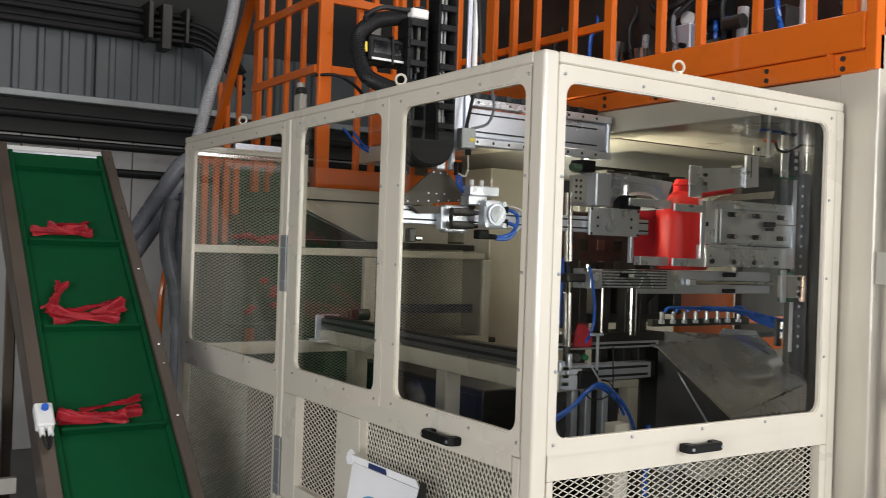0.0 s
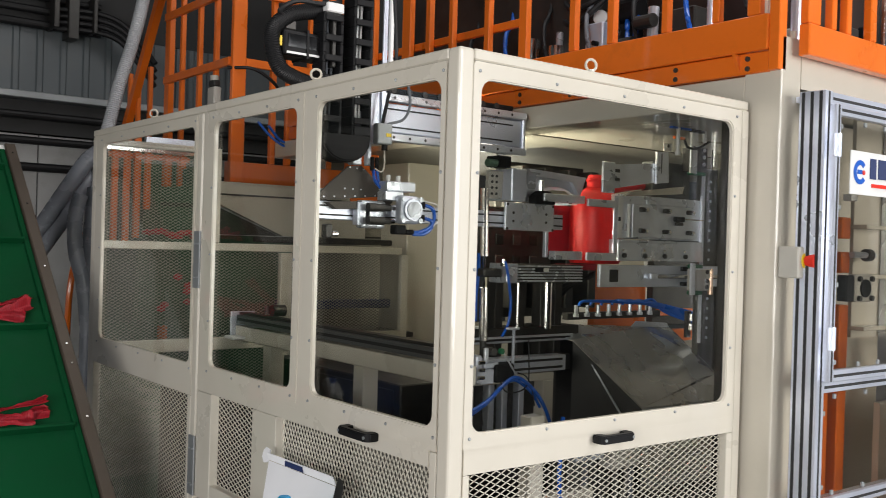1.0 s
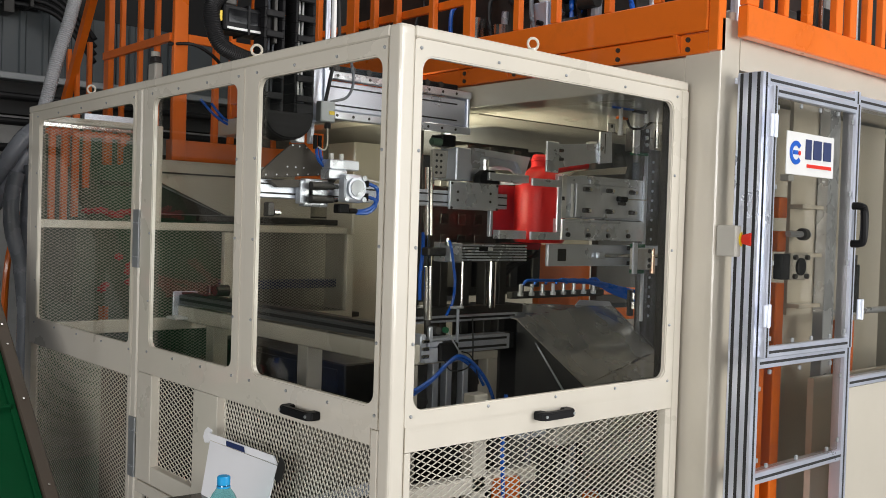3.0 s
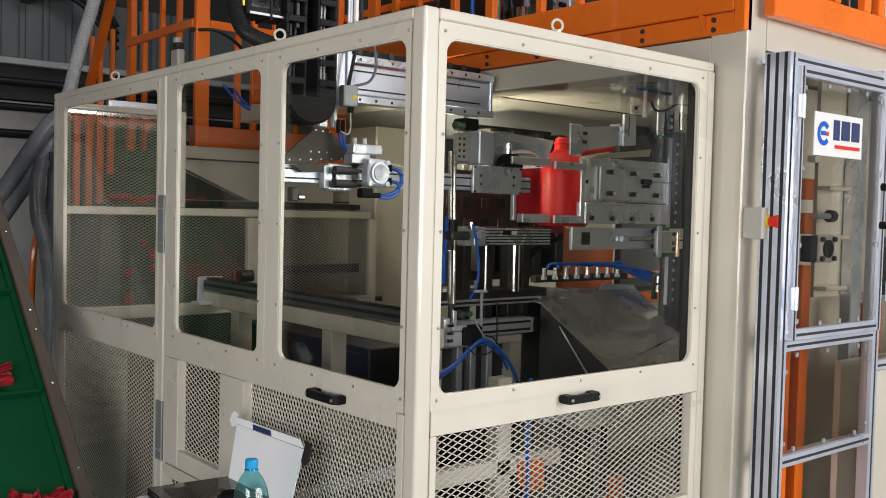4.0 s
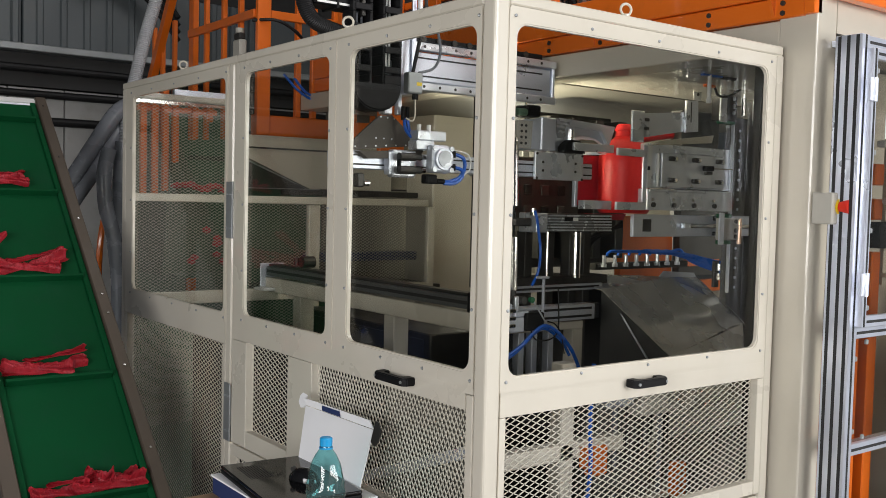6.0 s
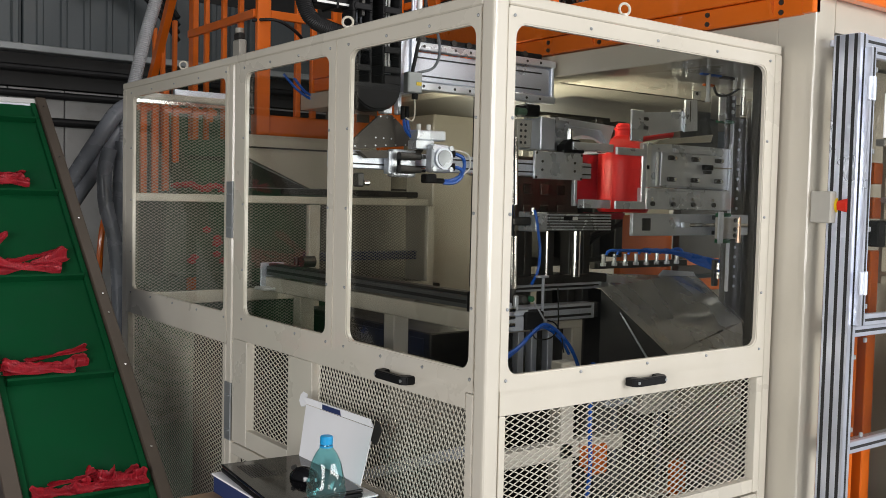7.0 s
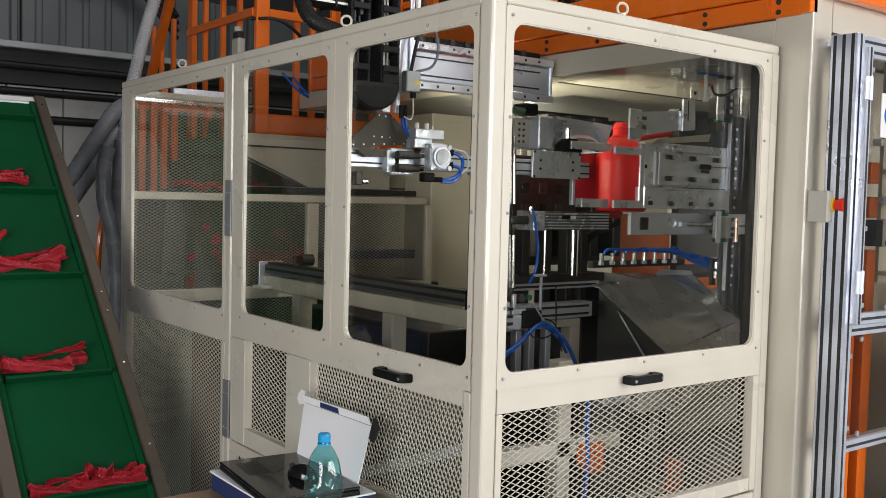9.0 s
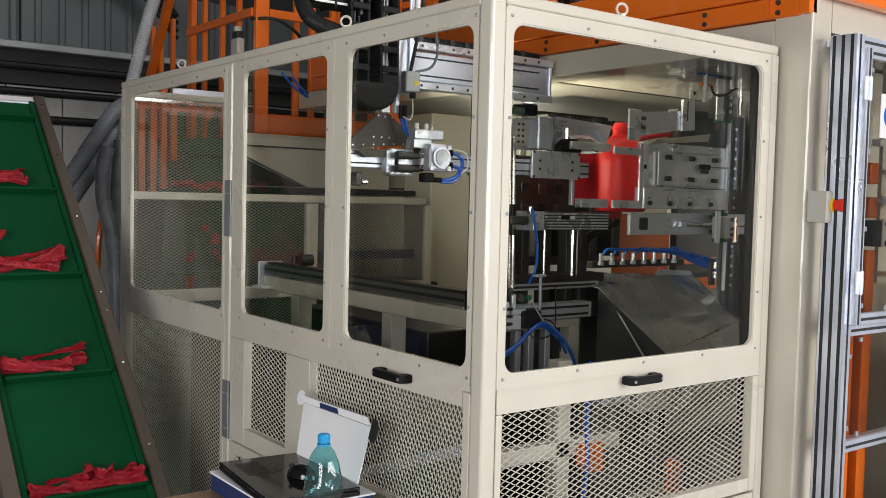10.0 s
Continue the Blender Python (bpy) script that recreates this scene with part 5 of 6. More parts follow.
    part("long_rod", rod((1.68, 0.63, 1.93), (1.68, 0.63, 2.027), 0.0085, 12), WHITE, hr)
    part("rod_joint", rod((1.68, 0.63, 1.912), (1.68, 0.63, 1.9295), 0.0115, 10), WHITE, hr)
    part("short_rod", rod((1.858, 0.63, 1.981), (1.858, 0.63, 2.028), 0.009, 12), WHITE, hr)
    part("top_bar", block(1.64, 1.76, 0.625, 0.645, 2.022, 2.0295), BLUE, hr)
    part("hanger", block(1.77, 1.86, 0.625, 0.645, 2.018, 2.0298), DARK, hr)


mould_and_clamp()


def slide():
    """The deflashing slide, which draws back at the start."""
    s = thing("deflashing_slide", (1.772, 1.12, 1.385), "sliding aluminium bar with a piston under the clamp", "slide")
    b = part("slide_bar", block(1.772, 2.7, 1.1, 1.119, 1.338, 1.442, 0.003), ALU, s)
    part("inset_block", block(1.835, 1.895, 1.095, 1.0995, 1.362, 1.42, 0.002), DARK, b)
    part("left_plate", block(1.774, 2.08, 1.0975, 1.0995, 1.34, 1.44), STEEL, b)
    p = part("piston", rod((2.15, 1.085, 1.39), (2.7, 1.085, 1.388), 0.011, 12), CHROME, s)
    part("piston_joint", block(2.11, 2.16, 1.075, 1.0985, 1.375, 1.405, 0.004), STEEL, s)
    part("end_stop", block(2.35, 2.43, 1.081, 1.0985, 1.342, 1.362, 0.003), BLACK, s)
    part("end_stop", block(2.35, 2.43, 1.081, 1.0985, 1.416, 1.438, 0.003), BLACK, s)
    return s


SLIDE = slide()

# the scrap that drops at the very start
FALL = thing("falling_scrap", (1.17, 1.15, 1.12), "loose flap of red plastic flash dropping from the mould", "plastic scrap")
part("flap", solid([(1.12, 1.11), (1.23, 1.11), (1.22, 1.16), (1.19, 1.205), (1.15, 1.21), (1.13, 1.17)], "y", 1.14, 1.148), SCRAP, FALL)


def lower_station():
    f = thing("finned_block", (1.4, 1.05, 1.36), "dark ribbed aluminium block on chrome guide posts", "guide block")
    part("block_body", block(1.188, 1.58, 1.06, 1.16, 1.362, 1.44, 0.003), DARK, f)
    for k in range(6):
        part("fin", block(1.19, 1.578, 1.05, 1.06, 1.366 + 0.0125 * k, 1.373 + 0.0125 * k, 0.001), STEEL, f)
    part("end_block", block(1.122, 1.186, 1.045, 1.16, 1.36, 1.442, 0.004), STEEL, f)
    part("type_label", block(1.285, 1.335, 1.0478, 1.05, 1.408, 1.424), BLACK, f)
    part("type_label", block(1.337, 1.366, 1.0478, 1.05, 1.41, 1.424), WHITE, f)
    part("guide_post", rod((1.412, 1.1, 1.16), (1.412, 1.1, 1.361), 0.02, 16), CHROME, f)
    part("guide_post", rod((1.238, 1.1, 1.16), (1.238, 1.1, 1.361), 0.005, 10), CHROME, f)
    for x in (1.2, 1.33, 1.47, 1.56):
        part("support", block(x, x + 0.045, 1.2, 1.26, 0.95, 1.36, 0.003), DARK, f)
    part("cross_plate", block(1.05, 1.7, 1.18, 1.3, 1.12, 1.16, 0.003), DARK, f)
    part("air_fitting", block(1.02, 1.12, 1.07, 1.12, 1.385, 1.42, 0.006), DARK, f)
    fitting(f, (1.105, 1.05, 1.43), (0, 0, 1), 0.01, 0.03, CHROME)
    hose("air_hose", [(1.105, 1.04, 1.45), (1.109, 1.03, 1.417), (1.125, 1.03, 1.34), (1.134, 1.03, 1.28), (1.125, 1.03, 1.2), (1.1, 1.04, 1.14)], 0.006, BLUE, "blue air hose hanging from the ribbed block", "hose")
    hose("air_hose", [(1.04, 1.13, 1.48), (1.03, 1.12, 1.4), (1.02, 1.12, 1.3), (1.03, 1.13, 1.2)], 0.008, BLUE, "blue air hose behind the guide rod", "hose")
    r = thing("guide_rod", (1.045, 1.1, 1.1), "polished steel guide rod with collars", "rod")
    part("upper_rod", rod((1.043, 1.1, 1.47), (1.035, 1.1, 1.75), 0.018, 16), CHROME, r)
    part("thin_rod", rod((1.045, 1.1, 1.33), (1.043, 1.1, 1.47), 0.006, 10), CHROME, r)
    part("lower_rod", rod((1.05, 1.1, 1.12), (1.046, 1.1, 1.34), 0.018, 16), CHROME, r)
    part("rod_foot", rod((1.05, 1.1, 1.05), (1.05, 1.1, 1.12), 0.014, 12), DARK, r)

    d = thing("press_frame", (1.5, 1.6, 0.3), "dark press frame behind the mould", "press")
    part("back_plate", block(1.66, 2.3, 1.75, 1.8, 1.15, 1.95, 0.005), DARK, d)
    for x in (1.7, 1.86, 2.03, 2.2):
        part("rib", block(x, x + 0.06, 1.6, 1.749, 1.2, 1.92, 0.004), DARK, d)
    part("pale_panel", block(2.1, 3.0, 2.3, 2.32, 1.15, 1.42), BEIGE, d)
    pl = part("platen", block(1.3, 1.78, 1.5, 1.54, 1.4, 1.7, 0.004), DARK, d, "dark platen with rows of square pockets")
    for i in range(4):
        for k in range(3):
            part("pocket", block(1.34 + 0.11 * i, 1.39 + 0.11 * i, 1.494, 1.4995, 1.42 + 0.1 * k, 1.47 + 0.1 * k, 0.003), (DULLBLACK, IRON)[(i + k) % 2], pl)
    for x in (1.1, 1.24):
        part("tie_bar", rod((x, 1.42, 1.1), (x, 1.42, 1.98), 0.022, 14), (IRON, DARK)[x > 1.2], d)
    part("left_cheek", block(1.19, 1.295, 1.5, 1.53, 1.1, 1.86, 0.005), DARK, d)
    part("orange_panel", block(2.574, 3.03, 1.9, 1.95, 1.0, 1.42, 0.004), ORANGE, d, "orange painted steel plate")
    part("orange_rail", block(2.6, 3.3, 1.7, 1.75, 0.98, 1.05, 0.004), ORANGE, d)
    part("dark_plate", block(3.035, 3.5, 1.85, 1.9, 1.06, 1.5, 0.004), DARK, d)
    part("orange_rail", block(3.06, 3.4, 1.83, 1.848, 1.12, 1.16, 0.003), ORANGE, d)
    
    mf = thing("nozzle_manifold", (2.3, 1.5, 1.15), "row of chrome air nozzles on a dark manifold", "manifold")
    part("manifold_bar", block(1.95, 2.68, 1.5, 1.54, 1.15, 1.185, 0.003), DARK, mf)
    for k in range(8):
        x = 2.0 + 0.082 * k
        nz = part("nozzle", rod((x, 1.49, 1.175), (x, 1.49, 1.225), 0.0095, 10), STEEL, mf)
        part("nozzle_collar", rod((x, 1.49, 1.165), (x, 1.49, 1.182), 0.015, 8), STEEL, nz)
    for k in range(7):
        x = 2.02 + 0.082 * k
        hose("air_hose", [(x, 1.49, 1.222), (x + 0.012, 1.485, 1.24), (x + 0.07, 1.475, 1.246 - 0.003 * (k % 3)), (2.5 + 0.02 * k, 1.45 - 0.01 * (k % 2), 1.236 - 0.007 * k), (2.7, 1.39, 1.2 - 0.008 * k), (2.84, 1.34, 1.17 - 0.009 * k)], 0.0075, BLUE, "blue air hose from the nozzle row", "hose")
    cn = thing("hose_connector", (2.66, 1.2, 1.1), "pair of chrome push-in hose connectors", "connector")
    for z in (1.1, 1.15):
        part("connector", rod((2.62, 1.25, z), (2.62, 1.25, z + 0.035), 0.013, 10), CHROME, cn)
    part("connector_bar", block(2.6, 2.64, 1.262, 1.28, 1.06, 1.2, 0.003), DARK, cn)
    for k in range(3):
        hose("black_cable", [(1.62 + 0.02 * k, 1.3, 1.12), (1.6 + 0.02 * k, 1.3, 1.22), (1.66 + 0.03 * k, 1.28, 1.32), (1.75 + 0.02 * k, 1.25, 1.36), (1.86, 1.25, 1.38 + 0.01 * k)], 0.009, RUBBER, "black cable curving up behind the ribbed block", "cable")

    h = thing("discharge_chute", (2.1, 1.1, 0.3), "scuffed stainless steel discharge chute", "chute")
    bm = bmesh.new()
    lt, fa, fb, fc = (1.6, 1.12, 1.1), (1.62, 1.47, 1.146), (2.66, 1.42, 1.096), (2.425, 0.95, 0.915)
    lr, bl, mid = (2.3, 0.85, 0.82), (1.77, 0.85, 0.82), (2.3, 1.13, 1.0)
    v = {k: bm.verts.new(q) for k, q in dict(lt=lt, fa=fa, fb=fb, fc=fc, lr=lr, bl=bl, lo=(2.3, 0.85, 0.45), ll=(1.77, 0.85, 0.45), rr=(2.43, 0.95, 0.45), rb=(2.66, 1.42, 0.45)).items()}
    for f in (("lt", "fa", "fb"), ("bl", "fc", "lr"), ("bl", "lr", "lo", "ll"), ("lr", "fc", "rr", "lo"), ("fc", "fb", "rb", "rr")):
        bm.faces.new([v[k] for k in f])
    bmesh.ops.recalc_face_normals(bm, faces=bm.faces)
    bmesh.ops.subdivide_edges(bm, edges=list(bm.edges), cuts=3, use_grid_fill=True)
    for q in bm.verts:
        q.co.z += 0.0015 * noise.noise(q.co * 3.1)
    bmesh.ops.solidify(bm, geom=list(bm.faces), thickness=0.003)
    part("chute_side", bm, SHEET, h)
    bm = bmesh.new()
    a, b, c, d4 = Vector(lt), Vector(fb), Vector(fc), Vector(bl)
    n = 24
    def bulge(u, v):
        """The sheet is folded softly along a line that runs down towards its far edge."""
        top = 0.7 + 0.14 * v
        k = 24.0
        rise = -math.log(math.exp(-k * u / top) + math.exp(-k * (1 - u) / (1 - top))) / k
        return 0.022 * (1 - 0.4 * v) * max(0.0, rise)
    net = [[bm.verts.new(a.lerp(b, i / n).lerp(d4.lerp(c, i / n), j / n) + Vector((0, 0, bulge(i / n, j / n) + 0.0025 * noise.noise((i * 0.3, j * 0.3, 3.0))))) for j in range(n + 1)] for i in range(n + 1)]
    for i in range(n):
        for j in range(n):
            bm.faces.new((net[i][j], net[i + 1][j], net[i + 1][j + 1], net[i][j + 1]))
    bmesh.ops.recalc_face_normals(bm, faces=bm.faces)
    bmesh.ops.solidify(bm, geom=list(bm.faces), thickness=0.003)
    part("chute_sheet", bm, SHEET, h, soft=True)
    part("top_flange", solid([(2.352, 1.112), (2.662, 1.098), (2.64, 1.124), (2.39, 1.14)], "y", 1.425, 1.43), ALU, h, "bright folded flange")
    bm = bmesh.new()
    tube(bm, [(2.66, 1.42, 1.098), (2.56, 1.23, 1.03), (2.43, 0.95, 0.918), (2.302, 0.848, 0.826)], 0.003, 8, 4)
    part("rolled_edge", bm, CHROME, h)
    bm = bmesh.new()
    q = [bm.verts.new(p) for p in ((1.6, 1.45, 1.12), (1.6, 1.12, 1.094), (1.77, 0.852, 0.814), (1.77, 0.852, 0.45), (1.6, 1.12, 0.45), (1.6, 1.45, 0.45))]
    bm.faces.new((q[0], q[1], q[4], q[5]))
    bm.faces.new((q[1], q[2], q[3], q[4]))
    bmesh.ops.solidify(bm, geom=list(bm.faces), thickness=0.003)
    part("side_sheet", bm, DARK, h, "dark side sheet")
    # thin bright rods draw pale streaks beside the dark side sheet
    for a, b in (((1.62, 1.02, 1.0), (1.71, 0.9, 0.76)), ((1.63, 1.02, 0.99), (1.725, 0.9, 0.75))):
        part("streak_rod", rod(a, b, 0.003, 6), STEEL, h)
    part("chute_stand", block(1.8, 2.3, 1.0, 1.4, 0.3, 0.44, 0.004), DARK, h)

    w = thing("work_table", (1.25, 1.15, FLOOR), "cream steel stand carrying aluminium profile rails", "stand")
    for x0, x1, y0, y1, z0, z1 in ((1.0, 1.655, 1.17, 1.21, 1.095, 1.124), (0.96, 1.467, 1.03, 1.1, 0.984, 1.05)):
        a = part("profile_rail", block(x0, x1, y0, y1, z0, z1, 0.002), ALU, w)
        n = 1 if z1 - z0 < 0.05 else 2
        for k in range(n):
            c = z0 + (z1 - z0) * (k + 0.5) / n
            part("rail_slot", block(x0 + 0.001, x1 - 0.02, y0 - 0.0012, y0 + 0.002, c - 0.005, c + 0.005), SLOT, a)
    part("rail_end", block(1.468, 1.495, 1.03, 1.1, 0.985, 1.052, 0.003), BLACK, w)
    part("stand_top", block(0.9, 1.408, 1.04, 1.3, 0.945, 0.978, 0.003), CREAM, w)
    part("stand_leg", block(1.345, 1.408, 1.04, 1.1, FLOOR, 0.944, 0.004), CREAM, w)
    part("stand_leg", block(0.9, 0.96, 1.04, 1.1, FLOOR, 0.944, 0.004), CREAM, w)
    part("side_sheet", block(1.412, 1.5, 1.12, 1.3, 0.5, 0.98), DARK, w)
    for x in (1.09, 1.165, 1.26):
        part("profile_leg", block(x, x + 0.032, 1.1, 1.14, 0.3, 0.944, 0.003), ALU, w)
    part("rear_box", block(1.0, 1.34, 1.2, 1.28, 0.5, 0.94, 0.004), DULLBLACK, w)
    v = thing("valve_unit", (1.02, 1.0, 0.96), "small pneumatic valve with black coil and hoses", "valve")
    part("valve_body", block(0.93, 1.003, 0.97, 1.02, 0.962, 1.022, 0.004), ALU, v)
    part("valve_top", block(0.955, 1.03, 0.975, 1.01, 1.024, 1.046, 0.003), ALU, v)
    part("coil", block(1.004, 1.105, 0.96, 1.02, 0.966, 1.038, 0.006), BLACK, v)
    part("roller", rod((1.0, 0.97, 1.09), (1.0, 1.03, 1.09), 0.016, 14), DARK, v)
    part("roller_arm", block(0.965, 0.985, 0.985, 1.0, 1.046, 1.105, 0.003), STEEL, v)
    part("green_knob", rod((1.03, 0.97, 1.092), (1.03, 0.955, 1.092), 0.012, 12), GREENPAD, v)
    part("bracket", block(0.9, 0.929, 0.96, 1.02, 0.97, 1.08, 0.004), ALU, v)
    for k in range(3):
        part("bracket_tooth", block(0.905, 0.94, 0.95, 0.9595, 0.985 + 0.03 * k, 1.0 + 0.03 * k, 0.003), CHROME, v)
    part("sensor_post", rod((1.128, 1.0, 0.984), (1.129, 1.0, 1.172), 0.0065, 10), ALU, v)
    part("sensor_head", block(1.095, 1.15, 0.985, 1.015, 1.172, 1.182, 0.003), STEEL, v)
    part("lever", rod((1.035, 0.96, 1.09), (1.115, 0.955, 0.985), 0.0035, 8), STEEL, v)
    hose("air_hose", [(0.86, 0.95, 0.862), (0.905, 0.95, 0.878), (0.97, 0.95, 0.91), (1.03, 0.95, 0.955), (1.1, 0.95, 0.984), (1.181, 0.95, 0.944), (1.26, 0.95, 0.862), (1.31, 0.95, 0.76), (1.33, 0.95, 0.66)], 0.008, BLUE, "blue air hose arching under the valve", "hose")
    hose("air_hose", [(0.87, 0.96, 0.845), (0.96, 0.96, 0.89), (1.05, 0.96, 0.955), (1.11, 0.96, 0.97), (1.2, 0.96, 0.915), (1.25, 0.96, 0.85)], 0.0065, BLUE, "blue air hose arching under the valve", "hose")
    hose("thin_lead", [(1.175, 0.96, 1.13), (1.178, 0.955, 1.0), (1.165, 0.95, 0.95), (1.12, 0.95, 0.925), (1.05, 0.95, 0.93), (1.02, 0.95, 0.97)], 0.003, RUBBER, "thin black sensor lead", "cable")
    hose("thin_lead", [(1.12, 0.96, 1.0), (1.16, 0.955, 0.985), (1.19, 0.95, 0.94), (1.21, 0.95, 0.86)], 0.0028, RUBBER, "thin black sensor lead", "cable")


lower_station()


def transfer_rail():
    r = thing("transfer_rail", (0.75, 1.9, 0.9), "grey transfer rail on a cream steel beam", "rail")
    part("rail_body", block(0.75, 0.83, 1.02, 2.77, 1.06, 1.108, 0.003), RAILGREY, r)
    part("rail_slot", block(0.7485, 0.7505, 1.03, 2.76, 1.078, 1.092), SLOT, r)
    part("rail_top", block(0.765, 0.815, 1.02, 2.77, 1.1085, 1.122, 0.002), DARK, r)
    part("rail_stop", block(0.742, 0.835, 0.985, 1.019, 1.05, 1.128, 0.003), BLACK, r)
    part("support_beam", block(0.75, 0.85, 0.9, 2.78, 0.975, 1.05, 0.004), CREAM, r)
    part("end_plate", block(0.72, 0.86, 2.775, 2.785, 0.98, 1.125, 0.003), ALU, r)
    part("end_foot", block(0.68, 0.86, 2.66, 2.77, 0.985, 1.0, 0.003), WHITE, r)
    for y in (1.55, 2.4):
        part("beam_leg", block(0.76, 0.84, y, y + 0.08, FLOOR, 0.974, 0.004), CREAM, r)
    part("carriage", rod((0.79, 2.45, 1.15), (0.86, 2.45, 1.15), 0.03, 14), DARK, r)
    part("carriage_knob", rod((0.79, 2.5, 1.13), (0.79, 2.5, 1.17), 0.016, 12), DARK, r)
    b = thing("rear_crossbeams", (1.6, 3.1, 1.0), "beams between the rear columns", "beam")
    part("dark_beam", block(1.2, 2.02, 3.16, 3.2, 1.095, 1.15, 0.004), NAVY, b)
    part("dark_beam", block(1.05, 2.02, 3.16, 3.2, 1.495, 1.53, 0.004), DARK, b)
    part("pale_beam", block(0.9, 2.02, 3.14, 3.19, 1.44, 1.485, 0.004), BEIGE, b)
    part("shelf_plate", block(0.95, 2.02, 2.9, 3.4, 0.93, 0.96, 0.004), DARK, b)
    h = thing("material_hopper", (1.2, 3.4, 1.5), "beige sheet metal hopper under the orange walkway", "hopper")
    part("hopper_shell", solid([(0.86, 1.845), (1.9, 1.845), (1.9, 1.535), (1.3, 1.535), (0.86, 1.72)], "y", 3.3, 3.34), BEIGE, h)
    part("hopper_seam", block(0.86, 1.9, 3.29, 3.299, 1.765, 1.775), DARK, h)
    part("dark_wedge", solid([(0.86, 1.7), (1.28, 1.535), (0.86, 1.535)], "y", 3.31, 3.34), DARK, h)
    # beige cladding whose shade is painted in as dark grey
    part("rear_cladding", block(1.5, 2.2, 3.5, 3.53, FLOOR, 1.54), DIMGREY, h)
    part("rear_cladding", block(0.9, 1.498, 3.5, 3.53, FLOOR, 1.53), GREENPAINT, h, "dull green lower cladding")
    o = thing("orange_post", (1.75, 2.6, 1.0), "orange steel post behind the robot arm", "post")
    part("post", block(1.45, 1.62, 2.75, 2.79, 1.7, 2.1, 0.004), ORANGE, o)
    g = thing("second_conveyor", (0.6, 3.5, FLOOR), "dull green sheet metal conveyor hood with red scrap", "conveyor hood")
    part("hood", solid([(0.47, 1.0), (0.5, 1.56), (0.565, 1.8), (0.95, 1.83), (0.95, 1.0)], "y", 3.55, 4.0), GREENPAINT, g)
    part("hood_slot", block(0.62, 0.9, 3.53, 3.549, 1.69, 1.715), DARK, g)
    for k in range(9):
        rn = random.Random(k)
        bm = bmesh.new()
        bmesh.ops.create_icosphere(bm, subdivisions=1, radius=1, matrix=Matrix.Translation((0.52 + 0.04 * k, 3.45 + rn.uniform(-0.02, 0.02), 1.52 + rn.uniform(-0.02, 0.025))) @ Matrix.Diagonal((0.045, 0.03, 0.02, 1)))
        part("scrap_piece", bm, SCRAP, g)
    for k in range(8):
        rn = random.Random(k + 30)
        bm = bmesh.new()
        bmesh.ops.create_icosphere(bm, subdivisions=1, radius=1, matrix=Matrix.Translation((0.6 + rn.uniform(0, 0.3), 3.45, 1.12 + rn.uniform(-0.05, 0.16))) @ Matrix.Diagonal((0.03, 0.02, 0.022, 1)))
        part("scrap_piece", bm, SCRAP, g)
    part("scrap_tray", block(0.5, 0.95, 3.4, 3.54, 1.0, 1.02), GREENPAINT, g)
    part("scrap_shelf", block(0.52, 0.95, 3.4, 3.549, 1.48, 1.5), GREENPAINT, g)
    part("top_bar", block(0.27, 0.63, 2.87, 2.9, 1.975, 2.02, 0.003), ALU, g)


transfer_rail()


def dark_backing():
    g = thing("green_cabinet", (1.3, 5.35, FLOOR), "dark green machine cabinet behind the orange cage", "cabinet")
    part("body", block(0.9, 1.75, 5.28, 5.5, FLOOR, 2.24, 0.01), GREENPAINT, g)
    part("door_gap", block(1.3, 1.306, 5.277, 5.282, FLOOR + 0.1, 2.2), BLACK, g)
    part("plinth", block(0.92, 1.73, 5.26, 5.279, FLOOR, FLOOR + 0.1), BLACK, g)
    # unseen housing that goes with the added lamp
    k = thing("added_lamp_trough", (1.25, 1.6, 1.62), "added lamp trough, hidden behind the gripper arm", "lamp")
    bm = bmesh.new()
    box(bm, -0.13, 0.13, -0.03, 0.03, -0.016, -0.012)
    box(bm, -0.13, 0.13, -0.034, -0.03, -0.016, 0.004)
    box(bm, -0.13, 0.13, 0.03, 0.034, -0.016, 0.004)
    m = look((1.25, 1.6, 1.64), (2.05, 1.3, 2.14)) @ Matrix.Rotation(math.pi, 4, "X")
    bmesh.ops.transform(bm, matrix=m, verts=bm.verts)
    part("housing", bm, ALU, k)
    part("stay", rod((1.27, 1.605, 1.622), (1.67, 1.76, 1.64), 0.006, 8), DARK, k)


dark_backing()


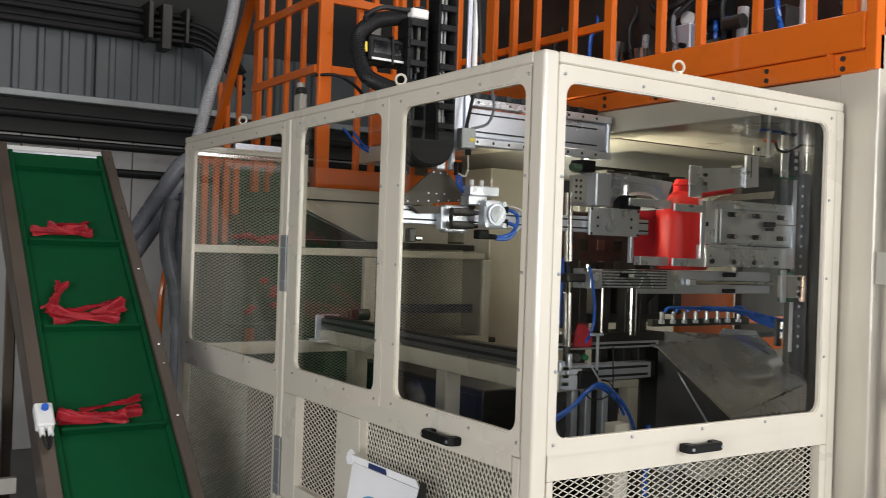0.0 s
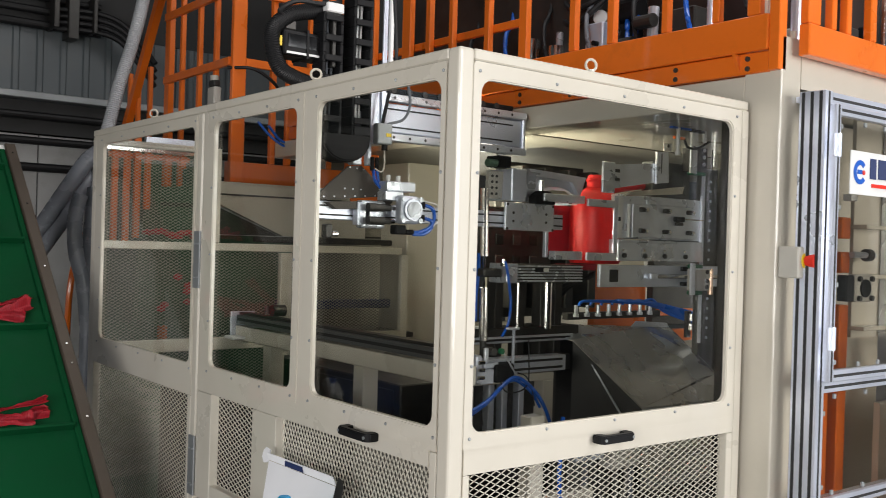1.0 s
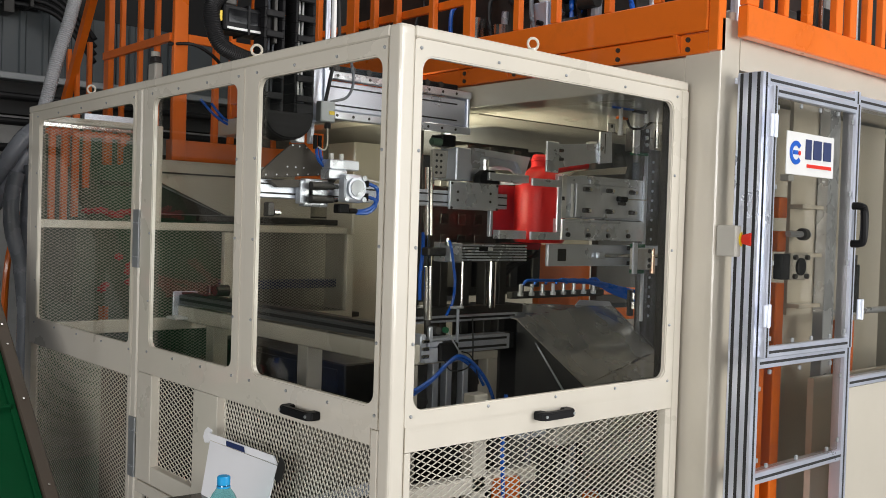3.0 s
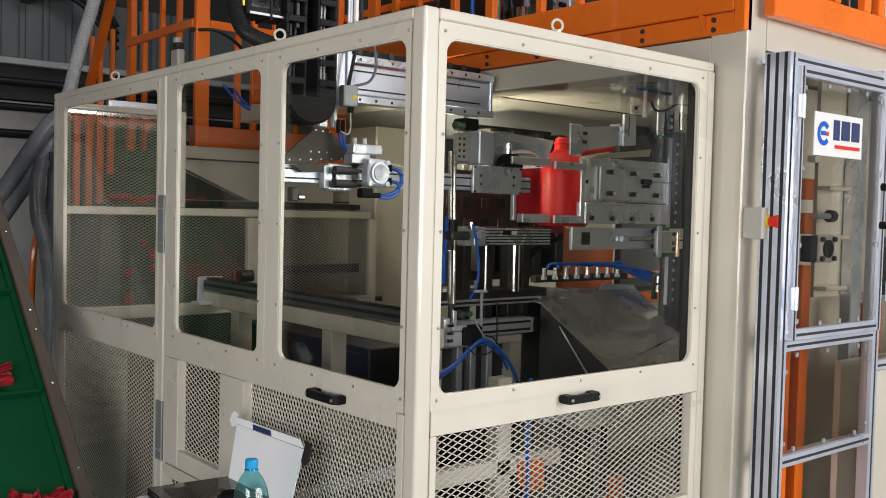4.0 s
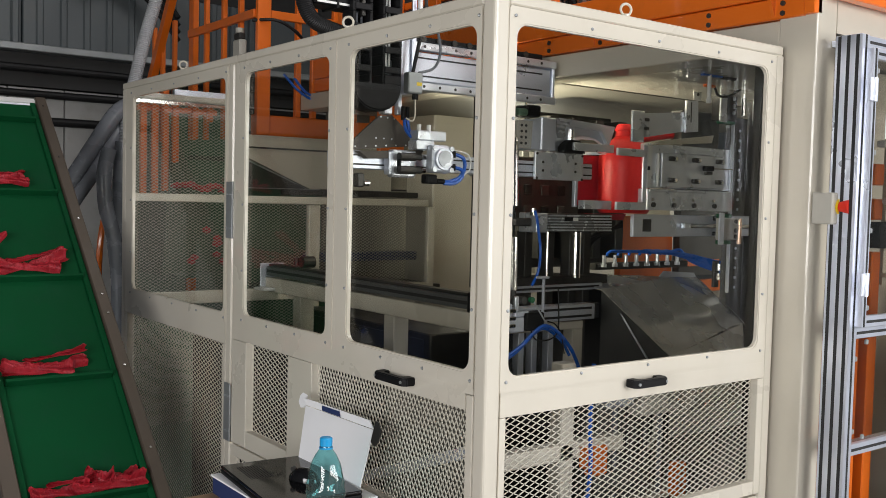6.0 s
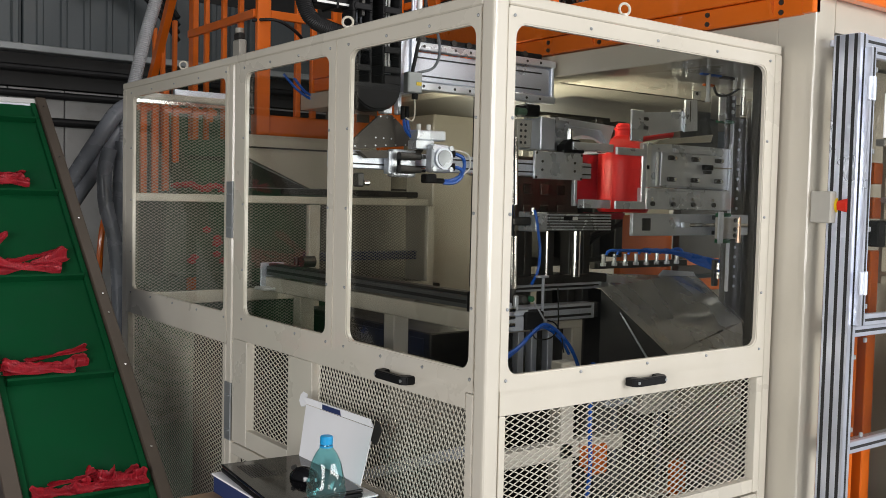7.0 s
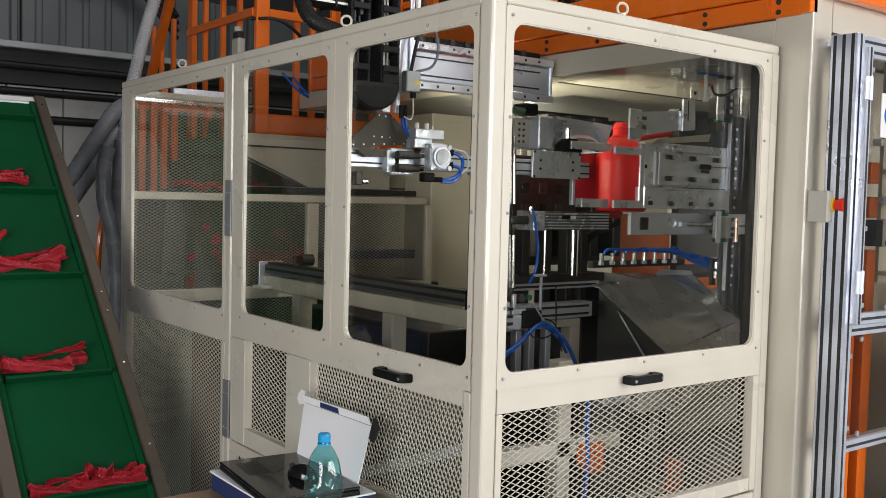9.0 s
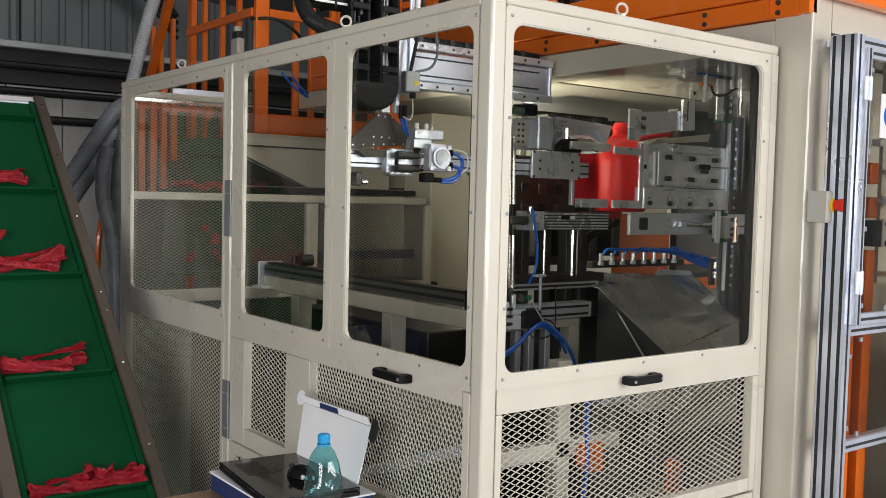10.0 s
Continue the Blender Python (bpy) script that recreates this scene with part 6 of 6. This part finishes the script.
def under_guard():
    """What shows through the lower mesh."""
    f = thing("machine_plinth", (0.8, 0.7, FLOOR), "cream steel base frame behind the lower mesh", "frame")
    part("cross_tube", block(0.38, 1.2, 0.6, 0.66, 0.54, 0.6, 0.004), CREAM, f)
    part("upright_tube", block(0.86, 0.93, 0.6, 0.66, FLOOR, 0.9, 0.004), CREAM, f)
    # grey-brown sheet added as background to the wide mesh
    part("side_sheet", block(0.36, 0.37, 0.42, 0.978, FLOOR + 0.06, 0.9), DIMGREY, f, "plain grey side sheet")
    part("slanted_rail", solid([(1.06, 0.44), (0.42, 0.68), (0.42, 0.72), (1.06, 0.48)], "x", 0.3, 0.34), ALU, f)
    # added sheet: the shade behind the mesh holes is its colour
    part("side_sheet", block(0.34, 0.35, 0.98, 2.76, FLOOR + 0.06, 0.88), DULLBLACK, f, "dark side sheet")
    part("floor_tray", block(0.1, 1.25, 0.15, 2.7, FLOOR + 0.005, FLOOR + 0.05), DARK, f)
    m = thing("hydraulic_unit", (1.2, 1.1, FLOOR), "dark hydraulic unit with orange and steel fittings", "hydraulic unit")
    part("tank", block(0.95, 1.55, 0.75, 1.3, FLOOR + 0.06, 0.62, 0.01), DULLBLACK, m)
    part("pump", rod((1.05, 0.7, 0.4), (1.4, 0.72, 0.4), 0.09, 20), IRON, m)
    part("wheel", rod((1.2, 0.66, 0.62), (1.2, 0.7, 0.62), 0.16, 28), IRON, m)
    part("orange_valve", block(0.965, 1.0, 0.58, 0.61, 0.5, 0.58, 0.006), ORANGE, m)
    part("orange_valve", block(1.01, 1.1, 0.58, 0.63, 0.46, 0.575, 0.01), ORANGE, m)
    part("orange_valve", block(1.5, 1.57, 0.58, 0.63, 0.3, 0.44, 0.01), ORANGE, m)
    for k in range(5):
        part("pipe", rod((1.1 + 0.09 * k, 0.64, 0.3), (1.12 + 0.09 * k, 0.66, 0.85), 0.012, 10), (IRON, GREYHOSE, DARK)[k % 3], m)
    part("manifold", block(1.05, 1.2, 0.55, 0.62, 0.72, 0.82, 0.006), STEEL, m)
    part("manifold", block(1.28, 1.5, 0.58, 0.66, 0.66, 0.86, 0.006), GREYBOX, m)
    # large pale ring of unknown use behind the mesh
    ring = [(1.38 + 0.17 * math.cos(2 * math.pi * k / 32), 0.72, 0.62 + 0.17 * math.sin(2 * math.pi * k / 32)) for k in range(33)]
    bm = bmesh.new()
    tube(bm, ring, 0.014, 8, 2)
    part("pale_ring", bm, GREYBOX, m, "large pale grey ring")
    # plain panels added as grey background behind the mesh
    part("grey_panel", block(1.72, 2.15, 0.9, 0.92, 0.0, 0.7), DIMGREY, m, "plain grey panel")
    part("grey_panel", block(1.42, 1.7, 0.86, 0.88, 0.35, 0.72), DIMGREY, m, "plain grey panel")
    part("panel_bracket", solid([(1.74, 0.68), (1.98, 0.62), (1.98, 0.58), (1.74, 0.64)], "y", 0.84, 0.86), IRON, m)
    part("dark_shaft", rod((1.25, 0.7, 0.1), (1.33, 0.72, 0.84), 0.03, 14), DULLBLACK, m)
    part("pale_housing", block(1.3, 1.62, 0.62, 0.74, 0.02, 0.32, 0.01), BEIGE, m, "pale motor housing")
    part("motor", rod((1.6, 0.7, 0.72), (1.9, 0.75, 0.72), 0.11, 24), BEIGE, m)
    hose("air_hose", [(0.97, 0.55, 0.9), (0.96, 0.55, 0.7), (0.98, 0.56, 0.5), (0.95, 0.56, 0.3)], 0.008, BLUE, "blue air hose behind the lower mesh", "hose")


under_guard()

# ---- desk before the guard door ----


def desk_and_things():
    d = thing("desk", (-0.4, 0.4, FLOOR), "small chipboard desk before the guard door", "desk")
    part("desktop", block(-0.72, -0.1, -0.12, 0.755, 0.572, 0.6, 0.003), WOOD, d)
    for x in (-0.68, -0.15):
        for y in (-0.08, 0.7):
            part("leg", block(x, x + 0.03, y, y + 0.03, FLOOR, 0.571, 0.002), DARK, d)
    b = thing("carton", (-0.3, 0.5, 0.6), "open white cardboard carton with a blue printed base", "carton")
    part("base_box", block(-0.42, -0.125, 0.315, 0.745, 0.601, 0.652, 0.002), NAVY, b, "dark blue printed base")
    part("base_rim", block(-0.425, -0.12, 0.31, 0.75, 0.6525, 0.658, 0.001), CARD, b)
    # the raised lid leans against the door
    def sheet(pts, thick):
        bm = bmesh.new()
        n = (Vector(pts[1]) - Vector(pts[0])).cross(Vector(pts[2]) - Vector(pts[0])).normalized() * thick
        f = [bm.verts.new(q) for q in pts] + [bm.verts.new(Vector(q) - n) for q in pts]
        m = len(pts)
        bm.faces.new(f[:m])
        bm.faces.new(list(reversed(f[m:])))
        for i in range(m):
            j = (i + 1) % m
            bm.faces.new((f[i], f[i + m], f[j + m], f[j]))
        bmesh.ops.recalc_face_normals(bm, faces=bm.faces)
        return bm

    def lid_point(s, t):
        """A point of the leaning lid: s along it, t up it."""
        a = Vector((-0.16, 0.70, 0.682)).lerp(Vector((-0.16, 0.345, 0.68)), s)
        c = Vector((-0.06, 0.833, 0.838)).lerp(Vector((-0.06, 0.424, 0.844)), s)
        return a.lerp(c, t)
    part("lid", sheet([lid_point(0, 0), lid_point(1, 0), lid_point(1, 0.84), lid_point(0, 0.84)], 0.004), CARD, b)
    fold = Vector((-0.012, 0, -0.004))
    part("tuck_flap", sheet([lid_point(0, 0.85), lid_point(1, 0.85), lid_point(0.97, 1.0) + fold, lid_point(0.0, 1.0) + fold], 0.003), CARD, b)
    part("print_patch", sheet([lid_point(0.28, 0.875) + fold * 0.5, lid_point(0.56, 0.875) + fold * 0.5, lid_point(0.56, 0.985) + fold * 1.2, lid_point(0.3, 0.985) + fold * 1.2], 0.001), NAVY, b, "dark blue printed patch")
    part("side_ear", sheet([lid_point(0.0, 0.86), lid_point(0.0, 1.02), lid_point(-0.07, 1.04), lid_point(-0.11, 0.97), lid_point(-0.12, 0.86), lid_point(-0.08, 0.78), lid_point(-0.03, 0.8)], 0.003), CARD, b)
    part("side_ear", sheet([lid_point(1.005, 0.98), lid_point(1.005, 0.66), lid_point(1.06, 0.62), lid_point(1.1, 0.7), lid_point(1.1, 0.86), lid_point(1.05, 0.96)], 0.003), DARK, b, "dark inner side of the ear")

    lp = thing("laptop", (-0.28, 0.52, 0.66), "closed black laptop on the carton", "laptop")
    m = Matrix.Translation((-0.285, 0.525, 0.658)) @ Matrix.Rotation(radians(-6), 4, "Z")
    for nm, z0, z1, mat in (("base", 0.001, 0.014, BLACK), ("screen_lid", 0.0155, 0.025, GLOSSBLACK)):
        bm = block(-0.135, 0.135, -0.205, 0.205, z0, z1, 0.004, 2)
        bmesh.ops.transform(bm, matrix=m, verts=bm.verts)
        part(nm, bm, mat, lp)
    for k in range(9):
        bm = block(-0.1 + 0.008 * k, -0.097 + 0.008 * k, 0.03, 0.16, 0.0252, 0.0262)
        bmesh.ops.transform(bm, matrix=m, verts=bm.verts)
        part("vent_rib", bm, DARK, lp)
    mo = thing("computer_mouse", (-0.28, 0.46, 0.684), "small black computer mouse on the laptop", "mouse")
    bm = bmesh.new()
    bmesh.ops.create_uvsphere(bm, u_segments=20, v_segments=12, radius=1)
    bmesh.ops.transform(bm, matrix=Matrix.Translation((-0.262, 0.475, 0.6845)) @ Matrix.Rotation(radians(25), 4, "Z") @ Matrix.Diagonal((0.031, 0.05, 0.036, 1)), verts=bm.verts)
    bmesh.ops.bisect_plane(bm, geom=list(bm.verts) + list(bm.edges) + list(bm.faces), plane_co=(0, 0, 0.685), plane_no=(0, 0, -1), clear_outer=True)
    part("shell", bm, GLOSSBLACK, mo, soft=True)
    part("wheel", rod((-0.287, 0.5, 0.713), (-0.277, 0.505, 0.713), 0.007, 12), DARK, mo)

    bt = thing("water_bottle", (-0.4, 0.12, 0.6), "crumpled cyan plastic bottle with a blue cap", "bottle")
    bm = bmesh.new()
    rings = [(0.028, 0.0), (0.04, 0.004), (0.0435, 0.02), (0.043, 0.06), (0.04, 0.075), (0.0435, 0.09), (0.0425, 0.12), (0.039, 0.135), (0.0435, 0.15), (0.0445, 0.16), (0.045, 0.17), (0.045, 0.18), (0.0445, 0.19), (0.0435, 0.205), (0.037, 0.235), (0.026, 0.258), (0.016, 0.272), (0.0138, 0.28), (0.0138, 0.286)]
    lathe(bm, rings, (-0.4, 0.12, 0.601), 36)
    for v in bm.verts:
        k = noise.noise(v.co * 42) * 0.009 + noise.noise(v.co * 95) * 0.004
        if v.co.z < 0.601 + 0.23:
            v.co += Vector((v.co.x + 0.4, v.co.y - 0.12, 0)).normalized() * k
    part("body", bm, CYAN, bt, soft=True)
    bm = bmesh.new()
    lathe(bm, [(0.0152, 0.0), (0.0155, 0.004), (0.0155, 0.018), (0.013, 0.0205)], (-0.4, 0.12, 0.8815), 24)
    part("cap", bm, CYANCAP, bt, "ribbed blue screw cap")
    part("neck_ring", rod((-0.4, 0.12, 0.8745), (-0.4, 0.12, 0.8785), 0.0165, 20), CYANCAP, bt)


desk_and_things()

# ---- hoses and pipes at the hall wall ----
hose("suction_hose", [(0.5, 4.2, 2.05), (0.4, 4.2, 1.98), (0.27, 4.2, 1.78), (0.12, 4.2, 1.54), (-0.05, 4.25, 1.3), (-0.15, 4.3, 1.0)], 0.05, SUCTION, "thick grey suction hose beside the guard", "hose", 14)
hose("suction_hose", [(0.5, 4.3, 1.95), (0.42, 4.25, 1.86), (0.3, 4.22, 1.66), (0.15, 4.2, 1.44), (0.0, 4.2, 1.2), (-0.1, 4.25, 0.9)], 0.05, SUCTION, "thick grey suction hose beside the guard", "hose", 14)
hose("suction_hose", [(0.3, 4.0, 1.75), (0.27, 4.0, 1.6), (0.28, 4.0, 1.4), (0.33, 4.0, 1.2), (0.36, 4.0, 0.9), (0.35, 4.0, 0.5)], 0.045, SUCTION, "thick grey suction hose hanging to the floor", "hose", 14)
hose("suction_hose", [(0.42, 4.1, 1.8), (0.4, 4.1, 1.5), (0.38, 4.05, 1.2), (0.4, 4.0, 0.6), (0.4, 4.0, 0.0)], 0.05, SUCTION, "thick grey suction hose hanging to the floor", "hose", 14)
hose("corrugated_duct", [(0.78, 4.3, 3.3), (0.74, 4.25, 3.05), (0.66, 4.2, 2.75), (0.59, 4.2, 2.5), (0.53, 4.2, 2.24), (0.48, 4.2, 2.0), (0.45, 4.2, 1.6), (0.42, 4.2, 1.1)], 0.038, PALEDUCT, "pale corrugated duct rising to the roof", "duct", 14, 0.004, 40)
hose("red_hose", [(0.46, 4.3, 1.6), (0.36, 4.3, 1.3), (0.33, 4.3, 0.9), (0.34, 4.3, 0.3)], 0.02, ORANGE, "orange hose behind the grey hoses", "hose")
for z, r, lab in ((2.225, 0.03, "dark pipe along the hall wall"), (2.02, 0.034, "dark pipe along the hall wall"), (2.42, 0.03, "dark pipe in the wall recess"), (3.24, 0.03, "dark cable bundle on the hall wall"), (3.13, 0.034, "dark cable bundle on the hall wall"), (3.34, 0.025, "dark cable bundle on the hall wall")):
    p = rod((-4.9, WY - 0.09 - r * 0.5, z), (1.0 if z > 3 else 4.0, WY - 0.09 - r * 0.5, z), r, 12)
    t = tagged(part("wall_pipe", p, RUBBER), lab, "pipe")
for k in range(4):
    hose("wall_cable", [(0.62, 5.86, 3.26 - 0.05 * k), (0.9, 5.8, 3.27 - 0.05 * k), (1.1, 5.75, 3.22 - 0.05 * k), (1.25, 5.7, 3.08 - 0.06 * k), (1.35, 5.6, 2.9 - 0.06 * k)], 0.022, RUBBER, "dark cable bending off the wall bundle", "cable")
bk = thing("cable_bracket", (0.73, 5.9, 3.05), "rusty steel bracket that holds the cable bundle", "bracket")
part("plate", block(0.72, 0.8, 5.78, 5.99, 3.04, 3.4, 0.004), DARK, bk)
part("arm", block(0.6, 0.64, 5.74, 5.99, 3.1, 3.4, 0.004), DARK, bk)
part("arm", block(0.9, 0.93, 5.74, 5.99, 3.1, 3.38, 0.004), DARK, bk)
dr = thing("blue_drum", (-1.3, 2.4, FLOOR), "dark blue plastic drum beside the conveyor", "drum")
bm = bmesh.new()
lathe(bm, [(0.27, 0.0), (0.29, 0.03), (0.29, 0.3), (0.3, 0.31), (0.3, 0.34), (0.29, 0.35), (0.29, 0.62), (0.3, 0.63), (0.3, 0.66), (0.29, 0.67), (0.28, 0.93), (0.25, 0.96)], (-1.27, 2.5, FLOOR), 32)
part("shell", bm, material("blue_drum_plastic", (0.012, 0.045, 0.16), 0.45, vary=0.1, bump=0.02), dr, soft=True)
part("band", block(-1.6, -0.86, 2.1, 2.13, 0.5, 0.56), GREYBOX, dr)

# ---- machinery on the walkway ----


def walkway_machinery():
    e = thing("extruder_head", (2.2, 1.2, 2.24), "dark extruder head with steel tanks and hoses on the walkway", "extruder")
    part("housing", block(1.95, 2.7, 0.35, 1.05, 2.26, 2.95, 0.01), material("dark_brown_housing", (0.045, 0.03, 0.026), 0.4, 0.3, vary=0.2, bump=0.02), e)
    part("upper_housing", block(1.8, 3.2, 1.2, 2.6, 2.3, 3.4, 0.01), DARK, e)
    part("side_cover", block(1.75, 1.95, 0.62, 0.9, 2.26, 2.55, 0.006), DARK, e)
    for y in (1.43, 1.3):
        bm = bmesh.new()
        lathe(bm, [(0.03, 0), (0.05, 0.012), (0.052, 0.03), (0.052, 0.14), (0.045, 0.16), (0.015, 0.175), (0.015, 0.21)], (1.9, y, 2.42 if y > 1.4 else 2.41), 20)
        part("filter_bowl", bm, STEEL, e, "brushed steel filter bowl", soft=True)
    part("filter_head", block(1.84, 1.97, 1.24, 1.5, 2.625, 2.7, 0.008), ALU, e)
    part("motor", rod((1.85, 1.12, 2.62), (1.85, 1.0, 2.62), 0.055, 16), BLACK, e)
    part("motor_box", block(1.8, 1.9, 0.98, 1.08, 2.68, 2.78, 0.008), BLACK, e)
    part("gauge", rod((1.82, 1.2, 2.6), (1.79, 1.19, 2.6), 0.035, 16), WHITE, e)
    for y, z in ((0.99, 2.56), (0.93, 2.53), (0.72, 2.65), (0.66, 2.56), (0.45, 2.66), (0.3, 2.64)):
        part("ceramic_bush", rod((1.93, y, z), (1.9, y, z), 0.018, 12), WHITE, e)
    for k in range(5):
        y = 0.5 + 0.09 * k
        part("flange", rod((2.0 + 0.05 * k, y, 2.96), (2.0 + 0.05 * k, y, 3.1), 0.04, 14), STEEL, e)
    tk = part("steel_tank", rod((2.4, 0.4, 2.42), (2.4, 0.4, 2.85), 0.075, 20), ALU, e, "bright steel tank")
    part("tank_band", rod((2.4, 0.4, 2.52), (2.4, 0.4, 2.535), 0.078, 20), DARK, tk)
    part("tank_base", block(2.3, 2.52, 0.3, 0.5, 2.24, 2.42, 0.005), DARK, e)
    sv = part("white_valve", rod((2.95, 0.38, 2.58), (2.95, 0.38, 2.68), 0.05, 16), WHITE, e)
    part("valve_stem", rod((2.95, 0.38, 2.25), (2.95, 0.38, 2.58), 0.03, 12), BLACK, sv)
    part("clear_bowl", rod((2.92, 0.3, 2.5), (2.92, 0.3, 2.58), 0.04, 14), GREYHOSE, e)
    for k in range(4):
        hose("machine_hose", [(1.86, 1.02 + 0.06 * k, 2.6), (1.8, 0.98 + 0.05 * k, 2.52), (1.82, 0.98 + 0.04 * k, 2.42), (1.9, 0.9, 2.3)], 0.012, BLUE if k < 2 else RUBBER, "hose on the extruder head", "hose")
    for k in range(3):
        hose("machine_cable", [(1.9, 1.55, 2.9 - 0.1 * k), (1.75, 1.35, 2.74 - 0.08 * k), (1.72, 1.2, 2.7 - 0.05 * k), (1.8, 1.05, 2.75)], 0.014, RUBBER, "black cable on the extruder head", "cable")
    rn = random.Random(11)
    for k in range(16):
        y, x, z = rn.uniform(0.15, 2.2), rn.uniform(1.66, 1.8), rn.uniform(2.3, 2.42)
        kind = k % 4
        if kind == 0:
            q = part("valve_block", block(x, x + rn.uniform(0.05, 0.1), y, y + rn.uniform(0.05, 0.12), z, z + rn.uniform(0.06, 0.16), 0.006), GREYBOX if k % 8 else ALU, e)
            part("valve_knob", rod((x - 0.001, y + 0.03, z + 0.03), (x - 0.03, y + 0.03, z + 0.03), 0.012, 10), BLACK, q)
        elif kind == 1:
            part("pipe_run", rod((x, y, z), (x + 0.02, y + 0.01, z + rn.uniform(0.2, 0.6)), rn.uniform(0.012, 0.028), 12), STEEL, e)
        elif kind == 2:
            part("coupling", rod((x, y, z + 0.1), (x, y + 0.09, z + 0.1), 0.03, 14), DARK, e)
        else:
            part("heater_band", rod((x + 0.05, y, z), (x + 0.05, y, z + 0.12), 0.045, 18), CHROME, e)
    for k in range(7):
        y = 0.25 + 0.28 * k
        hose("machine_hose", [(1.72, y, 2.28), (1.66, y + 0.04, 2.42), (1.7, y + 0.1, 2.58), (1.8, y + 0.16, 2.7), (1.85, y + 0.2, 3.0)], 0.011, (RUBBER, BLUE, RUBBER, GREYHOSE)[k % 4], "thin hose rising beside the extruder head", "hose")
    for k in range(5):
        x = 1.75 + 0.32 * k
        part("front_pipe", rod((x, 0.15, 2.25), (x + 0.02, 0.16, 3.0), 0.02, 12), (STEEL, DARK, CHROME)[k % 3], e)
        part("front_box", block(x + 0.08, x + 0.2, 0.18, 0.3, 2.26, 2.4 + 0.06 * (k % 3), 0.006), (GREYBOX, DARK, BLACK)[k % 3], e)
    n = thing("control_cabinet", (2.6, 2.9, 2.24), "dark control cabinet at the back of the walkway", "cabinet")
    part("case", block(2.2, 4.0, 3.0, 3.3, 2.26, 3.6, 0.01), DARK, n)
    lg = thing("frame_lug", (1.33, -0.03, 2.23), "beige lifting lug on the machine corner", "lug")
    part("plate", solid([(1.285, 2.225), (1.285, 2.42)] + [(1.3 + 0.055 * math.cos(radians(a)), 2.36 + 0.07 * math.sin(radians(a))) for a in range(85, 0, -14)] + [(1.365, 2.225)], "y", -0.035, -0.015), BEIGE, lg)
    part("foot_pin", rod((1.29, -0.08, 2.235), (1.29, -0.08, 2.262), 0.012, 10), BEIGE, lg)
    part("foot_pin", rod((1.365, -0.08, 2.235), (1.365, -0.08, 2.262), 0.012, 10), BEIGE, lg)
    ls = thing("limit_switch", (0.93, 3.55, 2.35), "grey safety switch on the orange cage", "switch")
    part("case", block(0.915, 0.965, 3.5, 3.6, 2.3, 2.43, 0.008), GREYBOX, ls)
    part("head", block(0.917, 0.96, 3.51, 3.59, 2.432, 2.47, 0.006), DARK, ls)
    part("top", rod((0.938, 3.55, 2.47), (0.938, 3.55, 2.5), 0.026, 14), GREYBOX, ls)
    hose("switch_cable", [(0.95, 3.4, 2.53), (1.05, 3.3, 2.53), (1.15, 3.28, 2.49), (1.24, 3.3, 2.43), (1.3, 3.4, 2.38)], 0.01, RUBBER, "black cable of the safety switch", "cable")
    hose("air_hose", [(1.18, 3.3, 2.2), (1.25, 3.28, 2.12), (1.33, 3.28, 2.1), (1.4, 3.3, 2.13)], 0.008, BLUE, "blue hose at the orange cage", "hose")
    hose("air_hose", [(1.12, 3.32, 2.22), (1.2, 3.29, 2.13), (1.3, 3.28, 2.08), (1.42, 3.3, 2.1)], 0.008, BLUE, "blue hose at the orange cage", "hose")
    hose("roof_cable", [(2.0, 0.85, 2.03), (2.03, 0.85, 1.99), (2.1, 0.85, 1.99), (2.17, 0.85, 2.02), (2.22, 0.85, 2.05)], 0.006, RUBBER, "black cable under the machine roof", "cable")
    part("cable_clip", block(1.93, 2.0, 0.84, 0.86, 2.02, 2.05, 0.004), ORANGE, e)


walkway_machinery()
# added block; its dark colour stands for the shade beyond the mesh
bc = thing("added_dark_block", (1.1, 2.0, FLOOR), "dark block added under the transfer rail as background", "cabinet")
part("case", block(0.96, 1.75, 1.55, 2.75, FLOOR, 0.88, 0.006), DARK, bc)
part("front_panel", block(0.955, 0.9595, 1.6, 2.7, FLOOR + 0.05, 0.85), DARK, bc)


def motions():
    """The slide draws back and the loose flap drops as the clip begins; all else stands still."""
    x, y, z = SLIDE.matrix_basis.translation
    walk(SLIDE, [(t, pose(x + dx, y, z)) for t, dx in ((0.0, -0.375), (0.25, -0.31), (0.5, -0.22), (0.75, -0.11), (1.0, -0.03), (1.25, 0.0), (10.0, 0.0))])
    x, y, z = FALL.matrix_basis.translation
    walk(FALL, [(t, pose(x, y, z + dz, 0, turn, 0)) for t, dz, turn in ((0.0, 0.0, 0), (0.1, -0.12, 14), (0.2, -0.34, 30), (0.3, -0.62, 46), (0.4, -0.83, 60), (0.6, -0.87, 72), (10.0, -0.87, 72))])


motions()
